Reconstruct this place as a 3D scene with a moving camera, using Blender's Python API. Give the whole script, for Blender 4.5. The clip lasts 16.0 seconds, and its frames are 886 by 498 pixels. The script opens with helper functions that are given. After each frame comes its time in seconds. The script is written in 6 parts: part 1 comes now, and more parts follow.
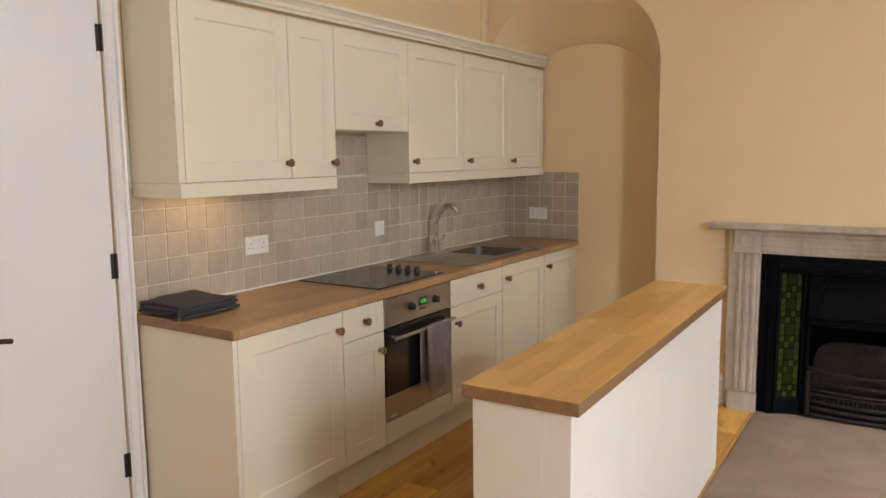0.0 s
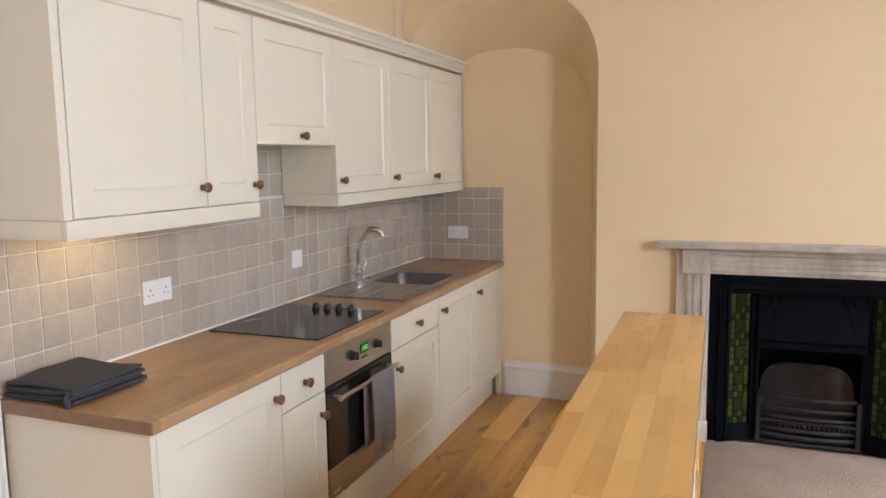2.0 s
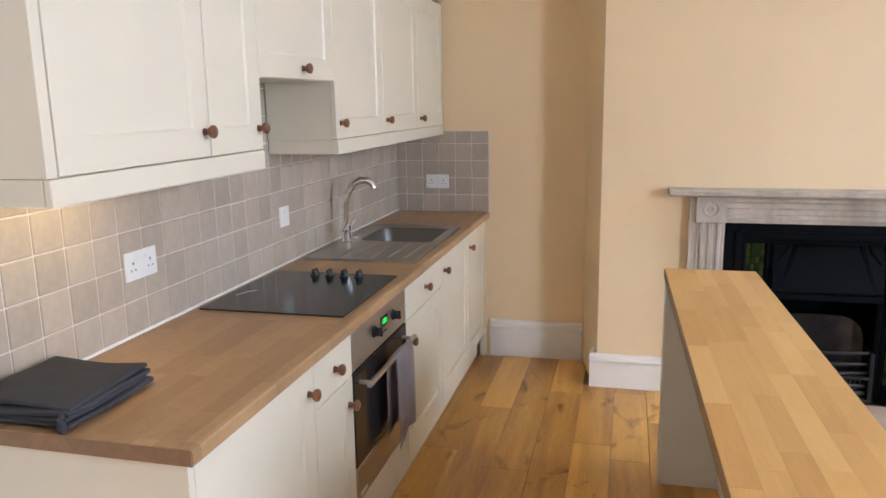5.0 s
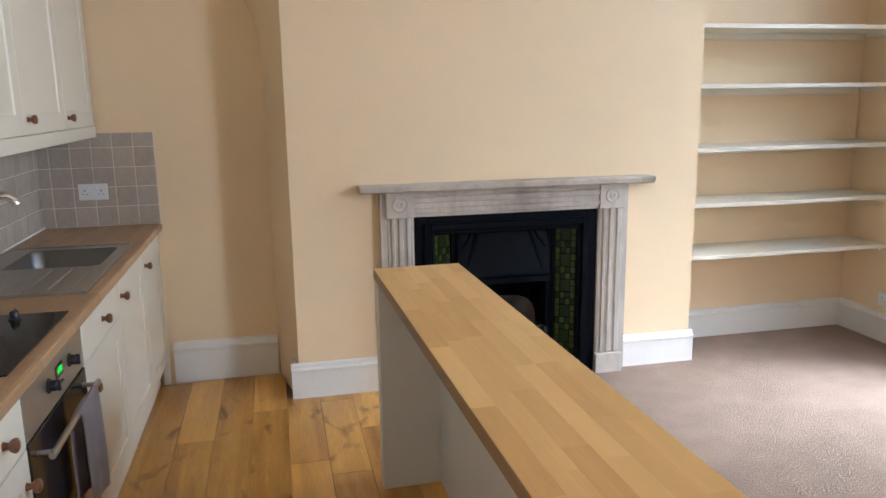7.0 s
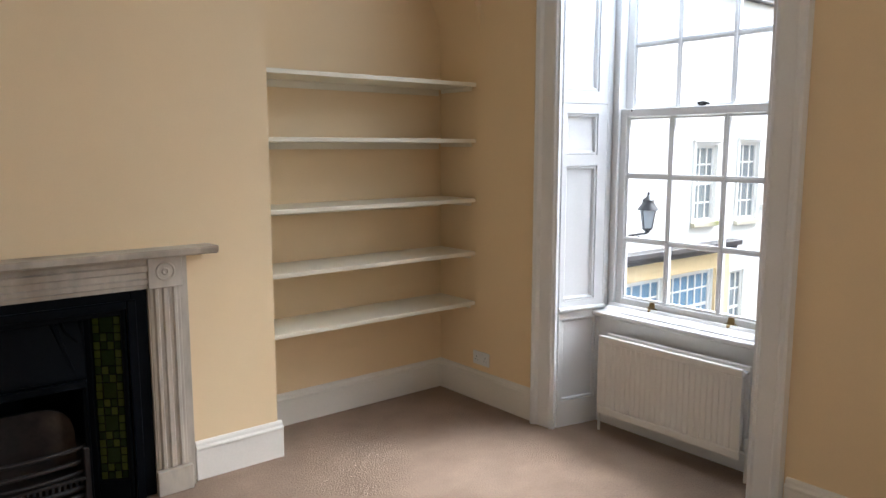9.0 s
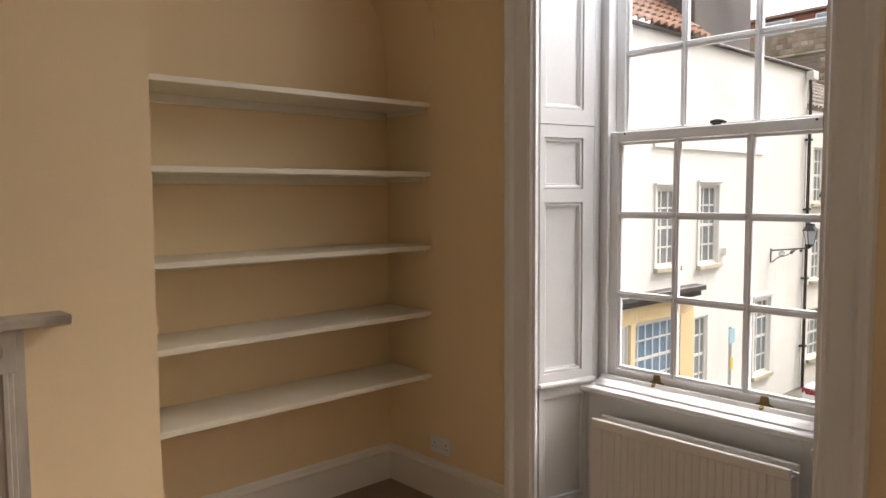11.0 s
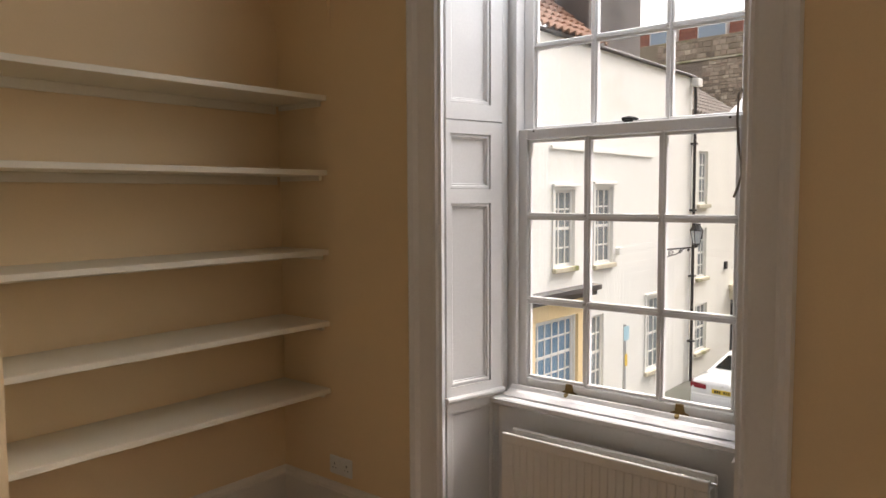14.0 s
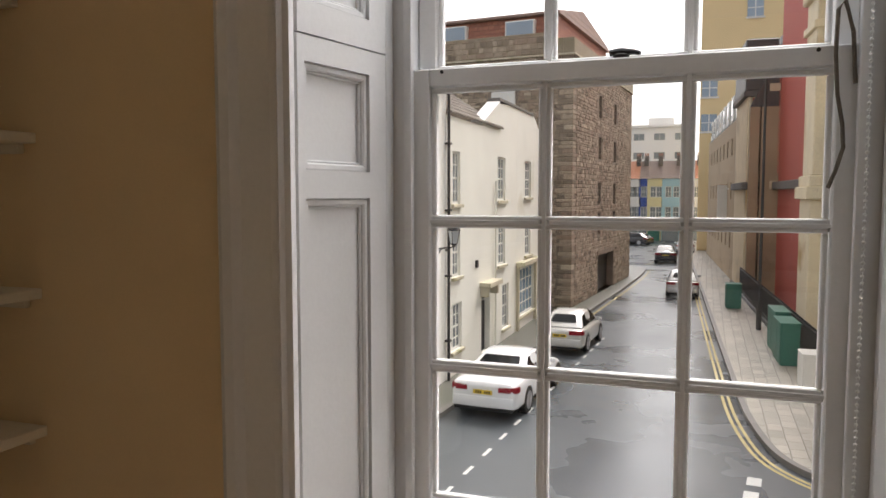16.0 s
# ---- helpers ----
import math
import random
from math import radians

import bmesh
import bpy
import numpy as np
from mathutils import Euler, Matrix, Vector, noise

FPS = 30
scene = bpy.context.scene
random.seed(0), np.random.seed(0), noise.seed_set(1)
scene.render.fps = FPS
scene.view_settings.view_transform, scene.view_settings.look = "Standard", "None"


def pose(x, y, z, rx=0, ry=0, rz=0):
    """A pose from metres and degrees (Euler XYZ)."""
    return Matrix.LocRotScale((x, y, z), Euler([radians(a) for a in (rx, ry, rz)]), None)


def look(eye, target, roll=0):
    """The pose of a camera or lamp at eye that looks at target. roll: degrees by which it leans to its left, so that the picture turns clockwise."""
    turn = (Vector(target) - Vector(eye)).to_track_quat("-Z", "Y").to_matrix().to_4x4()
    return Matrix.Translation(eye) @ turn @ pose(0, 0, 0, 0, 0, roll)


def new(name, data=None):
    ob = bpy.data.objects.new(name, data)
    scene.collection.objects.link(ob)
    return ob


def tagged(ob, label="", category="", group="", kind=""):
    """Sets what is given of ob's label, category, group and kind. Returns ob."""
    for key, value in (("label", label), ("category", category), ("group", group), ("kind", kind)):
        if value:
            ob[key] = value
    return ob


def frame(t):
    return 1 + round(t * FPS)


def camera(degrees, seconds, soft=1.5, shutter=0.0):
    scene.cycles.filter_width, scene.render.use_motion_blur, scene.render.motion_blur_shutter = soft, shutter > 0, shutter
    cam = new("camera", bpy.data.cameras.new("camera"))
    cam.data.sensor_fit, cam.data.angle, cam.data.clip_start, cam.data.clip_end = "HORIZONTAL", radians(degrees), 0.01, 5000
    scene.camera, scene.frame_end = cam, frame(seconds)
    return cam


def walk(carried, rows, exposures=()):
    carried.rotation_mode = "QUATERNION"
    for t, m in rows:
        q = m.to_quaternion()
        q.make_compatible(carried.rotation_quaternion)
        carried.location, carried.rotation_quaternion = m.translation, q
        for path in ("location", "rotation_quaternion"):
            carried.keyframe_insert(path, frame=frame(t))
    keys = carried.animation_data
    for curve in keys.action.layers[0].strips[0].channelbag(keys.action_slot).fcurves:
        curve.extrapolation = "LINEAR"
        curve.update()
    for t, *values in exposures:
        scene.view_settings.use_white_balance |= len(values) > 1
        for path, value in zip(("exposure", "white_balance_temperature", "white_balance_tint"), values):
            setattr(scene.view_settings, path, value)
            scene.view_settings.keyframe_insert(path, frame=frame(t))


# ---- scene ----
cam = camera(61.8, 16.0)
PATH = [
    (0, (0.022, 0.403, 1.551), (-1.049, 2.073, 1.297), -0.6),
    (0.5, (-0.2, 0.575, 1.568), (-1.178, 2.301, 1.313), -0.6),
    (1, (-0.413, 0.64, 1.582), (-1.292, 2.419, 1.327), -0.5),
    (1.5, (-0.542, 0.69, 1.586), (-1.339, 2.508, 1.338), -0.5),
    (2, (-0.621, 0.721, 1.608), (-1.347, 2.569, 1.365), -0.8),
    (2.5, (-0.633, 0.721, 1.62), (-1.334, 2.576, 1.364), -0.6),
    (3, (-0.696, 0.704, 1.605), (-1.385, 2.561, 1.327), -0.8),
    (5.5, (-1.358, 1.114, 1.581), (-1.67, 3.048, 1.176), -0.8),
    (6, (-1.439, 1.199, 1.568), (-1.521, 3.157, 1.167), -0.8),
    (6.5, (-1.436, 1.229, 1.575), (-1.269, 3.181, 1.173), -0.8),
    (7, (-1.42, 1.231, 1.571), (-0.991, 3.143, 1.17), -0.8),
    (7.5, (-1.292, 1.295, 1.553), (-0.613, 3.134, 1.156), -0.7),
    (8, (-1.047, 1.425, 1.578), (-0.147, 3.169, 1.196), -0.4),
    (8.5, (-0.871, 1.539, 1.57), (0.229, 3.174, 1.231), -0.1),
    (9, (-0.699, 1.711, 1.571), (0.553, 3.246, 1.3), 0.0),
    (11.5, (-0.07, 2.419, 1.503), (1.281, 3.887, 1.364), -0.4),
    (12, (-0.155, 2.391, 1.51), (1.191, 3.864, 1.377), -0.2),
    (12.5, (-0.253, 2.371, 1.531), (1.114, 3.825, 1.404), -0.2),
    (13, (-0.248, 2.385, 1.545), (1.159, 3.801, 1.418), -0.3),
    (13.5, (-0.182, 2.423, 1.531), (1.289, 3.772, 1.4), -0.3),
    (14, (0.062, 2.553, 1.505), (1.599, 3.824, 1.362), -0.3),
    (14.5, (0.287, 2.773, 1.483), (1.893, 3.955, 1.335), -0.2),
    (15, (0.489, 3.103, 1.502), (2.186, 4.151, 1.355), 0.0),
    (15.5, (0.753, 3.368, 1.477), (2.543, 4.247, 1.328), 0.1),
    (16, (1.014, 3.633, 1.481), (2.893, 4.303, 1.336), 0.0),
]
EXPOSURES = [
    (0.0, 3.1, 6300, 12), (1.5, 3.5, 5650, 13), (3.0, 3.53, 5350, 12), (5.5, 3.64, 5200, 12), (7.0, 3.36, 5050, 9), (8.0, 2.82, 5150, 8),
    (9.0, 2.48, 5700, 9), (11.5, 1.75, 6850, 15), (12.5, 1.72, 6850, 15), (14.5, 1.54, 6800, 15), (16.0, 1.3, 6700, 13),
]
walk(cam, [(t, look(eye, target, roll)) for t, eye, target, roll in PATH], EXPOSURES)

# ---- daylight: overcast sky, a weak wide sun, and lamps added in the window openings ----
world = bpy.data.worlds.new("overcast_sky")
scene.world = world
world.use_nodes = True
wn = world.node_tree
sky = wn.nodes.new("ShaderNodeTexSky")
sky.sky_type, sky.sun_disc, sky.sun_elevation, sky.sun_rotation = "NISHITA", False, radians(48), radians(108)
sky.dust_density, sky.air_density = 4.0, 1.0
grey = wn.nodes.new("ShaderNodeHueSaturation")
grey.inputs["Saturation"].default_value = 0.16
wn.links.new(sky.outputs[0], grey.inputs["Color"])
wn.links.new(grey.outputs[0], wn.nodes["Background"].inputs[0])
wn.nodes["Background"].inputs[1].default_value = 0.13


def lamp(name, kind, place, target, energy, colour, size=(1, 1), angle=0.0):
    data = bpy.data.lights.new(name, kind)
    data.energy, data.color = energy, colour
    if kind == "AREA":
        data.shape, data.size, data.size_y = "RECTANGLE", size[0], size[1]
    if kind == "SUN":
        data.angle = radians(angle)
    ob = new(name, data)
    ob.matrix_world = look(place, target)
    return ob


lamp("sun", "SUN", (0, 0, 30), (math.sin(radians(108)) * -20, math.cos(radians(108)) * -20, 30 - 22), 1.2, (1, 0.97, 0.93), angle=30)
# extra lamp high in the opening, out of view, boosting the sky's light
lamp("window_daylight", "AREA", (2.60, 3.83, 2.66), (1.0, 3.75, 0.3), 2.4, (0.82, 0.91, 1.0), (0.95, 0.42))
# fill lamp added in an unseen, assumed opening; strength set to brighten the room
lamp("assumed_window_fill", "AREA", (2.55, 0.85, 1.75), (-0.4, 1.5, 1.3), 10.0, (0.9, 0.95, 1.0), (1.0, 1.9))
lamp("cabinet_downlight", "AREA", (-2.50, 2.52, 1.405), (-2.56, 2.52, 0.9), 0.04, (1.0, 0.64, 0.22), (0.36, 0.05))


# ---- materials ----
def material(name, colour, rough=0.5, metal=0.0, var=0.08, scale=6.0, fine=60.0, bump=0.1, spread=0.0, coat=0.0, stretch=(1, 1, 1), stain=None, stain_at=0.6, emit=0.0, each=0.0):
    m = bpy.data.materials.new(name)
    m.use_nodes = True
    nt = m.node_tree
    n, l = nt.nodes, nt.links
    b = n["Principled BSDF"]
    b.inputs["Roughness"].default_value, b.inputs["Metallic"].default_value = rough, metal
    b.inputs["Coat Weight"].default_value = coat
    tc = n.new("ShaderNodeTexCoord")
    mp = n.new("ShaderNodeMapping")
    mp.inputs["Scale"].default_value = stretch
    l.new(tc.outputs["Object"], mp.inputs[0])
    big, small = n.new("ShaderNodeTexNoise"), n.new("ShaderNodeTexNoise")
    big.inputs["Scale"].default_value, small.inputs["Scale"].default_value = scale, fine
    big.inputs["Detail"].default_value, small.inputs["Detail"].default_value = 4, 5
    l.new(mp.outputs[0], big.inputs["Vector"])
    l.new(mp.outputs[0], small.inputs["Vector"])
    add = n.new("ShaderNodeMath")
    add.operation = "ADD"
    l.new(big.outputs[0], add.inputs[0])
    l.new(small.outputs[0], add.inputs[1])
    last = add.outputs[0]
    if each:
        info = n.new("ShaderNodeObjectInfo")
        mul = n.new("ShaderNodeMath")
        mul.operation, mul.inputs[1].default_value = "MULTIPLY_ADD", each
        l.new(info.outputs["Random"], mul.inputs[0])
        l.new(last, mul.inputs[2])
        last = mul.outputs[0]
    rng = n.new("ShaderNodeMapRange")
    rng.inputs["From Min"].default_value, rng.inputs["From Max"].default_value = 0.6, 1.4 + each
    rng.inputs["To Min"].default_value, rng.inputs["To Max"].default_value = 1 - var, 1 + var
    l.new(last, rng.inputs["Value"])
    mix = n.new("ShaderNodeMix")
    mix.data_type, mix.blend_type = "RGBA", "MULTIPLY"
    mix.inputs["Factor"].default_value = 1
    mix.inputs[6].default_value = (*colour, 1)
    l.new(rng.outputs[0], mix.inputs[7])
    out = mix.outputs[2]
    if stain:
        st = n.new("ShaderNodeTexNoise")
        st.inputs["Scale"].default_value, st.inputs["Detail"].default_value = scale * 0.45, 6
        l.new(mp.outputs[0], st.inputs["Vector"])
        sr = n.new("ShaderNodeMapRange")
        sr.inputs["From Min"].default_value, sr.inputs["From Max"].default_value = stain_at, stain_at + 0.15
        l.new(st.outputs[0], sr.inputs["Value"])
        mx = n.new("ShaderNodeMix")
        mx.data_type = "RGBA"
        l.new(sr.outputs[0], mx.inputs["Factor"])
        l.new(out, mx.inputs[6])
        mx.inputs[7].default_value = (*stain, 1)
        out = mx.outputs[2]
    l.new(out, b.inputs["Base Color"])
    if spread:
        rr = n.new("ShaderNodeMapRange")
        rr.inputs["From Min"].default_value, rr.inputs["From Max"].default_value = 0.3, 0.7
        rr.inputs["To Min"].default_value, rr.inputs["To Max"].default_value = rough - spread, rough + spread
        l.new(big.outputs[0], rr.inputs["Value"])
        l.new(rr.outputs[0], b.inputs["Roughness"])
    if bump:
        bp = n.new("ShaderNodeBump")
        bp.inputs["Strength"].default_value, bp.inputs["Distance"].default_value = bump, 0.01
        l.new(small.outputs[0], bp.inputs["Height"])
        l.new(bp.outputs[0], b.inputs["Normal"])
    if emit:
        l.new(out, b.inputs["Emission Color"])
        b.inputs["Emission Strength"].default_value = emit
    return m


def wood(name, light, dark, along="y", rough=0.35, each=0.5, ring=9.0, coat=0.0, knots=False):
    m = bpy.data.materials.new(name)
    m.use_nodes = True
    nt = m.node_tree
    n, l = nt.nodes, nt.links
    b = n["Principled BSDF"]
    b.inputs["Roughness"].default_value, b.inputs["Coat Weight"].default_value = rough, coat
    tc, info = n.new("ShaderNodeTexCoord"), n.new("ShaderNodeObjectInfo")
    off = n.new("ShaderNodeVectorMath")
    off.operation = "MULTIPLY_ADD"
    comb = n.new("ShaderNodeCombineXYZ")
    for k in range(3):
        l.new(info.outputs["Random"], comb.inputs[k])
    off.inputs[1].default_value = (7.3, 11.1, 5.7)
    l.new(comb.outputs[0], off.inputs[0])
    l.new(tc.outputs["Object"], off.inputs[2])
    mp = n.new("ShaderNodeMapping")
    mp.inputs["Scale"].default_value = {"y": (1, 0.08, 1), "x": (0.08, 1, 1), "z": (1, 1, 0.08)}[along]
    l.new(off.outputs[0], mp.inputs[0])
    g1, g2, g3 = (n.new("ShaderNodeTexNoise") for k in range(3))
    for g, s, d in ((g1, ring, 5), (g2, 160, 3), (g3, 1.6, 3)):
        g.inputs["Scale"].default_value, g.inputs["Detail"].default_value = s, d
    g1.inputs["Distortion"].default_value = 1.2
    l.new(mp.outputs[0], g1.inputs["Vector"])
    l.new(mp.outputs[0], g2.inputs["Vector"])
    l.new(off.outputs[0], g3.inputs["Vector"])
    a = n.new("ShaderNodeMath")
    a.operation, a.inputs[1].default_value = "MULTIPLY_ADD", 0.35
    l.new(g2.outputs[0], a.inputs[0])
    l.new(g1.outputs[0], a.inputs[2])
    c = n.new("ShaderNodeMath")
    c.operation, c.inputs[1].default_value = "MULTIPLY_ADD", each
    l.new(info.outputs["Random"], c.inputs[0])
    l.new(a.outputs[0], c.inputs[2])
    d = n.new("ShaderNodeMath")
    d.operation, d.inputs[1].default_value = "MULTIPLY_ADD", 0.4
    l.new(g3.outputs[0], d.inputs[0])
    l.new(c.outputs[0], d.inputs[2])
    r = n.new("ShaderNodeMapRange")
    r.inputs["From Min"].default_value, r.inputs["From Max"].default_value = 0.72, 1.04 + each
    l.new(d.outputs[0], r.inputs["Value"])
    mx = n.new("ShaderNodeMix")
    mx.data_type = "RGBA"
    mx.inputs[6].default_value, mx.inputs[7].default_value = (*dark, 1), (*light, 1)
    l.new(r.outputs[0], mx.inputs["Factor"])
    out = mx.outputs[2]
    if knots:
        v = n.new("ShaderNodeTexNoise")
        v.inputs["Scale"].default_value, v.inputs["Detail"].default_value, v.inputs["Distortion"].default_value = 3.2, 5, 2.5
        mk = n.new("ShaderNodeMapping")
        mk.inputs["Scale"].default_value = (1, 0.55, 1) if along == "y" else (0.55, 1, 1)
        l.new(off.outputs[0], mk.inputs[0])
        l.new(mk.outputs[0], v.inputs["Vector"])
        kr = n.new("ShaderNodeMapRange")
        kr.inputs["From Min"].default_value, kr.inputs["From Max"].default_value = 0.60, 0.72
        kr.inputs["To Max"].default_value = 0.8
        l.new(v.outputs[0], kr.inputs["Value"])
        mk2 = n.new("ShaderNodeMix")
        mk2.data_type = "RGBA"
        l.new(kr.outputs[0], mk2.inputs["Factor"])
        l.new(out, mk2.inputs[6])
        mk2.inputs[7].default_value = (dark[0] * 0.4, dark[1] * 0.35, dark[2] * 0.3, 1)
        out = mk2.outputs[2]
    l.new(out, b.inputs["Base Color"])
    bp = n.new("ShaderNodeBump")
    bp.inputs["Strength"].default_value, bp.inputs["Distance"].default_value = 0.12, 0.004
    l.new(g2.outputs[0], bp.inputs["Height"])
    l.new(bp.outputs[0], b.inputs["Normal"])
    return m


def blockwork(name, c1, c2, joint, size, across="xy", rough=0.5, bump=0.4, gap=0.012):
    """Staves, setts or courses too small to lift out: a brick pattern in two directions of the object's space."""
    m = material(name, c1, rough, var=0.12, bump=0.0)
    nt = m.node_tree
    n, l = nt.nodes, nt.links
    b = n["Principled BSDF"]
    tc, sep, comb = n.new("ShaderNodeTexCoord"), n.new("ShaderNodeSeparateXYZ"), n.new("ShaderNodeCombineXYZ")
    l.new(tc.outputs["Object"], sep.inputs[0])
    if across == "wall":
        s = n.new("ShaderNodeMath")
        s.operation = "ADD"
        l.new(sep.outputs[0], s.inputs[0])
        l.new(sep.outputs[1], s.inputs[1])
        l.new(s.outputs[0], comb.inputs[0])
        l.new(sep.outputs[2], comb.inputs[1])
    else:
        l.new(sep.outputs["XYZ".index(across[0].upper())], comb.inputs[0])
        l.new(sep.outputs["XYZ".index(across[1].upper())], comb.inputs[1])
    warp = n.new("ShaderNodeTexNoise")
    warp.inputs["Scale"].default_value = 1.5
    l.new(tc.outputs["Object"], warp.inputs["Vector"])
    wv = n.new("ShaderNodeVectorMath")
    wv.operation = "MULTIPLY_ADD"
    wv.inputs[1].default_value = (size[1] * bump * 0.6,) * 3
    l.new(warp.outputs["Color"], wv.inputs[0])
    l.new(comb.outputs[0], wv.inputs[2])
    bt = n.new("ShaderNodeTexBrick")
    bt.inputs["Scale"].default_value, bt.inputs["Brick Width"].default_value, bt.inputs["Row Height"].default_value = 1, size[0], size[1]
    bt.inputs["Mortar Size"].default_value, bt.inputs["Mortar Smooth"].default_value = gap, 0.3
    bt.offset, bt.squash = 0.43, 1
    bt.inputs["Color1"].default_value, bt.inputs["Color2"].default_value, bt.inputs["Mortar"].default_value = (*c1, 1), (*c2, 1), (*joint, 1)
    l.new(wv.outputs[0], bt.inputs["Vector"])
    old = b.inputs["Base Color"].links[0].from_node
    old = [q for q in n if q.type == "MIX"][0]
    l.new(bt.outputs["Color"], old.inputs[6])
    bp = n.new("ShaderNodeBump")
    bp.inputs["Strength"].default_value, bp.inputs["Distance"].default_value = bump, 0.02
    bp.invert = True
    l.new(bt.outputs["Fac"], bp.inputs["Height"])
    l.new(bp.outputs[0], b.inputs["Normal"])
    return m


def glass_material(name, tint=(1, 1, 1)):
    m = bpy.data.materials.new(name)
    m.use_nodes = True
    b = m.node_tree.nodes["Principled BSDF"]
    b.inputs["Base Color"].default_value = (*tint, 1)
    b.inputs["Roughness"].default_value, b.inputs["IOR"].default_value, b.inputs["Transmission Weight"].default_value = 0.0, 1.45, 1.0
    return m


MAT = {
    "wall": material("magnolia_wall_paint", (0.85, 0.66, 0.405), 0.62, var=0.03, scale=1.2, fine=180, bump=0.06),
    "ceiling": material("white_ceiling_paint", (0.82, 0.80, 0.76), 0.7, var=0.02, bump=0.03),
    "gloss": material("white_gloss_paint", (0.80, 0.80, 0.80), 0.3, var=0.03, scale=3, fine=90, bump=0.04),
    "skirt": material("warm_white_skirting_paint", (0.81, 0.77, 0.70), 0.32, var=0.04, scale=3, fine=90, bump=0.05),
    "shelf": material("white_shelf_paint", (0.82, 0.755, 0.61), 0.4, var=0.04, scale=3, fine=120, bump=0.05),
    "cream": material("cream_cabinet_foil", (0.80, 0.745, 0.60), 0.34, var=0.02, scale=2, fine=220, bump=0.03),
    "board": material("island_white_board", (0.76, 0.74, 0.69), 0.45, var=0.03, scale=2.5, fine=150, bump=0.04),
    "knob": wood("stained_knob_wood", (0.24, 0.10, 0.035), (0.13, 0.045, 0.014), "z", 0.3, 0.2, 30, 0.3),
    "oak": wood("oak_board", (0.88, 0.49, 0.095), (0.31, 0.13, 0.02), "y", 0.33, 0.55, 8, 0.15, True),
    "stave": wood("beech_stave", (0.82, 0.51, 0.17), (0.58, 0.31, 0.08), "y", 0.36, 0.9, 14, 0.1),
    "edge": wood("beech_edge", (0.30, 0.18, 0.085), (0.22, 0.125, 0.055), "y", 0.4, 0.1, 20),
    "carpet": material("beige_carpet", (0.30, 0.212, 0.15), 0.95, var=0.22, scale=5.0, fine=110, bump=0.8, stain=(0.265, 0.185, 0.13), stain_at=0.52),
    "tile": material("glazed_beige_tile", (0.48, 0.41, 0.325), 0.24, var=0.17, scale=9, fine=40, bump=0.10, each=0.7),
    "grout": material("pale_grout", (0.66, 0.60, 0.52), 0.8, var=0.06, fine=200),
    "marble": material("veined_grey_marble", (0.51, 0.455, 0.38), 0.35, var=0.22, scale=5, fine=26, bump=0.05, stretch=(1, 1, 0.35), stain=(0.27, 0.22, 0.17), stain_at=0.54),
    "iron": material("blackened_cast_iron", (0.0035, 0.0045, 0.006), 0.38, 0.0, var=0.3, scale=8, fine=90, bump=0.15),
    "soot": material("sooty_firebrick", (0.018, 0.012, 0.009), 0.85, var=0.5, scale=7, fine=40, bump=0.4, stain=(0.08, 0.055, 0.04), stain_at=0.5),
    "rust": material("rusty_grate_iron", (0.012, 0.008, 0.0065), 0.6, 0.1, var=0.4, scale=20, fine=90, bump=0.3),
    "green": material("olive_green_glazed_tile", (0.036, 0.046, 0.007), 0.2, var=0.35, scale=30, fine=90, bump=0.1, each=0.6),
    "greendark": material("dark_green_glazed_tile", (0.012, 0.02, 0.004), 0.2, var=0.3, scale=30, fine=90, bump=0.1, each=0.5),
    "steel": material("brushed_stainless_steel", (0.50, 0.49, 0.47), 0.36, 1.0, var=0.05, scale=8, fine=300, bump=0.03, stretch=(1, 0.05, 1)),
    # darker tone of the rim's steel, used for the sink bowl
    "bowlsteel": material("darker_sink_bowl_steel", (0.22, 0.215, 0.205), 0.34, 1.0, var=0.1, scale=8, fine=200, bump=0.03),
    "chrome": material("polished_chrome", (0.8, 0.8, 0.8), 0.07, 1.0, var=0.02, bump=0),
    "blackglass": material("black_ceramic_glass", (0.012, 0.012, 0.013), 0.14, var=0.1, bump=0),
    "black": material("black_plastic", (0.015, 0.015, 0.015), 0.4, var=0.1, bump=0.02),
    "switch": material("white_moulded_plastic", (0.82, 0.82, 0.80), 0.3, var=0.02, bump=0),
    "towel": material("mauve_grey_cotton", (0.50, 0.43, 0.42), 0.95, var=0.12, scale=14, fine=400, bump=0.2),
    "cloth": material("charcoal_cotton", (0.05, 0.05, 0.058), 0.95, var=0.2, scale=14, fine=400, bump=0.25),
    "radiator": material("white_radiator_enamel", (0.80, 0.78, 0.74), 0.3, var=0.02, bump=0.02),
    "brass": material("aged_brass", (0.24, 0.165, 0.065), 0.4, 0.9, var=0.3, scale=30, bump=0.1),
    "hinge": material("dark_bronze_hinge", (0.06, 0.05, 0.045), 0.45, 0.7, var=0.2, bump=0.05),
    "cord": material("grey_jute_cord", (0.16, 0.13, 0.10), 0.9, var=0.3, scale=60, fine=300, bump=0.4),
    "lcd": material("green_led_digits", (0.12, 1.0, 0.08), 0.4, var=0.0, bump=0, emit=0.1),
    "glow": material("warm_lamp_lens", (1.0, 0.75, 0.4), 0.4, var=0.0, bump=0, emit=0.5),
    "glass": glass_material("window_glass"),
}
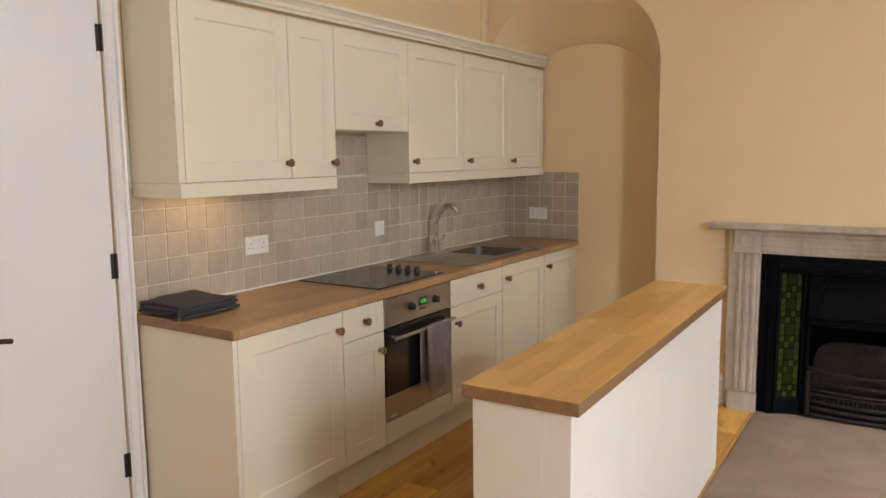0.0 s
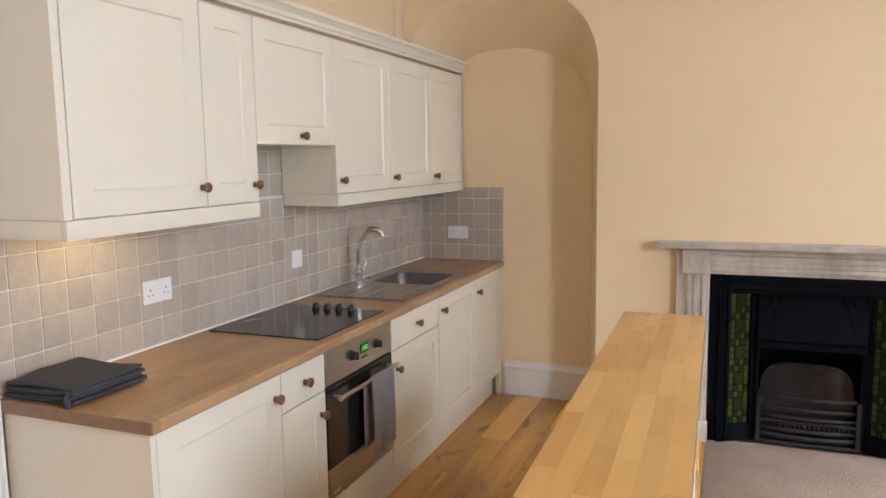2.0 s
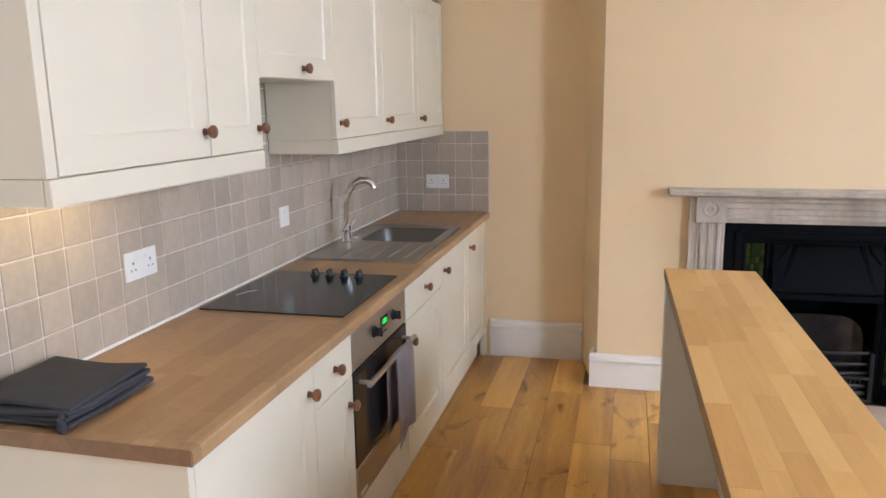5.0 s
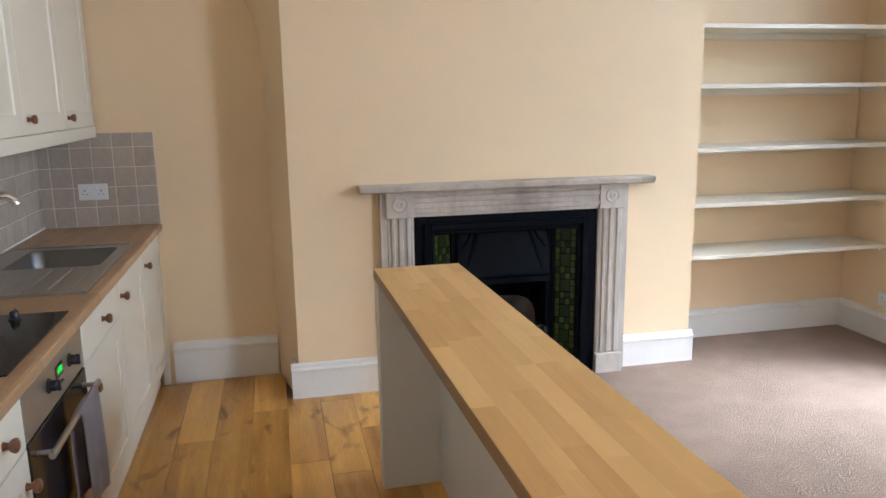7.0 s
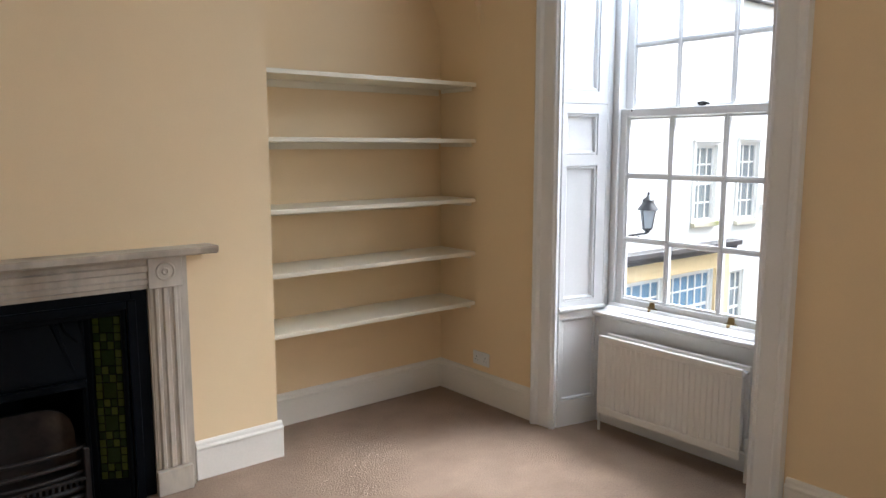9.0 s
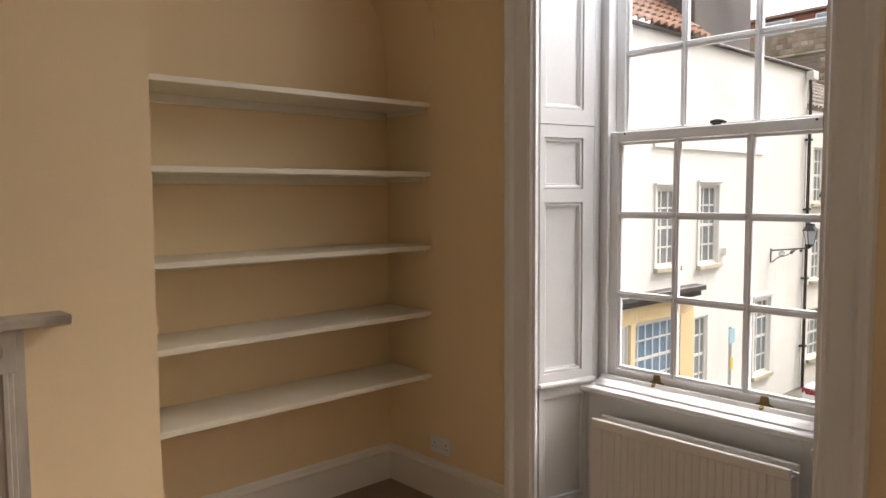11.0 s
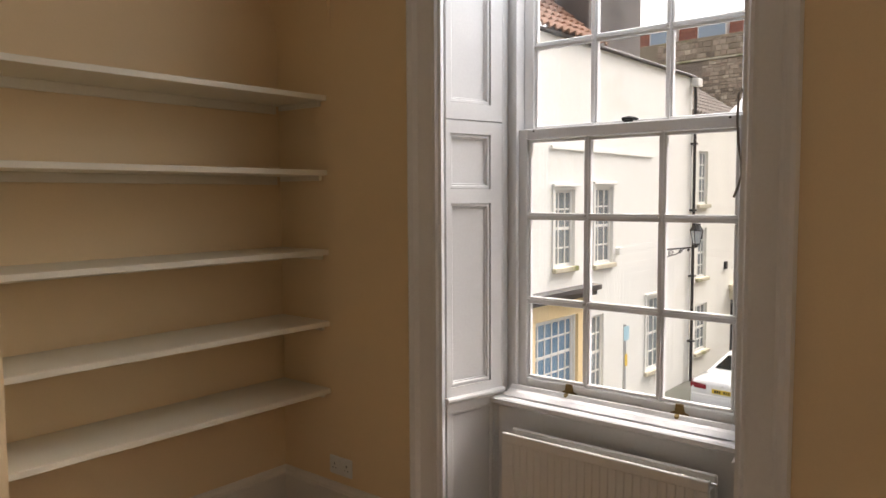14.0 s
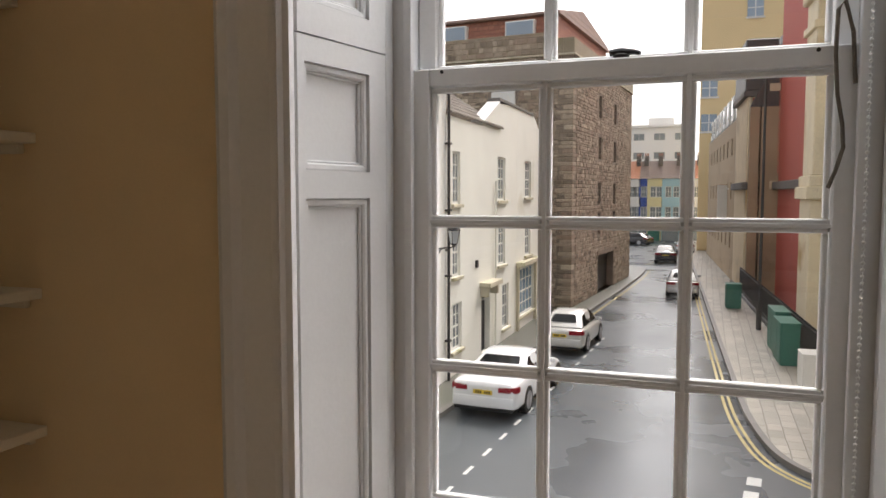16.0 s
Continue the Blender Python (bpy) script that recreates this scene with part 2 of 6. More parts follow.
MAT.update({
    "asphalt": material("wet_asphalt", (0.076, 0.088, 0.098), 0.30, var=0.12, scale=0.35, fine=40, bump=0.10, spread=0.10),
    "paving": blockwork("worn_paving_slabs", (0.46, 0.425, 0.365), (0.33, 0.305, 0.26), (0.19, 0.17, 0.14), (0.55, 0.36), "xy", 0.5, 0.3, 0.014),
    "footway": material("damp_dark_footway", (0.11, 0.108, 0.09), 0.45, var=0.25, scale=1.2, fine=30, bump=0.2, stain=(0.075, 0.078, 0.055), stain_at=0.5),
    "kerb": material("kerb_stone", (0.17, 0.16, 0.15), 0.5, var=0.2, scale=1.5, fine=30),
    "yellow": material("worn_yellow_road_paint", (0.50, 0.40, 0.16), 0.6, var=0.2, scale=3, fine=30, stain=(0.20, 0.18, 0.12), stain_at=0.62),
    "whiteline": material("worn_white_road_paint", (0.60, 0.60, 0.58), 0.6, var=0.15, scale=4, fine=30, stain=(0.22, 0.22, 0.22), stain_at=0.62),
    "render": material("cream_painted_render", (0.82, 0.815, 0.765), 0.8, var=0.05, scale=0.5, fine=14, bump=0.15, stain=(0.68, 0.64, 0.53), stain_at=0.64),
    "renderb": material("weathered_cream_render", (0.80, 0.79, 0.72), 0.8, var=0.07, scale=0.6, fine=14, bump=0.15, stain=(0.56, 0.53, 0.40), stain_at=0.62),
    "sandy": material("bath_stone_ashlar", (0.62, 0.51, 0.35), 0.8, var=0.12, scale=1.0, fine=12, stain=(0.40, 0.32, 0.21), stain_at=0.58),
    "ochre": material("ochre_painted_wall", (0.80, 0.62, 0.34), 0.8, var=0.06, scale=0.4, fine=10),
    "palestone": material("pale_cream_stone", (0.80, 0.70, 0.51), 0.8, var=0.10, scale=1.0, fine=10, stain=(0.52, 0.36, 0.17), stain_at=0.56),
    "brownstone": material("brown_weathered_stone", (0.38, 0.28, 0.18), 0.85, var=0.14, scale=0.8, fine=10, stain=(0.26, 0.19, 0.12), stain_at=0.56),
    "red": material("brick_red_painted_wall", (0.47, 0.10, 0.075), 0.75, var=0.10, scale=0.6, fine=16, stain=(0.36, 0.085, 0.065), stain_at=0.6),
    "stone": blockwork("rubble_stone_wall", (0.30, 0.245, 0.195), (0.22, 0.175, 0.14), (0.25, 0.205, 0.165), (0.48, 0.19), "wall", 0.9, 1.0, 0.035),
    "quoin": material("dressed_corner_stone", (0.30, 0.235, 0.18), 0.9, var=0.5, scale=2, fine=14, bump=0.4, each=1.6),
    "pantile": material("weathered_clay_pantiles", (0.27, 0.15, 0.10), 0.85, var=0.35, scale=3, fine=14, bump=0.3, stain=(0.13, 0.10, 0.07), stain_at=0.56),
    "greytile": material("lichened_grey_pantiles", (0.20, 0.17, 0.145), 0.85, var=0.35, scale=3, fine=14, bump=0.3, stain=(0.11, 0.10, 0.075), stain_at=0.55),
    "roof": blockwork("clay_pantile_roof", (0.22, 0.155, 0.125), (0.14, 0.10, 0.085), (0.07, 0.05, 0.04), (0.24, 0.30), "wall", 0.8, 0.8, 0.03),
    "redtile": blockwork("red_tile_hanging", (0.46, 0.20, 0.13), (0.32, 0.13, 0.095), (0.14, 0.07, 0.06), (0.34, 0.24), "wall", 0.8, 0.6, 0.02),
    "roofpink": blockwork("pinkish_pantile_roof", (0.46, 0.33, 0.28), (0.36, 0.25, 0.21), (0.2, 0.14, 0.12), (0.24, 0.30), "wall", 0.8, 0.8, 0.03),
    "slate": material("dark_slate", (0.06, 0.055, 0.055), 0.5, var=0.2, scale=2, fine=20, bump=0.3),
    "darkrender": material("soot_stained_render", (0.13, 0.12, 0.115), 0.85, var=0.35, scale=0.8, fine=8, stain=(0.06, 0.055, 0.055), stain_at=0.55),
    "outpaint": material("white_joinery_paint", (0.78, 0.77, 0.73), 0.5, var=0.04, bump=0.03),
    "sill": material("mossy_stone_sill", (0.55, 0.50, 0.38), 0.85, var=0.2, scale=3, fine=20, stain=(0.22, 0.23, 0.08), stain_at=0.52),
    "mossy": material("moss_stained_stone", (0.30, 0.25, 0.18), 0.9, var=0.25, scale=1.5, fine=14, bump=0.3, stain=(0.24, 0.225, 0.09), stain_at=0.54),
    # bluish sky reflection put into the pane's base colour
    "skyglass": material("sky_tint_painted_glass", (0.28, 0.36, 0.44), 0.08, var=0.1, scale=0.8, bump=0.0),
    # grey sky reflection painted into this pane colour as well
    "outglass": material("painted_reflection_pane", (0.24, 0.27, 0.28), 0.08, var=0.2, scale=0.8, bump=0.0),
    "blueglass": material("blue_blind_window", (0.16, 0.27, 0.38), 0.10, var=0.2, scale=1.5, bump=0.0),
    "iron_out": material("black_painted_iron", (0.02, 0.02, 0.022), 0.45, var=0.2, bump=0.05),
    "cabinet_green": material("dark_green_steel", (0.03, 0.16, 0.12), 0.5, var=0.1, scale=3, bump=0.03),
    "carwhite": material("white_car_paint", (0.80, 0.81, 0.82), 0.22, var=0.01, bump=0, coat=0.6),
    "carpearl": material("pale_grey_car_paint", (0.62, 0.62, 0.60), 0.25, 0.2, var=0.02, bump=0, coat=0.6),
    "carsilver": material("silver_car_paint", (0.55, 0.55, 0.54), 0.25, 0.3, var=0.02, bump=0, coat=0.6),
    "cardark": material("black_car_paint", (0.03, 0.03, 0.035), 0.25, var=0.02, bump=0, coat=0.6),
    "carglass": material("tinted_car_glass", (0.025, 0.028, 0.03), 0.06, var=0.05, bump=0),
    "tyre": material("tyre_rubber", (0.018, 0.018, 0.018), 0.8, var=0.2, bump=0.1),
    "rim": material("alloy_rim", (0.45, 0.45, 0.46), 0.3, 0.8, var=0.05, bump=0),
    "taillight": material("red_lamp_lens", (0.26, 0.010, 0.022), 0.15, var=0.1, bump=0),
    "plate": material("yellow_number_plate", (0.75, 0.52, 0.05), 0.4, var=0.05, bump=0),
    "lantern": material("pale_lantern_glass", (0.45, 0.48, 0.50), 0.2, var=0.1, bump=0),
    "blue": material("royal_blue_render", (0.05, 0.10, 0.36), 0.8, var=0.05),
    "paleblue": material("pale_blue_render", (0.40, 0.62, 0.70), 0.8, var=0.05),
    "yellowhouse": material("pale_yellow_render", (0.74, 0.68, 0.40), 0.8, var=0.05),
    "whitehouse": material("white_render", (0.76, 0.76, 0.75), 0.8, var=0.04),
    "orange": material("orange_clay_roof", (0.36, 0.15, 0.08), 0.8, var=0.15, scale=3),
})


def rubble(name):
    """Rough stones of many browns, a shade for each stone."""
    m = material(name, (0.3, 0.23, 0.17), 0.9, var=0.28, scale=5, fine=30, bump=0.5)
    n, l = m.node_tree.nodes, m.node_tree.links
    info, geo, add, fract, ramp = (n.new("ShaderNode" + k) for k in ("ObjectInfo", "NewGeometry", "Math", "Math", "ValToRGB"))
    fract.operation = "FRACT"
    l.new(info.outputs["Random"], add.inputs[0])
    l.new(geo.outputs["Random Per Island"], add.inputs[1])
    l.new(add.outputs[0], fract.inputs[0])
    l.new(fract.outputs[0], ramp.inputs[0])
    el = ramp.color_ramp.elements
    el[0].color, el[1].color = (0.19, 0.155, 0.12, 1), (0.55, 0.47, 0.36, 1)
    for at, c in ((0.2, (0.30, 0.24, 0.18)), (0.45, (0.40, 0.325, 0.245)), (0.7, (0.45, 0.36, 0.28)), (0.85, (0.34, 0.25, 0.19))):
        el.new(at).color = (*c, 1)
    l.new(ramp.outputs[0], [q for q in n if q.type == "MIX"][0].inputs[6])
    return m


MAT["rubble"] = rubble("rough_rubble_stone")
MAT["green"].node_tree.nodes["Principled BSDF"].inputs["Specular IOR Level"].default_value = 0.2
MAT["greendark"].node_tree.nodes["Principled BSDF"].inputs["Specular IOR Level"].default_value = 0.2
MAT["iron"].node_tree.nodes["Principled BSDF"].inputs["Specular IOR Level"].default_value = 0.05
MAT["worktop"] = blockwork("laminate_block_worktop", (0.47, 0.295, 0.145), (0.36, 0.215, 0.10), (0.34, 0.20, 0.095), (0.34, 0.052), "yx", 0.38, 0.02, 0.0008)


# ---- shapes ----
def tidy(ob_mesh, bm, smooth=False):
    bmesh.ops.recalc_face_normals(bm, faces=bm.faces)
    if smooth:
        for f in bm.faces:
            f.smooth = True
    bm.to_mesh(ob_mesh)
    bm.free()
    if smooth:
        ob_mesh.set_sharp_from_angle(angle=radians(38))


def part(name, bm, mat, parent=None, label="", smooth=False, m=None):
    me = bpy.data.meshes.new(name)
    if m is not None:
        bmesh.ops.transform(bm, matrix=m, verts=bm.verts)
    tidy(me, bm, smooth)
    me.materials.append(MAT[mat] if isinstance(mat, str) else mat)
    ob = new(name, me)
    ob.parent = parent
    if label:
        ob["label"] = label
    return ob


def thing(name, label, category, group="", kind="", at=(0, 0, 0)):
    ob = new(name)
    ob.location = at
    ob.empty_display_size = 0.1
    return tagged(ob, label, category, group, kind)


def box(bm, x0, x1, y0, y1, z0, z1, bevel=0.0, seg=1):
    vs = [bm.verts.new(p) for p in ((x0, y0, z0), (x1, y0, z0), (x1, y1, z0), (x0, y1, z0), (x0, y0, z1), (x1, y0, z1), (x1, y1, z1), (x0, y1, z1))]
    fs = [bm.faces.new([vs[i] for i in q]) for q in ((3, 2, 1, 0), (4, 5, 6, 7), (0, 1, 5, 4), (1, 2, 6, 5), (2, 3, 7, 6), (3, 0, 4, 7))]
    if bevel:
        es = list({e for f in fs for e in f.edges})
        bmesh.ops.bevel(bm, geom=es, offset=bevel, segments=seg, profile=0.5, affect="EDGES", clamp_overlap=True)
    return bm


def boxes(*rows, bevel=0.0, seg=1):
    bm = bmesh.new()
    for r in rows:
        box(bm, *r, bevel=bevel, seg=seg)
    return bm


def extrude(bm, pts, axis, a, b):
    """A closed profile drawn across the axis, pulled from a to b along it. Profile pairs are (y,z), (x,z) or (x,y)."""
    def place(p, t):
        return {"x": (t, p[0], p[1]), "y": (p[0], t, p[1]), "z": (p[0], p[1], t)}[axis]
    va, vb = [bm.verts.new(place(p, a)) for p in pts], [bm.verts.new(place(p, b)) for p in pts]
    bm.faces.new(va)
    bm.faces.new(vb[::-1])
    for i in range(len(pts)):
        k = (i + 1) % len(pts)
        bm.faces.new((va[i], vb[i], vb[k], va[k]))
    return bm


def lathe(bm, rings, n=20, m=None):
    """Rings of (radius, height) about z, closed at both ends."""
    rows = []
    for r, z in rings:
        rows.append([bm.verts.new((r * math.cos(2 * math.pi * k / n), r * math.sin(2 * math.pi * k / n), z)) for k in range(n)])
    for a, b in zip(rows, rows[1:]):
        for k in range(n):
            bm.faces.new((a[k], a[(k + 1) % n], b[(k + 1) % n], b[k]))
    bm.faces.new(rows[0][::-1])
    bm.faces.new(rows[-1])
    if m is not None:
        bmesh.ops.transform(bm, matrix=m, verts=[v for row in rows for v in row])
    return bm


def tube(bm, pts, r, n=8, taper=None):
    pts = [Vector(p) for p in pts]
    rows = []
    for i, p in enumerate(pts):
        d = (pts[min(i + 1, len(pts) - 1)] - pts[max(i - 1, 0)]).normalized()
        side = d.cross(Vector((0.13, 0.31, 0.94))).normalized()
        up = side.cross(d)
        rr = r * (taper[i] if taper else 1)
        rows.append([bm.verts.new(p + side * rr * math.cos(2 * math.pi * k / n) + up * rr * math.sin(2 * math.pi * k / n)) for k in range(n)])
    for a, b in zip(rows, rows[1:]):
        for k in range(n):
            bm.faces.new((a[k], a[(k + 1) % n], b[(k + 1) % n], b[k]))
    bm.faces.new(rows[0][::-1])
    bm.faces.new(rows[-1])
    return bm


def panel_wall(bm, u0, u1, w0, w1, holes, put):
    """Boxes that fill a wall of u by w round its rectangular holes; put(u0, u1, w0, w1) adds one."""
    us = sorted({u0, u1, *(h[0] for h in holes), *(h[1] for h in holes)})
    for a, b in zip(us, us[1:]):
        spans = sorted((h[2], h[3]) for h in holes if h[0] < b and h[1] > a)
        z = w0
        for s, e in spans:
            if s > z:
                put(a, b, z, s)
            z = max(z, e)
        if z < w1:
            put(a, b, z, w1)
    return bm



# ---- the room's structure ----
WEST, NORTH_L, NORTH_R, BREAST, EAST, SOUTH, TOP = -2.638, 5.472, 5.435, 5.06, 2.32, -2.2, 3.05
BL, BR, BLB = -1.358, 0.94, -1.46


def setting(name, bm, mat, label, category="wall", smooth=False):
    return tagged(part(name, bm, mat, None, label, smooth), category=category, kind="structure")


bm = bmesh.new()
panel_wall(bm, SOUTH - 0.2, 5.8, -0.05, TOP, [(1.39, 2.155, -0.05, 2.36)], lambda a, b, c, d: box(bm, WEST - 0.22, WEST, a, b, c, d))
setting("wall_west", bm, "wall", "magnolia painted plaster wall behind the kitchen units")
setting("wall_south", boxes((WEST, EAST + 0.5, SOUTH - 0.2, SOUTH, -0.05, TOP)), "wall", "magnolia painted plaster wall behind the walker")
bm = bmesh.new()
panel_wall(bm, SOUTH - 0.2, 5.8, -0.05, TOP, [(3.19, 4.47, -0.05, 2.96), (0.3, 1.4, 0.7, 2.9)], lambda a, b, c, d: box(bm, EAST, EAST + 0.5, a, b, c, d))
setting("wall_east", bm, "wall", "thick magnolia painted plaster wall with tall window openings")
setting("window_apron", boxes((EAST + 0.29, EAST + 0.5, 3.24, 4.42, -0.05, 0.622)), "gloss", "white painted panel under the window sill", "panel")
setting("wall_north", boxes((WEST, BL, NORTH_L, 5.8, -0.05, TOP), (BR, EAST, NORTH_R, 5.8, -0.05, TOP)), "wall", "magnolia painted alcove back walls beside the chimney breast")
bm = bmesh.new()
panel_wall(bm, BL, BR, -0.05, TOP, [(-0.72, 0.32, -0.05, 0.98)], lambda a, b, c, d: box(bm, a, b, BREAST, 5.8, c, d))
box(bm, -0.72, 0.32, 5.5, 5.8, -0.05, 0.98)
setting("chimney_breast", bm, "wall", "magnolia painted chimney breast round the fireplace")


def arch(name, front, back, depth_end):
    """A plaster arch between two profiles (x0, x1, springing, rise): the near face and a smaller one at the back wall."""
    bm = bmesh.new()
    n, lines = 48, []
    for x0, x1, spring, rise in (front, back):
        a, c = (x1 - x0) / 2, (x0 + x1) / 2
        xs = [c - a * math.cos(math.pi * k / n) for k in range(n + 1)]
        lines.append([(x, spring + rise * max(0.0, 1 - (abs(x - c) / a) ** 2.3) ** (1 / 2.3)) for x in xs])
    for k in range(n):
        vs = [[bm.verts.new((x, y, z)) for x, z in (p[k], p[k + 1], (p[k + 1][0], TOP), (p[k][0], TOP))] for y, p in zip((BREAST, depth_end), lines)]
        bm.faces.new(vs[0])
        bm.faces.new(vs[1][::-1])
        bm.faces.new((vs[0][0], vs[1][0], vs[1][1], vs[0][1]))
    x0, x1 = front[0], front[1]
    if x0 > WEST and x0 < BL:
        box(bm, WEST, x0, BREAST, depth_end, front[2], TOP)
    bmesh.ops.remove_doubles(bm, verts=bm.verts, dist=0.0005)
    return setting(name, bm, "wall", "magnolia painted plaster arch over an alcove", "arch", True)


arch("arch_over_kitchen", (WEST + 0.07, BL, 2.08, 0.53), (WEST + 0.07, BLB, 1.78, 0.53), NORTH_L)
arch("arch_over_shelves", (BR, EAST, 2.2, 0.48), (BR, EAST, 2.2, 0.48), NORTH_R)
bm = bmesh.new()
extrude(bm, [(BL, BREAST + 0.001), (BL, NORTH_L), (BLB, NORTH_L)], "z", -0.02, 2.08)
setting("wall_splay", bm, "wall", "magnolia painted splayed side of the chimney breast", "wall")
setting("ceiling", boxes((WEST - 0.22, EAST + 0.5, SOUTH - 0.2, 5.8, TOP, TOP + 0.15)), "ceiling", "plain white painted ceiling", "ceiling")
floor = setting("floor", boxes((WEST, EAST + 0.29, SOUTH, 5.5, -0.09, -0.022)), "edge", "wooden subfloor under boards and carpet", "floor")
bm = bmesh.new()
box(bm, -0.722, EAST, SOUTH, BREAST, -0.02, 0.0)
box(bm, BR, EAST, BREAST, NORTH_R, -0.02, 0.0)
box(bm, EAST, EAST + 0.29, 3.24, 4.42, -0.02, 0.0)
setting("carpet", bm, "carpet", "worn beige fitted carpet with short pile", "carpet")


def skirting(name, runs, high=0.188):
    """Runs are (axis, a, b, wall, side): a moulded board along one axis against a wall plane."""
    bm = bmesh.new()
    for axis, a, b, wall, side in runs:
        prof = [(0, 0), (0.022, 0), (0.022, 0.145), (0.027, 0.15), (0.026, 0.158), (0.017, 0.166), (0.013, 0.178), (0.006, 0.186), (0, 0.188)]
        extrude(bm, [(wall + side * u, w * high / 0.188) for u, w in prof], axis, a, b)
    return setting(name, bm, "skirt", "white gloss painted moulded skirting board", "skirting board")


skirting("baseboard_kitchen", [("x", -2.04, BLB - 0.004, NORTH_L, -1)], 0.235)
skirting("baseboard_breast", [("x", BL - 0.04, -0.905, BREAST, -1), ("y", BREAST, BREAST + 0.13, BL - 0.018, -1)], 0.192)
skirting("baseboard_alcove", [("x", 0.51, BR + 0.022, BREAST, -1), ("y", BREAST, NORTH_R, BR, 1), ("x", BR, EAST, NORTH_R, -1), ("y", 4.565, NORTH_R, EAST, -1)])
skirting("baseboard_east", [("y", SOUTH, 3.10, EAST, -1)])
skirting("baseboard_south", [("x", WEST, EAST, SOUTH, 1)])

# ---- the panelled door beside the kitchen ----
door = thing("door_1", "closed white painted door with dark hinges beside the kitchen", "door", kind="structure", at=(WEST, 2.1, 0))


def sub(parent, name, bm, mat, label="", smooth=False):
    ob = part(name, bm, mat, parent, label, smooth)
    ob.matrix_parent_inverse = parent.matrix_basis.inverted()
    return ob


sub(door, "door_leaf", boxes((WEST - 0.045, WEST - 0.004, 1.405, 2.145, 0.008, 2.345), bevel=0.002), "gloss")
for z in (0.30, 1.125, 2.005):
    bm = bmesh.new()
    lathe(bm, [(0.007, -0.05), (0.007, 0.05)], 10, pose(WEST + 0.003, 2.150, z))
    box(bm, WEST - 0.004, WEST - 0.001, 2.128, 2.147, z - 0.05, z + 0.05)
    sub(door, "hinge", bm, "hinge", "dark bronze butt hinge", True)
bm = bmesh.new()
tube(bm, [(WEST, 1.48, 0.935), (WEST + 0.05, 1.48, 0.935), (WEST + 0.055, 1.51, 0.937), (WEST + 0.055, 1.60, 0.935), (WEST + 0.05, 1.67, 0.93), (WEST + 0.045, 1.705, 0.923)], 0.009, 10)
lathe(bm, [(0.026, 0), (0.026, 0.008), (0.012, 0.012)], 20, pose(WEST - 0.004, 1.48, 0.935, 0, 90, 0))
sub(door, "door_handle", bm, "hinge", "dark bronze lever handle", True)


def architrave(name, axis, a, b, wall, side, edges, top, wide, label):
    """A moulded frame round an opening: two uprights and a head. wide: the face width, edges: the opening's two sides."""
    bm = bmesh.new()
    f = wide / 0.15
    prof = [(u * f, v * (f ** 0.4)) for u, v in ((0, 0), (0, 0.018), (0.012, 0.022), (0.02, 0.03), (0.028, 0.022), (0.04, 0.026), (0.105, 0.03), (0.12, 0.045), (0.138, 0.05), (0.15, 0.044), (0.15, 0))]
    for e, s in ((edges[0], -1), (edges[1], 1)):
        extrude(bm, [(wall + side * v, e + s * u) for u, v in prof], "z", 0.0, top + wide)
    extrude(bm, [(wall + side * v, top + u) for u, v in prof], axis, edges[0], edges[1])
    return setting(name, bm, "gloss", label, "architrave")


architrave("trim_door", "y", 0, 0, WEST, 1, (1.40, 2.150), 2.355, 0.056, "white gloss moulded door architrave")

# ---- the sash window with panelled shutters ----
WY0, WY1, SX = 3.352, 4.308, 2.705
window = thing("window_1", "tall white painted twelve-pane sash window with panelled shutters", "window", kind="structure", at=(SX, 3.83, 0.62))
architrave("trim_window", "y", 0, 0, EAST, -1, (3.268, 4.413), 2.93, 0.155, "white gloss moulded window architrave")


def sash(parent, name, x, z0, z1, bars_z, rail_low, rail_top, fat):
    bm = bmesh.new()
    box(bm, x - fat, x + fat, WY0, WY0 + 0.045, z0, z1, 0.003)
    box(bm, x - fat, x + fat, WY1 - 0.045, WY1, z0, z1, 0.003)
    box(bm, x - fat, x + fat, WY0 + 0.045, WY1 - 0.045, z0, z0 + rail_low, 0.003)
    box(bm, x - fat, x + fat, WY0 + 0.045, WY1 - 0.045, z1 - rail_top, z1, 0.003)
    ob = sub(parent, name, bm, "gloss")
    ys = [WY0 + 0.045, 3.675, 3.985, WY1 - 0.045]
    zs = [z0 + rail_low, *bars_z, z1 - rail_top]
    prof = [(-0.004, -0.018), (0.004, -0.018), (0.006, -0.008), (0.012, -0.004), (0.012, 0.012), (-0.012, 0.012), (-0.012, -0.004), (-0.006, -0.008)]
    for y in ys[1:-1]:
        bm = bmesh.new()
        extrude(bm, [(x + v, y + u) for u, v in prof], "z", zs[0], zs[-1])
        sub(ob, "glazing_bar", bm, "gloss")
    for z in zs[1:-1]:
        bm = bmesh.new()
        for ya, yb in zip(ys, ys[1:]):
            extrude(bm, [(x + v, z + u) for u, v in prof], "y", ya + (0.0121 if ya != ys[0] else 0), yb - (0.0121 if yb != ys[-1] else 0))
        sub(ob, "glazing_bar", bm, "gloss")
    for i in range(3):
        for k in range(3):
            a, b, c, d = ys[i] + 0.003, ys[i + 1] - 0.003, zs[k] + 0.003, zs[k + 1] - 0.003
            bead = bmesh.new()
            for u0, u1, w0, w1 in ((a, b, c, c + 0.012), (a, b, d - 0.012, d), (a, a + 0.012, c + 0.0122, d - 0.0122), (b - 0.012, b, c + 0.0122, d - 0.0122)):
                box(bead, x - 0.014, x + 0.006, u0, u1, w0, w1, 0.003)
            sub(ob, "glazing_bead", bead, "gloss")
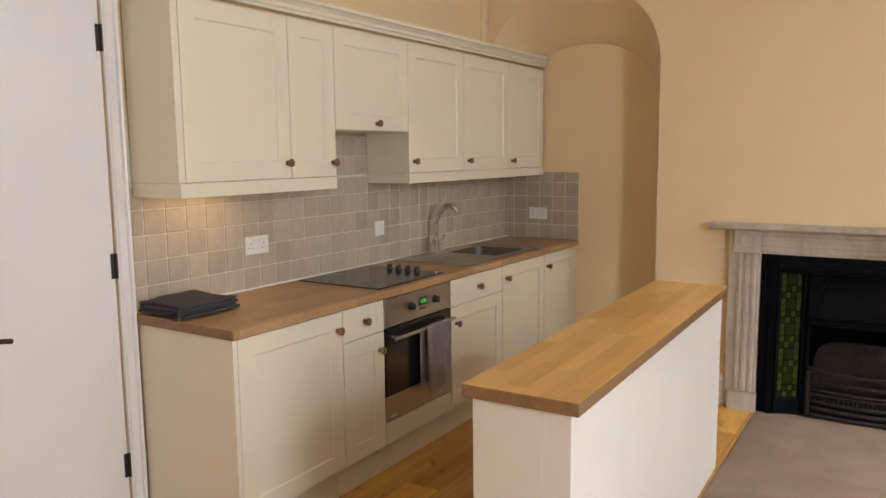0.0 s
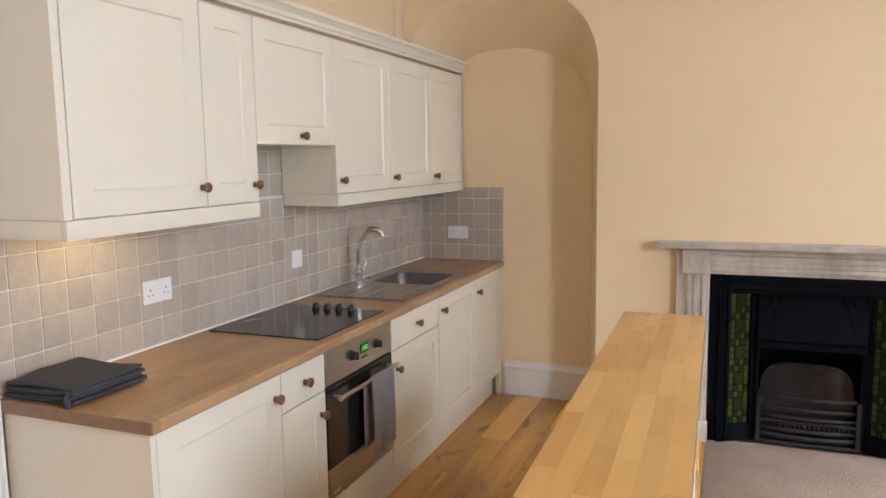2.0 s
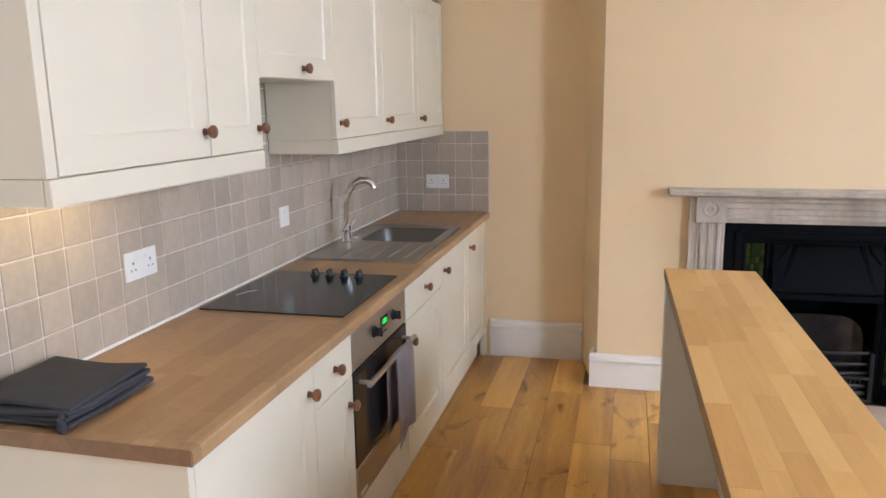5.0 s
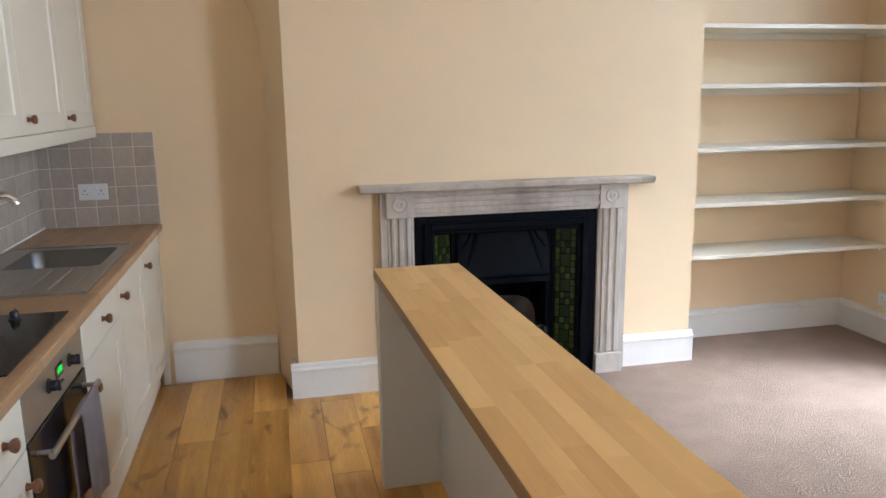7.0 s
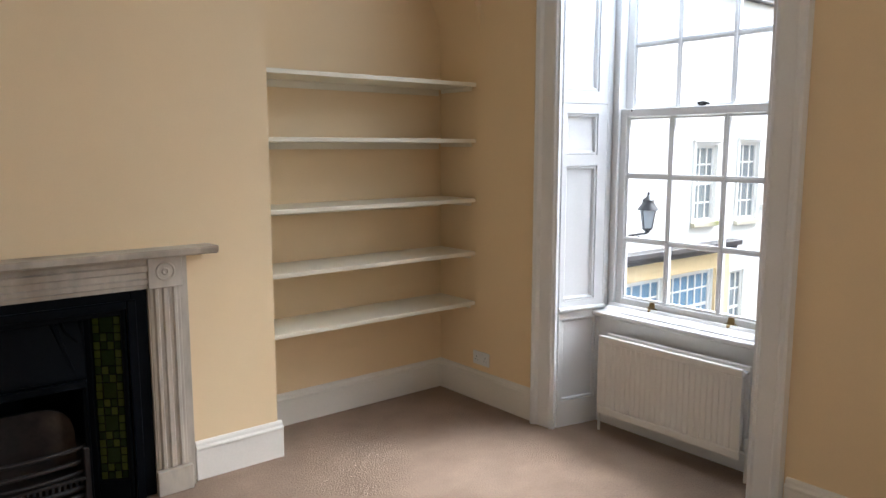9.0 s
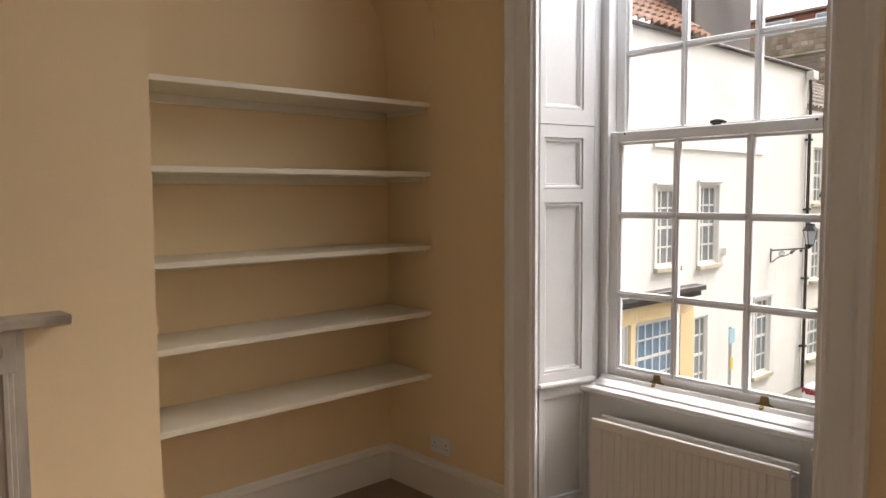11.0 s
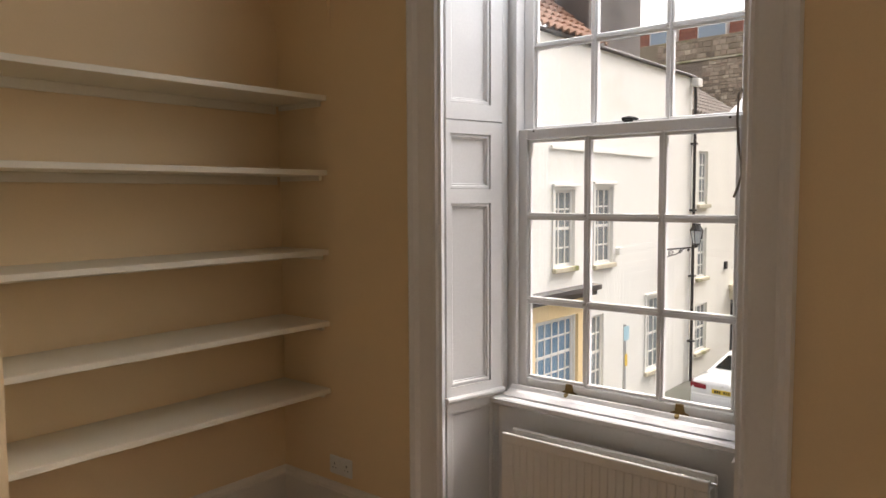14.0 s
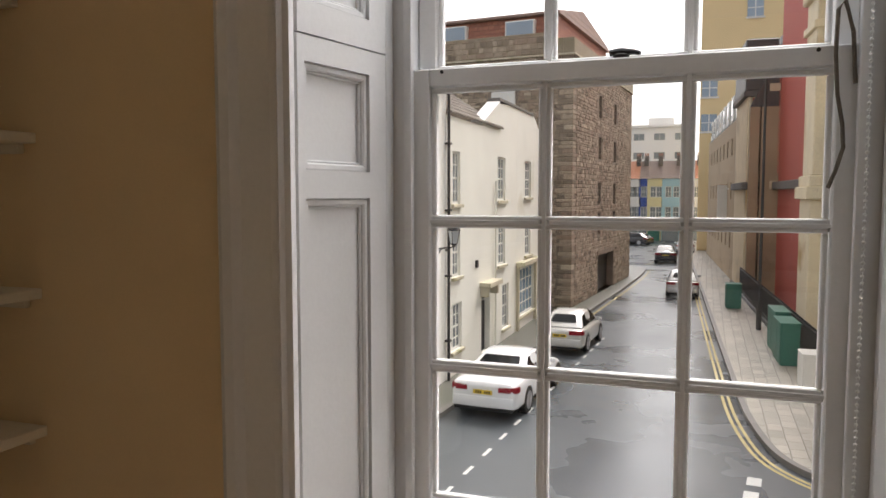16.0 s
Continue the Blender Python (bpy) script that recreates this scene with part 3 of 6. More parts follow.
            p = sub(ob, "pane", boxes((x + 0.001, x + 0.004, a, b, c, d)), "glass")
            p.visible_shadow = False
    return ob


sash(window, "lower_sash", SX, 0.648, 1.780, (1.065, 1.418), 0.082, 0.042, 0.022)
sash(window, "upper_sash", SX + 0.048, 1.742, 2.90, (2.125, 2.49), 0.038, 0.05, 0.022)
bm = boxes((SX - 0.03, SX + 0.09, 3.24, WY0 - 0.002, 0.62, 2.96), (SX - 0.03, SX + 0.09, WY1 + 0.002, 4.42, 0.62, 2.96), (SX - 0.03, SX + 0.09, WY0 - 0.002, WY1 + 0.002, 2.905, 2.96),
           (2.630, SX - 0.031, 3.242, 3.312, 0.665, 2.93), (2.630, SX - 0.031, 4.351, 4.418, 0.665, 2.93),
           (SX - 0.045, SX - 0.025, WY0 - 0.012, WY0 + 0.008, 0.65, 2.9), (SX - 0.045, SX - 0.025, WY1 - 0.008, WY1 + 0.012, 0.65, 2.9), bevel=0.002)
sub(window, "sash_box", bm, "gloss")
bm = bmesh.new()
extrude(bm, [(2.57, 0.628), (2.80, 0.618), (2.80, 0.645), (2.66, 0.645), (2.655, 0.662), (2.568, 0.658), (2.56, 0.652), (2.56, 0.636)], "y", 3.25, 4.41)
extrude(bm, [(2.60, 0.665), (2.67, 0.665), (2.67, 0.70), (2.655, 0.70), (2.645, 0.685), (2.625, 0.68)], "y", 3.34, 4.32)
sub(window, "window_sill", bm, "gloss")
bm = boxes((SX + 0.08, SX + 0.22, 3.28, 4.38, 0.56, 0.62), bevel=0.004)
sub(window, "outer_sill", bm, "gloss", "white painted stone sill")
for y in (4.053, 3.59):
    bm = bmesh.new()
    extrude(bm, [(y - 0.030, 0.668), (y + 0.030, 0.668), (y + 0.036, 0.70), (y + 0.018, 0.708), (y + 0.014, 0.735), (y - 0.014, 0.735), (y - 0.018, 0.708), (y - 0.036, 0.70)], "x", SX - 0.029, SX - 0.0225)
    tube(bm, [(SX - 0.028, y, 0.690), (SX - 0.040, y, 0.684), (SX - 0.048, y, 0.690), (SX - 0.052, y, 0.700)], 0.012, 10, [1.2, 1.0, 1.0, 0.75])
    sub(window, "sash_lift", bm, "brass", "tarnished brass sash lift")
bm = bmesh.new()
lathe(bm, [(0.018, 0), (0.018, 0.008), (0.01, 0.012)], 16, pose(SX, 3.82, 1.78))
tube(bm, [(SX, 3.845, 1.794), (SX, 3.82, 1.796), (SX - 0.004, 3.79, 1.793), (SX - 0.008, 3.778, 1.789)], 0.0075, 8, [1.0, 1.2, 0.8, 0.6])
sub(window, "sash_catch", bm, "black", "black metal sash fastener", True)
for y in (4.231, 3.431):
    bm = bmesh.new()
    lathe(bm, [(0.0045, 0), (0.0045, 0.003)], 10, pose(SX - 0.021, y, 1.771, 0, -90, 0))
    sub(window, "stop_hole", bm, "black")
bm = bmesh.new()
random.seed(3)
pts = [(SX - 0.032, 3.345 + 0.02, 1.70), (SX - 0.034, 3.372, 1.80), (SX - 0.034, 3.388, 1.862), (SX - 0.036, 3.400, 1.845), (SX - 0.037, 3.402, 1.76), (SX - 0.038, 3.397, 1.68), (SX - 0.038, 3.386, 1.62), (SX - 0.038, 3.383, 1.575), (SX - 0.038, 3.395, 1.53), (SX - 0.038, 3.408, 1.495)]
tube(bm, pts, 0.0042, 7)
sub(window, "sash_cord", bm, "cord", "frayed grey cord hanging beside the sash", True)
bm = bmesh.new()
for k in range(150):
    z = 0.70 + k * 0.0135
    bmesh.ops.create_icosphere(bm, subdivisions=1, radius=0.0042, matrix=pose(SX - 0.052, 3.343, z))
tagged(sub(window, "bead_chain", bm, "switch", "white plastic bead chain beside the sash", True), kind="stuff")


def shutter(side, name):
    """side 1: the reveal at the greater y; the face slants from the room's edge to the sash."""
    ya, yb = (4.415, 4.352) if side > 0 else (3.262, 3.312)
    x0, x1 = EAST + 0.015, 2.628
    ln = math.hypot(x1 - x0, yb - ya)
    ux, uy = (x1 - x0) / ln, (yb - ya) / ln
    nx, ny = (uy, -ux) if side > 0 else (-uy, ux)
    m = Matrix(((ux, 0, nx, x0), (uy, 0, ny, ya), (0, 1, 0, 0), (0, 0, 0, 1)))
    t = thing(name, "white gloss panelled window shutter folded into its reveal", "window shutter", "panelled window shutters", kind="structure", at=(x0, ya, 0.0))
    fields = [(0.728, 1.474), (1.533, 1.754), (1.876, 2.80)]
    bm = bmesh.new()
    st0, st1 = 0.022, ln - 0.062
    panel_wall(bm, 0, ln, 0.69, 1.8065, [(st0, st1, a, b) for a, b in fields[:2]], lambda a, b, c, d: box(bm, a, b, c, d, -0.02, 0.0))
    panel_wall(bm, 0, ln, 1.8095, 2.93, [(st0, st1, *fields[2])], lambda a, b, c, d: box(bm, a, b, c, d, -0.02, 0.0015))
    box(bm, 0, ln, 0.69, 2.93, -0.03, -0.021)
    body = sub(t, "shutter_leaf", bm, "gloss")
    body.data.transform(m)
    for a, b in fields:
        bm = bmesh.new()
        for q in ((st0, st1, a, a + 0.016), (st0, st1, b - 0.016, b), (st0, st0 + 0.016, a, b), (st1 - 0.016, st1, a, b)):
            box(bm, *q, -0.02, -0.006, 0.004)
        for q in ((st0 + 0.016, st1 - 0.016, a + 0.016, a + 0.022), (st0 + 0.016, st1 - 0.016, b - 0.022, b - 0.016), (st0 + 0.016, st0 + 0.022, a + 0.016, b - 0.016), (st1 - 0.022, st1 - 0.016, a + 0.016, b - 0.016)):
            box(bm, *q, -0.021, -0.014, 0.002)
        mo = sub(t, "panel_moulding", bm, "gloss")
        mo.data.transform(m)
    bm = bmesh.new()
    extrude(bm, [(0.662, 0.0), (0.69, 0.0), (0.692, 0.016), (0.686, 0.024), (0.676, 0.024), (0.668, 0.012), (0.662, 0.01)], "x", -0.01, ln)
    le = sub(t, "ledge", bm, "gloss")
    le.data.transform(m)
    bm = bmesh.new()
    low = (0.15, 0.625)
    panel_wall(bm, 0, ln, 0.0, 0.662, [(st0, st1 + 0.02, *low)], lambda a, b, c, d: box(bm, a, b, c, d, -0.02, 0.0))
    box(bm, 0, ln, 0.0, 0.662, -0.03, -0.021)
    for q in ((st0, st1 + 0.02, low[0], low[0] + 0.016), (st0, st1 + 0.02, low[1] - 0.016, low[1]), (st0, st0 + 0.016, *low), (st1 + 0.004, st1 + 0.02, *low)):
        box(bm, *q, -0.02, -0.006, 0.004)
    lo = sub(t, "lower_panel", bm, "gloss")
    lo.data.transform(m)
    return t


shutter(1, "window_shutter")
shutter(-1, "window_shutter")

# second window, assumed and unseen, behind the walker on the same wall, for the fill lamp
w2 = thing("assumed_window_2", "assumed white painted sash window, out of view, framing the fill lamp", "window", kind="structure", at=(SX, 0.85, 0.7))
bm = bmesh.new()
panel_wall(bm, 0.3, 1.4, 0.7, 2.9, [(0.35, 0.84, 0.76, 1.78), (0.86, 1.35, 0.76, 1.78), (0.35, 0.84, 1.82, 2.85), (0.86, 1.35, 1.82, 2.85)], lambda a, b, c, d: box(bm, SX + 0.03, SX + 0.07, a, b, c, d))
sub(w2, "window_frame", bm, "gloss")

# ---- radiator under the window ----
rad = thing("radiator", "white enamelled convector panel radiator under the sash window", "radiator", at=(2.5, 3.82, 0.11))
bm = bmesh.new()
n = 25
y0, y1, rz0, rz1 = 3.40, 4.235, 0.115, 0.555
pts = []
for k in range(n):
    a = y0 + 0.02 + (y1 - y0 - 0.04) * k / n
    w = (y1 - y0 - 0.04) / n
    pts += [(2.462, a), (2.462, a + w * 0.55), (2.467, a + w * 0.65), (2.467, a + w * 0.9)]
prof = [(2.462, y0)] + pts + [(2.462, y1), (2.476, y1), (2.476, y0)]
extrude(bm, prof, "z", rz0 + 0.045, rz1 - 0.04)
box(bm, 2.460, 2.478, y0, y1, rz1 - 0.04, rz1, 0.006, 2)
box(bm, 2.460, 2.478, y0, y1, rz0, rz0 + 0.045, 0.006, 2)
sub(rad, "front_panel", bm, "radiator")
sub(rad, "back_panel", boxes((2.535, 2.55, y0, y1, rz0, rz1), bevel=0.005), "radiator")
bm = bmesh.new()
for k in range(40):
    a = y0 + 0.02 + (y1 - y0 - 0.04) * k / 40
    box(bm, 2.482, 2.532, a, a + 0.003, rz0 + 0.05, rz1 - 0.02)
box(bm, 2.479, 2.534, y0 + 0.01, y1 - 0.01, rz1 - 0.045, rz1 - 0.04)
sub(rad, "convector_fins", bm, "radiator")
for y, z in ((y1 + 0.018, 0.14), (y0 - 0.018, 0.14)):
    bm = bmesh.new()
    tube(bm, [(2.505, y, 0.0), (2.505, y, z + 0.06)], 0.0075, 10)
    tube(bm, [(2.505, y, z), (2.505, y - math.copysign(0.03, y - 3.8), z)], 0.009, 10)
    lathe(bm, [(0.013, 0), (0.016, 0.01), (0.015, 0.05), (0.011, 0.055)], 14, pose(2.505, y, z + 0.02))
    sub(rad, "valve", bm, "radiator", "white capped radiator valve", True)
bm = bmesh.new()
lathe(bm, [(0.007, 0), (0.007, 0.02)], 10, pose(2.5, y0 + 0.004, rz1 - 0.02, 90, 0, 0))
sub(rad, "bleed_valve", bm, "chrome", "", True)

# ---- shelves in the alcove ----
for z in (0.612, 0.925, 1.252, 1.612, 1.945):
    sh = thing("alcove_shelf", "white painted timber shelf built into the arched alcove", "shelf", "alcove shelves", at=(1.63, 5.26, z - 0.012))
    sub(sh, "shelf_board", boxes((BR + 0.002, EAST - 0.002, 5.092, NORTH_R - 0.002, z - 0.012, z + 0.012), bevel=0.002), "shelf")
    sub(sh, "batten", boxes((BR + 0.03, EAST - 0.03, NORTH_R - 0.02, NORTH_R - 0.001, z - 0.05, z - 0.012), bevel=0.002), "shelf")
    for x in (BR + 0.002, EAST - 0.02):
        sub(sh, "batten", boxes((x, x + 0.018, 5.13, NORTH_R - 0.022, z - 0.035, z - 0.012), bevel=0.002), "shelf")


def socket(name, m, wide, label, switches, holes):
    t = thing(name, label, "wall socket", at=m.translation)
    bm = boxes((-wide / 2, wide / 2, -0.043, 0.043, 0.0, 0.009), bevel=0.004, seg=2)
    p = sub(t, "face_plate", bm, "switch")
    p.data.transform(m)
    for x in switches:
        bm = boxes((x - 0.006, x + 0.006, 0.012, 0.030, 0.0, 0.013), bevel=0.002)
        p = sub(t, "rocker_switch", bm, "switch")
        p.data.transform(m)
    for x in holes:
        bm = boxes((x - 0.0025, x + 0.0025, 0.004, 0.012, 0.006, 0.0095), (x - 0.013, x - 0.007, -0.014, -0.010, 0.006, 0.0095), (x + 0.007, x + 0.013, -0.014, -0.010, 0.006, 0.0095))
        p = sub(t, "pin_holes", bm, "black")
        p.data.transform(m)
    return t


socket("double_socket", pose(EAST - 0.0, 5.03, 0.27, 90, 0, -90), 0.146, "white plastic double socket low on the alcove wall", (-0.018, 0.018), (-0.04, 0.04))
socket("double_socket", pose(-2.628, 2.88, 1.13, 90, 0, 90), 0.146, "white plastic double socket on the tiled splashback above the worktop", (-0.018, 0.018), (-0.04, 0.04))
socket("double_socket", pose(-2.37, 5.462, 1.105, 90, 0, 0), 0.146, "white plastic double socket on the tiled return by the sink", (-0.018, 0.018), (-0.04, 0.04))
socket("isolator_switch", pose(-2.628, 3.84, 1.125, 90, 0, 90), 0.086, "white plastic cooker isolator switch on the splashback tiles", (0.0,), ())
socket("light_switch", pose(BL - 0.0, 5.28, 1.33, 90, 0, -90), 0.086, "white plastic switch on the side of the chimney breast", (0.0,), ())

# ---- fireplace: marble surround, cast-iron insert with tiles, grate ----
CX = -0.2045
mantel = thing("mantelpiece", "veined grey-white marble mantelpiece with bullseye corner blocks", "mantelpiece", at=(CX, BREAST, 0))
FY = 4.99
bm = bmesh.new()
extrude(bm, [(BREAST, 1.095), (FY - 0.03, 1.095), (FY - 0.048, 1.103), (FY - 0.053, 1.125), (FY - 0.046, 1.131), (BREAST, 1.131)], "x", CX - 0.806, CX + 0.822)
sub(mantel, "mantel_shelf", bm, "marble", "thick marble shelf with a worn front edge")
flute = [(0.0, 0.0), (0.012, 0.0), (0.018, 0.012), (0.03, 0.014), (0.036, 0.004), (0.05, 0.004), (0.056, 0.014), (0.074, 0.014), (0.08, 0.004), (0.094, 0.004), (0.1, 0.014), (0.112, 0.012), (0.118, 0.0), (0.13, 0.0)]
for s in (-1, 1):
    bm = bmesh.new()
    x0 = CX + s * 0.595 - 0.073
    box(bm, x0 - (0.03 if s < 0 else 0), x0 + 0.146 + (0.03 if s > 0 else 0), FY + 0.022, BREAST - 0.001, 0.0, 1.094)
    pr = [(x0 + 0.008 + u, FY + 0.022 - 0.018 + 0.014 - v) for u, v in flute]
    extrude(bm, [(x0 + 0.004, FY + 0.022), *[(x, y) for x, y in pr], (x0 + 0.142, FY + 0.022)], "z", 0.12, 0.955)
    sub(mantel, "pilaster", bm, "marble")
    sub(mantel, "plinth_block", boxes((x0 - 0.008, x0 + 0.154, FY - 0.012, FY + 0.0215, 0.0, 0.115), bevel=0.003), "marble")
    block_ob = sub(mantel, "bullseye_block", boxes((x0 - 0.002, x0 + 0.148, FY - 0.002, FY + 0.0215, 0.957, 1.093), bevel=0.003), "marble", "square block with a carved roundel")
    bm = bmesh.new()
    mid = (CX + s * 0.595, FY - 0.002, 1.030)
    tube(bm, [(mid[0] + 0.038 * math.cos(2 * math.pi * k / 28), mid[1], mid[2] + 0.038 * math.sin(2 * math.pi * k / 28)) for k in range(29)], 0.0055, 8)
    tube(bm, [(mid[0] + 0.012 * math.cos(2 * math.pi * k / 20), mid[1], mid[2] + 0.012 * math.sin(2 * math.pi * k / 20)) for k in range(21)], 0.0060, 8)
    bmesh.ops.recalc_face_normals(bm, faces=bm.faces)
    part("roundel", bm, "marble", block_ob, "", True)
bm = bmesh.new()
fr = [(0.957, 0.0), (0.975, 0.0), (0.980, 0.012), (1.0, 0.014), (1.006, 0.004), (1.03, 0.004), (1.036, 0.014), (1.06, 0.016), (1.066, 0.004), (1.08, 0.006), (1.093, 0.02)]
extrude(bm, [(FY + 0.03, 0.957), *[(FY + 0.018 - v, z) for z, v in fr], (FY + 0.03, 1.093)], "x", CX - 0.521, CX + 0.521)
box(bm, CX - 0.521, CX + 0.521, FY + 0.03, BREAST - 0.001, 0.957, 1.094)
sub(mantel, "frieze", bm, "marble")

insert = thing("fireplace_insert", "black cast-iron fireplace insert with olive green tiled cheeks", "fireplace", at=(CX, BREAST, 0))
IY = 5.035
bm = bmesh.new()
panel_wall(bm, CX - 0.52, CX + 0.52, 0.0, 0.955, [(CX - 0.45, CX + 0.45, -0.01, 0.895)], lambda a, b, c, d: box(bm, a, b, IY - 0.01, IY + 0.03, c, d, 0.004))
panel_wall(bm, CX - 0.47, CX + 0.47, 0.0, 0.915, [(CX - 0.43, CX + 0.43, -0.01, 0.875)], lambda a, b, c, d: box(bm, a, b, IY - 0.025, IY - 0.01, c, d, 0.005))
sub(insert, "outer_frame", bm, "iron")
ZT0, ZT1 = 0.10, 0.845
for s in (-1, 1):
    # splayed cheek: a flat field that turns inwards towards the grate
    xo, xi, yo, yi = CX + s * 0.43, CX + s * 0.265, IY + 0.0, IY + 0.10
    ux, uy = (xi - xo), (yi - yo)
    ln = math.hypot(ux, uy)
    ny = -abs(ux) / ln
    nx = -s * abs(uy) / ln
    m = Matrix(((ux / ln, 0, nx, xo), (uy / ln, 0, ny, yo), (0, 1, 0, 0), (0, 0, 0, 1)))
    bm = bmesh.new()
    panel_wall(bm, 0, ln, 0.0, 0.875, [(0.022, 0.148, ZT0 - 0.006, ZT1 + 0.006)], lambda a, b, c, d: box(bm, a, b, c, d, -0.012, 0.012, 0.003))
    box(bm, 0.015, 0.155, ZT0 - 0.02, ZT1 + 0.02, -0.012, -0.004)
    box(bm, ln - 0.022, ln, 0.0, 0.875, 0.0125, 0.028, 0.005)
    cheek = sub(insert, "cheek", bm, "iron")
    cheek.data.transform(m)
    small, col = (ZT1 - ZT0) / 20, 0.0295
    for row in range(20):
        z = ZT1 - small * row
        if row % 4 == 0:
            cells = [(0, 1, 1, 0), (3, 4, 1, 0), (1, 3, 2, 1)]
        elif row % 4 == 1:
            cells = [(0, 1, 1, 0), (3, 4, 1, 0)]
        else:
            cells = [(k, k + 1, 1, (k + row) % 2) for k in range(4)]
        for a, b, tall, dark in cells:
            bm = boxes((0.0265 + col * a, 0.0265 + col * b - 0.003, z - small * tall + 0.0015, z - 0.0015, -0.005, 0.003), bevel=0.002)
            tl = sub(cheek, "tile", bm, "greendark" if dark else "green")
            tl.data.transform(m)
bm = bmesh.new()
extrude(bm, [(5.085, 0.56), (5.125, 0.58), (5.16, 0.86), (5.12, 0.865), (5.07, 0.60)], "x", CX - 0.262, CX + 0.262)
box(bm, CX - 0.265, CX + 0.265, 5.06, 5.085, 0.548, 0.582, 0.005)
box(bm, CX - 0.262, CX + 0.262, 5.068, 5.09, 0.586, 0.602, 0.004)
for s in (-1, 1):
    tube(bm, [(CX + s * 0.225, 5.08, 0.60), (CX + s * 0.15, 5.115, 0.845)], 0.011, 6)
    tube(bm, [(CX + s * 0.245, 5.10, 0.74), (CX + s * 0.20, 5.105, 0.80), (CX + s * 0.185, 5.11, 0.845)], 0.007, 6)
sub(insert, "hood", bm, "iron", "sloping cast-iron smoke hood")
bm = bmesh.new()
box(bm, CX - 0.43, CX + 0.43, IY, IY + 0.02, 0.85, 0.90, 0.004)
sub(insert, "top_plate", bm, "iron")
bm = boxes((CX - 0.31, CX + 0.31, 5.44, 5.48, 0.0, 0.9), (CX - 0.31, CX - 0.265, 5.14, 5.44, 0.0, 0.9), (CX + 0.265, CX + 0.31, 5.14, 5.44, 0.0, 0.9), (CX - 0.31, CX + 0.31, 5.14, 5.48, 0.9, 0.94))
sub(insert, "firebox", bm, "iron", "soot-blackened firebox")
bm = bmesh.new()
arc = [(CX - 0.24, 0.06)] + [(CX - 0.24 * math.copysign(abs(math.cos(math.pi * k / 20)) ** 0.55, math.cos(math.pi * k / 20)), 0.24 + 0.19 * math.sin(math.pi * k / 20) ** 0.6) for k in range(21)] + [(CX + 0.24, 0.06)]
extrude(bm, arc, "y", 5.24, 5.26)
sub(insert, "fireback", bm, "soot", "pale stained firebrick back")
grate = thing("fire_grate", "rusty cast-iron basket grate with bowed front bars", "fire grate", at=(CX, 5.05, 0))
for z, r in ((0.265, 0.010), (0.205, 0.010), (0.155, 0.009), (0.085, 0.013), (0.045, 0.015)):
    bm = bmesh.new()
    tube(bm, [(CX - 0.255 + 0.51 * k / 14, 5.14 - 0.05 * math.sin(math.pi * k / 14) ** 0.6, z) for k in range(15)], r, 8)
    sub(grate, "bar", bm, "rust", "", True)
bm = bmesh.new()
for k in range(1, 21):
    x = CX - 0.255 + 0.51 * k / 21
    y = 5.142 - 0.048 * math.sin(math.pi * k / 21) ** 0.6
    box(bm, x - 0.006, x + 0.006, y - 0.005, y + 0.005, 0.085, 0.135, 0.002)
tagged(sub(grate, "fret", bm, "rust", "short upright teeth under the bars"), kind="stuff")
sub(grate, "ash_tray", boxes((CX - 0.24, CX + 0.24, 5.08, 5.22, 0.0, 0.02), (CX - 0.24, CX + 0.24, 5.09, 5.235, 0.125, 0.14), bevel=0.003), "rust")
for s in (-1, 1):
    sub(grate, "cheek_bar", boxes((CX + s * 0.25 - 0.012, CX + s * 0.25 + 0.012, 5.09, 5.23, 0.0, 0.27), bevel=0.004), "rust")


# ---- kitchen ----
XF, XC, XW, XU = -2.066, -2.088, -2.628, -2.330


def knob(parent, x, y, z):
    bm = bmesh.new()
    lathe(bm, [(0.011, 0.0), (0.0085, 0.006), (0.008, 0.012), (0.014, 0.017), (0.018, 0.024), (0.0175, 0.03), (0.012, 0.034), (0.004, 0.0355)], 18, pose(x, y, z, 0, 90, 0))
    return sub(parent, "knob", bm, "knob", "turned brown wooden knob", True)


def shaker_front(parent, name, y0, y1, z0, z1, x, knob_at=None, frame_w=0.075, plain=False):
    """A foil door in the plane x facing +x, with a shallow recessed field."""
    g = 0.0018
    y0, y1, z0, z1 = y0 + g, y1 - g, z0 + g, z1 - g
    bm = bmesh.new()
    if plain:
        box(bm, x - 0.02, x, y0, y1, z0, z1, 0.003, 2)
    else:
        a, b, c, d = y0 + frame_w, y1 - frame_w, z0 + frame_w, z1 - frame_w
        o = [bm.verts.new((x, *q)) for q in ((y0, z0), (y1, z0), (y1, z1), (y0, z1))]
        i1 = [bm.verts.new((x, *q)) for q in ((a, c), (b, c), (b, d), (a, d))]
        e = 0.005
        i2 = [bm.verts.new((x - 0.006, *q)) for q in ((a + e, c + e), (b - e, c + e), (b - e, d - e), (a + e, d - e))]
        k = [bm.verts.new((x - 0.02, *q)) for q in ((y0, z0), (y1, z0), (y1, z1), (y0, z1))]
        for p, q in ((o, i1), (i1, i2), (k, o)):
            for n in range(4):
                bm.faces.new((p[n], p[(n + 1) % 4], q[(n + 1) % 4], q[n]))
        bm.faces.new(i2)
        bm.faces.new(k[::-1])
        bmesh.ops.bevel(bm, geom=[ed for ed in bm.edges if all(v in o for v in ed.verts)], offset=0.0025, segments=2, profile=0.5, affect="EDGES")
    f = sub(parent, name, bm, "cream")
    if knob_at:
        knob(f, x, *knob_at)
    return f


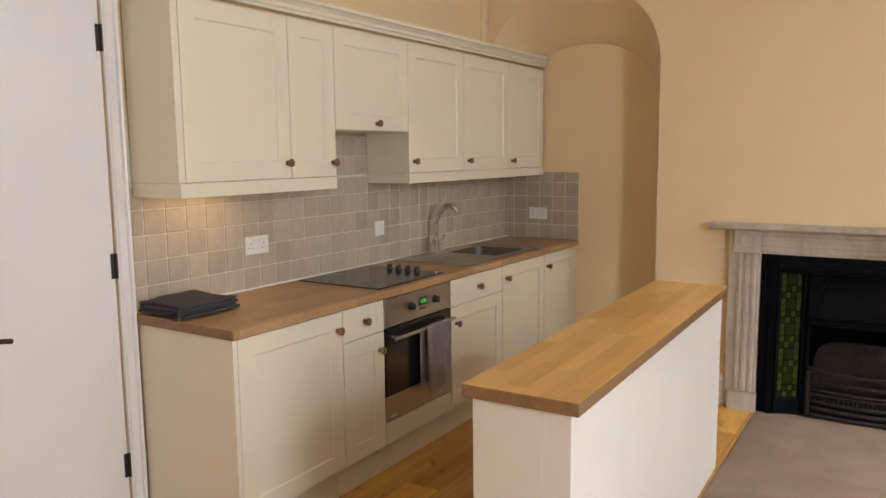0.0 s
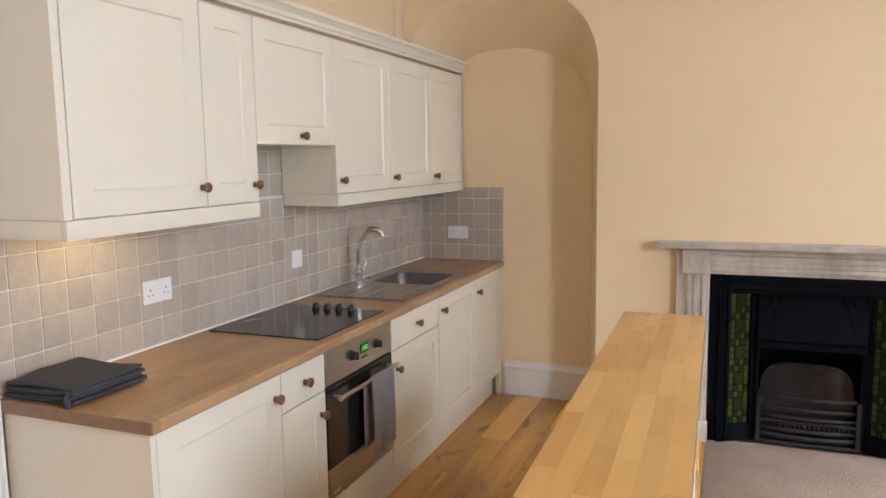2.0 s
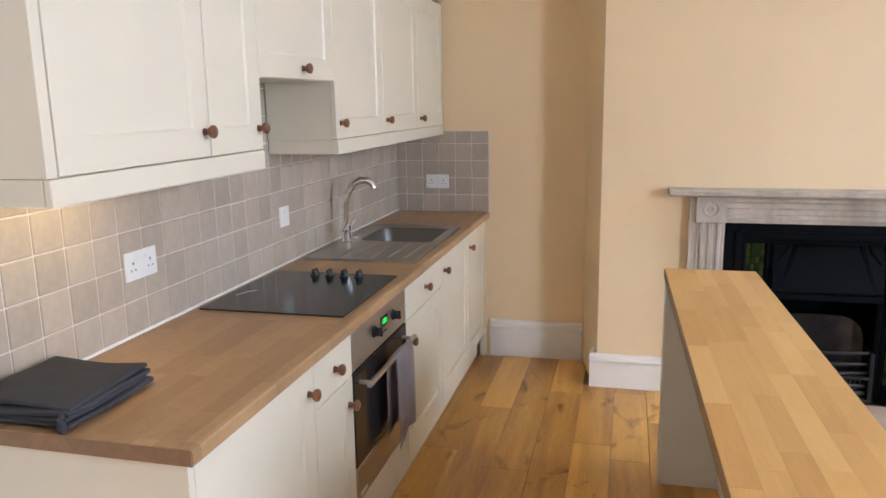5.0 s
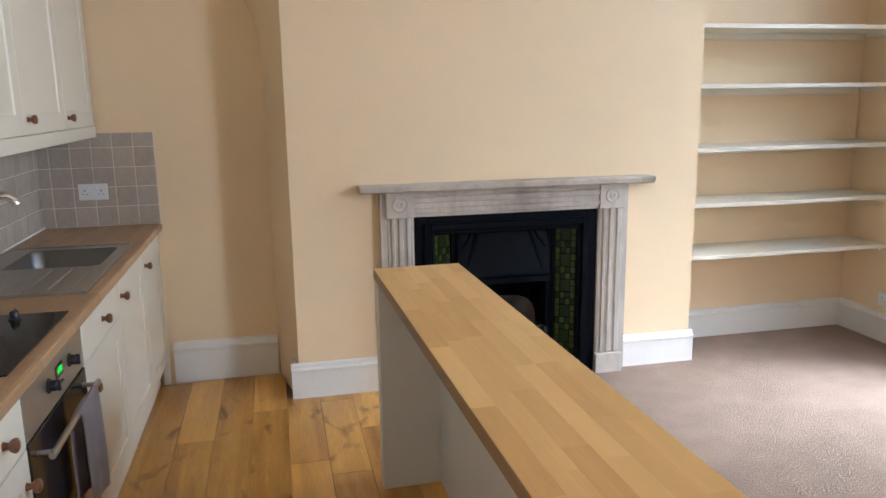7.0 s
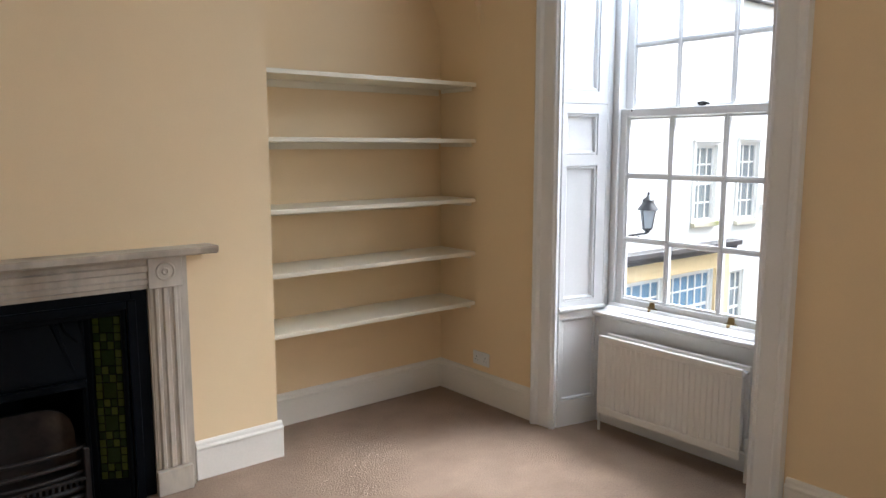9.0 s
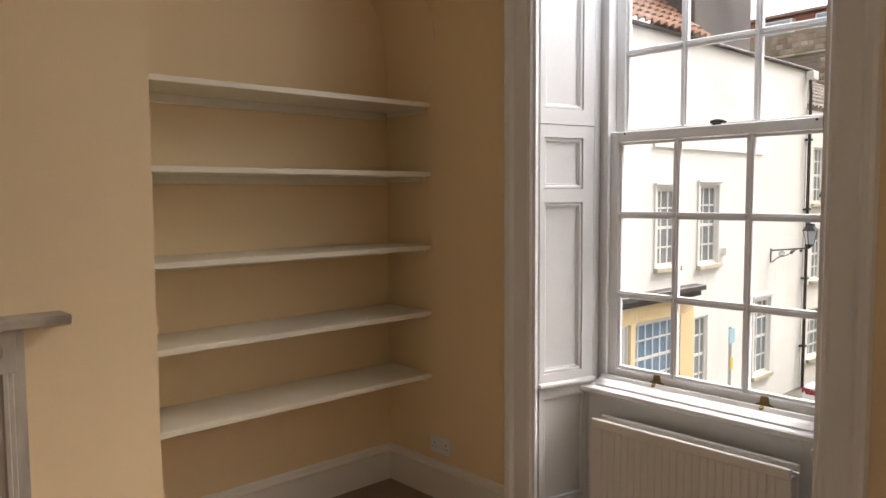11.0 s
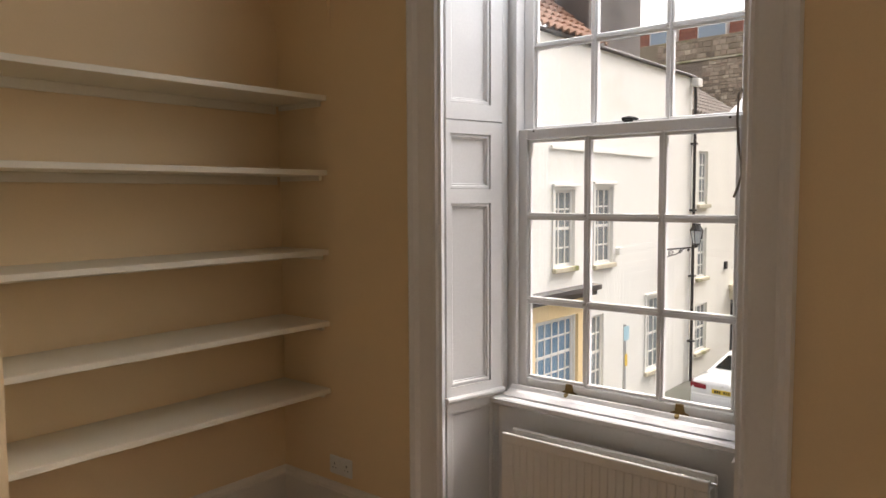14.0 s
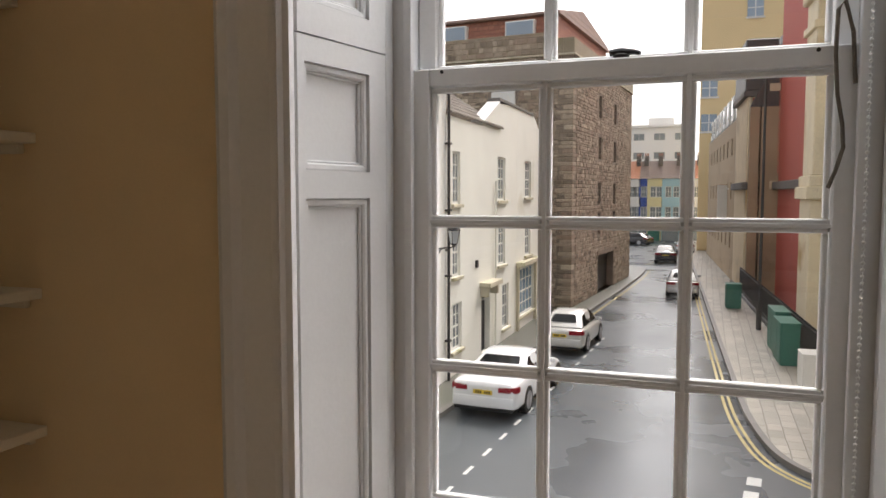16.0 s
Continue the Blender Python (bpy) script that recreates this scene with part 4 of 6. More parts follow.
def base_unit(y0, y1, label, fronts, carcass_top=0.878):
    t = thing("base_cabinet", label, "kitchen cabinet", "kitchen base cabinets", at=(-2.35, (y0 + y1) / 2, 0))
    sub(t, "carcass", boxes((XW + 0.01, XC, y0, y1, 0.15, carcass_top)), "cream")
    sub(t, "plinth", boxes((-2.14, -2.122, y0, y1, 0.0, 0.15)), "cream")
    for name, z0, z1, kn, a, b in fronts:
        shaker_front(t, name, a, b, z0, z1, XF, kn, plain=(name == "drawer_front"))
    return t


DZ0, DZ1, DM = 0.155, 0.876, 0.725
base_unit(2.24, 2.838, "cream cabinet with one wide framed door, ending the run", [("door", DZ0, DZ1, (2.80, 0.795), 2.24, 2.838)])
base_unit(2.839, 3.136, "narrow cream cabinet with a drawer over a framed door", [("drawer_front", DM, DZ1, (2.99, 0.8), 2.839, 3.136), ("door", DZ0, DM, (3.098, 0.64), 2.839, 3.136)])
base_unit(3.733, 4.322, "cream cabinet with a drawer over a framed door beside the oven", [("drawer_front", DM, DZ1, (4.03, 0.8), 3.733, 4.322), ("door", DZ0, DM, (3.785, 0.63), 3.733, 4.322)])
base_unit(4.323, 4.918, "cream sink cabinet with one framed door", [("door", DZ0, DZ1, (4.375, 0.795), 4.323, 4.918)], 0.75)
base_unit(4.919, 5.435, "cream cabinet with one framed door against the alcove wall", [("door", DZ0, DZ1, (4.97, 0.79), 4.919, 5.435)])
ep = thing("end_panel", "plain cream end panel closing the base cabinet run", "cabinet panel", at=(-2.35, 2.23, 0))
sub(ep, "panel", boxes((XW + 0.01, XF, 2.218, 2.239, 0.0, 0.878), bevel=0.001), "cream")
fl = thing("filler_strip", "cream filler strip between cabinet and alcove wall", "cabinet panel", at=(-2.07, 5.45, 0))
sub(fl, "strip", boxes((-2.10, XF - 0.004, 5.436, NORTH_L - 0.002, 0.0, 0.878)), "cream")

# oven in its housing
oven = thing("built_in_oven", "stainless steel and black glass built-in electric oven", "oven", at=(-2.35, 3.435, 0.15))
OY0, OY1 = 3.139, 3.730
sub(oven, "housing", boxes((XW + 0.01, XC, OY0, OY1, 0.15, 0.878)), "black")
sub(oven, "plinth", boxes((-2.14, -2.122, OY0, OY1, 0.0, 0.15)), "cream")
sub(oven, "filler_panel", boxes((XC, XF - 0.001, OY0 + 0.002, OY1 - 0.002, 0.155, 0.262), bevel=0.002), "cream", "cream strip below the oven")
ctl = sub(oven, "control_panel", boxes((XC, XF, OY0 + 0.002, OY1 - 0.002, 0.732, 0.873), bevel=0.002), "steel")
od = sub(oven, "oven_door", boxes((XC, XF + 0.002, OY0 + 0.002, OY1 - 0.002, 0.392, 0.726), bevel=0.003), "blackglass", "black glass oven door")
sub(od, "lower_panel", boxes((XC, XF + 0.003, OY0 + 0.002, OY1 - 0.002, 0.268, 0.391), bevel=0.003), "steel", "brushed steel strip")
sub(od, "badge", boxes((XF + 0.003, XF + 0.0042, 3.165, 3.225, 0.285, 0.297)), "switch", "small pale maker's badge")
for y in (3.355, 3.57):
    bm = bmesh.new()
    lathe(bm, [(0.021, 0), (0.021, 0.004), (0.016, 0.006), (0.015, 0.022), (0.012, 0.025)], 22, pose(XF, y, 0.805, 0, 90, 0))
    box(bm, XF + 0.02, XF + 0.032, y - 0.004, y + 0.004, 0.789, 0.821, 0.002)
    sub(ctl, "dial", bm, "black", "black rotary control", True)
sub(ctl, "display", boxes((XF, XF + 0.0015, 3.425, 3.50, 0.793, 0.832)), "blackglass")
seg = bmesh.new()
for k, (y, on) in enumerate(((3.438, "bc"), (3.450, "abged"), (3.466, "abcdef"), (3.480, "abcdef"))):
    w, h, q, x = 0.008, 0.0085, 0.0013, XF + 0.0018
    spots = {"a": (y, y + w, 0.8125 + h, 0.8125 + h + q), "g": (y, y + w, 0.8125, 0.8125 + q), "d": (y, y + w, 0.8125 - h, 0.8125 - h + q), "b": (y + w - q, y + w, 0.8125, 0.8125 + h), "c": (y + w - q, y + w, 0.8125 - h, 0.8125), "e": (y, y + q, 0.8125 - h, 0.8125), "f": (y, y + q, 0.8125, 0.8125 + h)}
    for s in on:
        box(seg, x, x + 0.0006, *spots[s])
sub(ctl, "clock_digits", seg, "lcd", "green lit clock digits")
for y in (3.43, 3.445, 3.46, 3.475):
    bm = bmesh.new()
    lathe(bm, [(0.0035, 0), (0.0035, 0.004)], 10, pose(XF, y + 0.008, 0.775, 0, 90, 0))
    sub(ctl, "button", bm, "black")
bm = bmesh.new()
tube(bm, [(XF + 0.045, OY0 + 0.03, 0.682), (XF + 0.045, OY1 - 0.03, 0.682)], 0.0095, 12)
for y in (OY0 + 0.055, OY1 - 0.055):
    tube(bm, [(XF, y, 0.682), (XF + 0.045, y, 0.682)], 0.008, 10)
sub(od, "handle", bm, "steel", "brushed steel bar handle", True)

# towel over the oven handle: two hanging flaps joined over the bar
towel = thing("tea_towel", "mauve-grey cotton tea towel folded over the oven handle", "towel", at=(XF + 0.045, 3.5, 0.69))


def drape(name, y0, y1, zs, xs, fold, seed, thick=0.005):
    random.seed(seed)
    ny, rows = 22, []
    bm = bmesh.new()
    for i, (z, x) in enumerate(zip(zs, xs)):
        f = i / (len(zs) - 1)
        rows.append([bm.verts.new((x + fold * f * math.sin(6.5 * k / ny + seed) + 0.5 * fold * f * math.sin(13 * k / ny + 2 * f), y0 + (y1 - y0) * k / ny + 0.012 * f * math.sin(3 * k / ny), z - 0.012 * f * math.sin(4.2 * k / ny + seed))) for k in range(ny + 1)])
    for a, b in zip(rows, rows[1:]):
        for k in range(ny):
            bm.faces.new((a[k], a[k + 1], b[k + 1], b[k]))
    bmesh.ops.solidify(bm, geom=bm.faces, thickness=thick)
    return sub(towel, name, bm, "towel", "", True)


HX = XF + 0.045
drape("front_flap", 3.415, 3.625, [0.694, 0.695, 0.685, 0.62, 0.55, 0.48, 0.41, 0.345], [HX, HX + 0.006, HX + 0.013, HX + 0.014, HX + 0.014, HX + 0.014, HX + 0.013, HX + 0.012], 0.006, 1)
drape("back_flap", 3.39, 3.56, [0.694, 0.69, 0.67, 0.58, 0.50, 0.43, 0.385], [HX, HX - 0.01, HX - 0.016, HX - 0.018, HX - 0.018, HX - 0.02, HX - 0.02], 0.004, 2)

# worktop with the sink cut out
SY0, SY1, SX0, SX1 = 3.935, 4.85, -2.595, -2.085
top = thing("kitchen_worktop", "wood-block laminate kitchen worktop along the wall", "worktop", at=(-2.33, 3.83, 0.88))
bm = bmesh.new()
WX0, WX1, WA, WB = XW + 0.002, -2.042, 2.205, 5.458
panel_wall(bm, WA, WB, WX0, WX1 - 0.012, [(4.35, 4.80, -2.53, -2.11)], lambda a, b, c, d: box(bm, c, d, a, b, 0.882, 0.92))
extrude(bm, [(WX1 - 0.012, 0.882), (WX1 - 0.004, 0.882), (WX1, 0.888), (WX1, 0.912), (WX1 - 0.003, 0.918), (WX1 - 0.012, 0.92)], "y", WA, WB)
bmesh.ops.remove_doubles(bm, verts=bm.verts, dist=0.0001)
sub(top, "slab", bm, "worktop")
sub(top, "end_strip", boxes((WX0, WX1 - 0.006, WA - 0.0015, WA - 0.0001, 0.884, 0.918)), "edge", "brown edging strip")

hob = thing("ceramic_hob", "black glass electric hob with four control knobs set in the worktop", "hob", at=(-2.33, 3.41, 0.92))
sub(hob, "glass_plate", boxes((-2.60, -2.085, 3.125, 3.70, 0.9205, 0.926), bevel=0.002, seg=2), "blackglass")
for k in range(4):
    bm = bmesh.new()
    x = -2.405 + 0.061 * k
    lathe(bm, [(0.019, 0), (0.019, 0.004), (0.014, 0.006), (0.0135, 0.022), (0.011, 0.025)], 20, pose(x, 3.64, 0.926))
    box(bm, x - 0.004, x + 0.004, 3.622, 3.658, 0.94, 0.955, 0.002)
    sub(hob, "control_knob", bm, "black", "black plastic hob knob", True)
bm = bmesh.new()
tube(bm, [(-2.56, 3.30, 0.9265), (-2.54, 3.36, 0.9265), (-2.52, 3.38, 0.9265)], 0.0015, 6)
sub(hob, "maker_mark", bm, "steel", "small pale mark on the glass")

sink = thing("inset_sink", "stainless steel inset sink with drainer beside the hob", "sink", at=(-2.34, 4.4, 0.92))
bm = bmesh.new()
panel_wall(bm, SY0, SY1, SX0, SX1, [(4.385, 4.775, -2.50, -2.135)], lambda a, b, c, d: box(bm, c, d, a, b, 0.9205, 0.9265))
bmesh.ops.remove_doubles(bm, verts=bm.verts, dist=0.0001)
rim = sub(sink, "rim", bm, "steel")
bm = bmesh.new()
for a, b, c, d in ((SX0 + 0.004, SX1 - 0.004, SY0 + 0.004, SY0 + 0.012), (SX0 + 0.004, SX1 - 0.004, SY1 - 0.012, SY1 - 0.004), (SX0 + 0.004, SX0 + 0.012, SY0 + 0.004, SY1 - 0.004), (SX1 - 0.012, SX1 - 0.004, SY0 + 0.004, SY1 - 0.004)):
    box(bm, a, b, c, d, 0.9265, 0.93, 0.0015)
sub(sink, "raised_edge", bm, "steel")
bm = bmesh.new()
loops = []
for inset, z, cr in ((0.0, 0.9265, 0.05), (0.004, 0.918, 0.05), (0.018, 0.81, 0.06), (0.045, 0.785, 0.07), (0.12, 0.78, 0.05)):
    x0, x1, y0, y1 = -2.50 + inset, -2.135 - inset, 4.385 + inset, 4.775 - inset
    ring = []
    for cx, cy, a0 in ((x1 - cr, y1 - cr, 0), (x0 + cr, y1 - cr, 90), (x0 + cr, y0 + cr, 180), (x1 - cr, y0 + cr, 270)):
        for k in range(6):
            a = radians(a0 + 18 * k)
            ring.append(bm.verts.new((cx + cr * math.cos(a), cy + cr * math.sin(a), z)))
    loops.append(ring)
for a, b in zip(loops, loops[1:]):
    for k in range(24):
        bm.faces.new((a[k], a[(k + 1) % 24], b[(k + 1) % 24], b[k]))
bm.faces.new(loops[-1])
corner = [bm.verts.new(p) for p in ((-2.135, 4.775, 0.9265), (-2.50, 4.775, 0.9265), (-2.50, 4.385, 0.9265), (-2.135, 4.385, 0.9265))]
for q in range(4):
    for k in range(5):
        bm.faces.new((corner[q], loops[0][q * 6 + k], loops[0][q * 6 + k + 1]))
bmesh.ops.recalc_face_normals(bm, faces=bm.faces)
sub(sink, "bowl", bm, "bowlsteel", "deep rounded stainless bowl", True)
for k in range(5):
    bm = bmesh.new()
    x = -2.45 + 0.075 * k
    tube(bm, [(x, 3.99, 0.927), (x, 4.33, 0.9268)], 0.004, 8)
    sub(sink, "drainer_rib", bm, "steel", "", True)
bm = bmesh.new()
lathe(bm, [(0.035, 0), (0.033, 0.003), (0.012, 0.001)], 24, pose(-2.32, 4.58, 0.7805))
sub(sink, "plug_hole", bm, "chrome", "", True)
bm = bmesh.new()
lathe(bm, [(0.014, 0), (0.014, 0.01), (0.008, 0.014)], 16, pose(-2.55, 4.46, 0.9265))
sub(sink, "plug_chain_stay", bm, "chrome", "", True)

tap = thing("kitchen_mixer_tap", "chrome swan-neck mixer tap with two lever handles on the sink", "tap", at=(-2.53, 4.30, 0.927))
bm = bmesh.new()
lathe(bm, [(0.027, 0), (0.027, 0.006), (0.021, 0.012), (0.020, 0.06), (0.024, 0.066), (0.024, 0.085), (0.016, 0.095), (0.013, 0.12)], 24, pose(-2.53, 4.30, 0.927))
sub(tap, "body", bm, "chrome", "", True)
bm = bmesh.new()
neck = [(0, 0, 0.11), (0, 0, 0.19), (0.012, 0.004, 0.24), (0.04, 0.012, 0.285), (0.075, 0.02, 0.303), (0.105, 0.03, 0.30), (0.125, 0.037, 0.285), (0.132, 0.04, 0.265)]
tube(bm, [(-2.53 + a, 4.30 + b, 0.927 + c) for a, b, c in neck], 0.0165, 14, [1, 1, 1, 1, 1, 1, 1.12, 1.18])
sub(tap, "spout", bm, "chrome", "", True)
for s in (-1, 1):
    bm = bmesh.new()
    tube(bm, [(-2.53, 4.30 + s * 0.015, 0.99), (-2.53, 4.30 + s * 0.045, 0.992)], 0.013, 12)
    tube(bm, [(-2.53, 4.30 + s * 0.042, 0.992), (-2.515, 4.30 + s * 0.05, 1.015), (-2.50, 4.30 + s * 0.056, 1.045)], 0.005, 8, [1.2, 1, 1.3])
    sub(tap, "lever", bm, "chrome", "", True)

cl = thing("folded_cloth", "folded charcoal cotton cloth on the near end of the worktop", "cloth", at=(-2.49, 2.36, 0.92))
for k, (a, b, c, d) in enumerate(((-2.605, -2.335, 2.218, 2.505), (-2.603, -2.342, 2.221, 2.498), (-2.606, -2.338, 2.217, 2.502), (-2.602, -2.345, 2.222, 2.494))):
    bm = boxes((a, b, c, d, 0.0, 0.0115), bevel=0.005, seg=3)
    bmesh.ops.subdivide_edges(bm, edges=[e for e in bm.edges if e.calc_length() > 0.1], cuts=9, use_grid_fill=True)
    for v in bm.verts:
        x, y = v.co.x, v.co.y
        lift = 0.0035 * math.sin(17 * x + 9 * y + 1.7 * k) + 0.002 * math.sin(41 * y - 23 * x + k)
        v.co = (x + 0.004 * math.sin(19 * y + k), y + 0.005 * math.sin(15 * x + 2 * k), 0.9265 + 0.0125 * k + v.co.z + lift * (0.4 + 0.2 * k))
    sub(cl, "fold", bm, "cloth", "", True)
bm = bmesh.new()
tube(bm, [(-2.352, 2.215, 0.926), (-2.35, 2.209, 0.938), (-2.352, 2.212, 0.952), (-2.356, 2.222, 0.962)], 0.009, 10, [1.1, 1.2, 1.1, 0.7])
sub(cl, "rolled_corner", bm, "cloth", "", True)


def wall_unit(y0, y1, z0, label, doors):
    t = thing("wall_cabinet", label, "kitchen cabinet", "kitchen wall cabinets", at=(-2.48, (y0 + y1) / 2, z0))
    sub(t, "carcass", boxes((XW + 0.004, XU - 0.022, y0, y1, z0, 2.155)), "cream")
    for a, b, kn in doors:
        shaker_front(t, "door", a, b, z0, 2.153, XU, kn)
    return t


UZ = 1.451
wall_unit(2.262, 2.832, UZ, "cream wall cabinet with one wide framed door", [(2.262, 2.832, (2.805, 1.520))])
wall_unit(2.833, 3.135, UZ, "narrow cream wall cabinet with one framed door", [(2.833, 3.135, (3.108, 1.518))])
wall_unit(3.136, 3.738, 1.672, "short cream wall cabinet over the hob", [(3.136, 3.738, (3.455, 1.710))])
wall_unit(3.739, 4.322, UZ, "cream wall cabinet with one framed door beside the hob gap", [(3.739, 4.322, (3.785, 1.513))])
wall_unit(4.323, 4.915, UZ, "cream wall cabinet with one framed door above the sink", [(4.323, 4.915, (4.372, 1.510))])
wall_unit(4.916, 5.458, UZ, "cream wall cabinet with one framed door against the alcove wall", [(4.916, 5.458, (4.955, 1.503))])
uep = thing("wall_cabinet_end_panel", "plain cream end panel closing the wall cabinets", "cabinet panel", at=(-2.48, 2.23, 1.46))
sub(uep, "panel", boxes((XW + 0.004, XU - 0.003, 2.232, 2.2615, UZ, 2.155), bevel=0.001), "cream")
pel = thing("cabinet_pelmet", "cream light pelmet under the wall cabinets", "pelmet", at=(-2.35, 2.7, 1.41))
for a, b in ((2.232, 3.132), (3.742, 5.458)):
    sub(pel, "front_strip", boxes((XU - 0.014, XU + 0.004, a, b, 1.393, UZ - 0.001), bevel=0.002), "cream")
    sub(pel, "return_strip", boxes((XW + 0.004, XU - 0.0145, a, a + 0.017, 1.393, UZ - 0.001), bevel=0.002), "cream")
    sub(pel, "return_strip", boxes((XW + 0.004, XU - 0.0145, b - 0.017, b, 1.393, UZ - 0.001), bevel=0.002), "cream")
cor = thing("cabinet_cornice", "cream moulded cornice along the top of the wall cabinets", "cornice", at=(-2.33, 3.8, 2.155))
bm = bmesh.new()
extrude(bm, [(XU - 0.04, 2.168), (XU + 0.006, 2.168), (XU + 0.01, 2.179), (XU + 0.018, 2.185), (XU + 0.022, 2.199), (XU + 0.036, 2.213), (XU + 0.05, 2.219), (XU + 0.05, 2.235), (XU - 0.04, 2.235)], "y", 2.205, NORTH_L - 0.002)
sub(cor, "front_moulding", bm, "cream")
sub(cor, "side_moulding", boxes((XW + 0.004, XU - 0.041, 2.205, 2.24, 2.168, 2.235), bevel=0.006, seg=2), "cream")
ul = thing("undercabinet_light", "small warm light fitted under the wall cabinet", "cabinet light", at=(-2.5, 2.52, 1.44))
sub(ul, "housing", boxes((-2.53, -2.47, 2.37, 2.67, 1.418, UZ - 0.001), bevel=0.004), "switch")
sub(ul, "diffuser", boxes((-2.525, -2.475, 2.38, 2.66, 1.409, 1.4175)), "glow", "glowing warm diffuser")

bm = bmesh.new()
tube(bm, [(XW + 0.001, 2.225, 0.9225), (XW + 0.001, NORTH_L - 0.012, 0.9225)], 0.0055, 8)
tagged(part("trim_sealant", bm, "switch", None, "white sealant bead between worktop and tiles", True), category="sealant", kind="structure")

# splashback tiles, one by one, on a bed of grout
spl = tagged(part("splashback", boxes((WEST + 0.0005, XW - 0.0035, 2.222, NORTH_L - 0.001, 0.9, 1.70), (XW - 0.003, -2.046, NORTH_L - 0.0095, NORTH_L - 0.001, 0.9, 1.413)), "grout", None, "glazed beige square wall tiles with pale grout behind the worktop"), category="tiled splashback", kind="structure")
PIT, GAP = 0.1045, 0.0045
tile_data = {}


def tile_mesh(w, h):
    key = (round(w, 4), round(h, 4))
    if key not in tile_data:
        me = bpy.data.meshes.new("tile")
        tidy(me, boxes((0, w, 0, h, 0, 0.0075), bevel=0.0022), False)
        me.materials.append(MAT["tile"])
        tile_data[key] = me
    return tile_data[key]


random.seed(11)


def lay_tile(w, h, m):
    ob = new("tile", tile_mesh(w, h))
    ob.parent = spl
    ob.matrix_basis = m @ pose(0, 0, 0, random.uniform(-0.35, 0.35), random.uniform(-0.35, 0.35), 0)


zt = [0.922]
while zt[-1] < 1.70:
    zt.append(0.922 + PIT * len(zt))
for r, z in enumerate(zt[:-1]):
    lim = 1.43 if r < 5 else 1.70
    y = 2.225 - 0.05
    while y < NORTH_L - 0.02:
        a, b = max(y, 2.224), min(y + PIT - GAP, NORTH_L - 0.012)
        h = min(PIT - GAP, lim - z)
        if b - a > 0.012 and h > 0.015 and (r < 5 or (3.0 < y < 3.80)):
            lay_tile(b - a, h, Matrix(((0, 0, 1, XW - 0.0075), (1, 0, 0, a), (0, 1, 0, z), (0, 0, 0, 1))))
        y += PIT
    if r < 5:
        x = -2.049
        while x > XW:
            a, b = max(x - PIT + GAP, XW + 0.001), x
            if b - a > 0.012:
                lay_tile(b - a, min(PIT - GAP, 1.412 - z), Matrix(((1, 0, 0, a), (0, 0, -1, NORTH_L - 0.0045), (0, 1, 0, z), (0, 0, 0, 1))))
            x -= PIT

# breakfast bar
bar = thing("breakfast_bar", "white panelled breakfast bar with a solid beech block top", "breakfast bar", at=(-0.872, 3.107, 0))
IX0, IX1, IY0, IY1 = -1.0475, -0.6965, 2.133, 4.083
sub(bar, "back_panel", boxes((-0.805, -0.722, 2.146, 4.07, 0.0, 0.871), bevel=0.001), "board", "white painted panel facing the carpet")
sub(bar, "end_panel", boxes((-1.018, -0.8055, 2.146, 2.166, 0.0, 0.871), bevel=0.001), "board")
sub(bar, "end_panel", boxes((-1.043, -0.8055, 4.0, 4.07, 0.0, 0.871), bevel=0.001), "board")
topc = sub(bar, "worktop", boxes((IX0, IX1, IY0, IY1, 0.872, 0.9085), bevel=0.002), "edge", "brown edged block worktop")
random.seed(5)
nw = 6
for i in range(nw):
    w = (IX1 - IX0 - 0.004) / nw
    y = IY0 + 0.002 - random.uniform(0.05, 0.3)
    while y < IY1 - 0.002:
        ln = random.uniform(0.24, 0.42)
        a, b = max(y, IY0 + 0.002), min(y + ln, IY1 - 0.002)
        if b - a > 0.01:
            st = sub(topc, "stave", boxes((IX0 + 0.002 + w * i, IX0 + 0.002 + w * (i + 1) - 0.0002, a, b - 0.0002, 0.9086, 0.9105)), "stave")
        y += ln
bar.matrix_basis = pose(-0.872, 3.107, 0, 0, 0, 1.06)

# floor boards
random.seed(8)
bw = 0.172
x = WEST + 0.004
while x < -0.724:
    x1 = min(x + bw, -0.7235)
    y = SOUTH - random.uniform(0, 1.0)
    while y < NORTH_L:
        ln = random.choice((0.55, 0.8, 1.05, 1.3, 1.5))
        a, b = max(y, SOUTH + 0.001), min(y + ln, (NORTH_L if x1 < BL else BREAST) - 0.001)
        if b - a > 0.05:
            sub(floor, "floorboard", boxes((x, x1 - 0.0012, a, b - 0.0012, -0.0215, 0.0), bevel=0.0012), "oak")
        y += ln
    x += bw


# ---- the street outside, seen through the window ----
ROAD, PAVE = -4.35, -4.22
gr = setting("ground", boxes((3.2, 420, -300, 300, ROAD - 0.3, ROAD)), "asphalt", "wet dark grey asphalt street", "road")


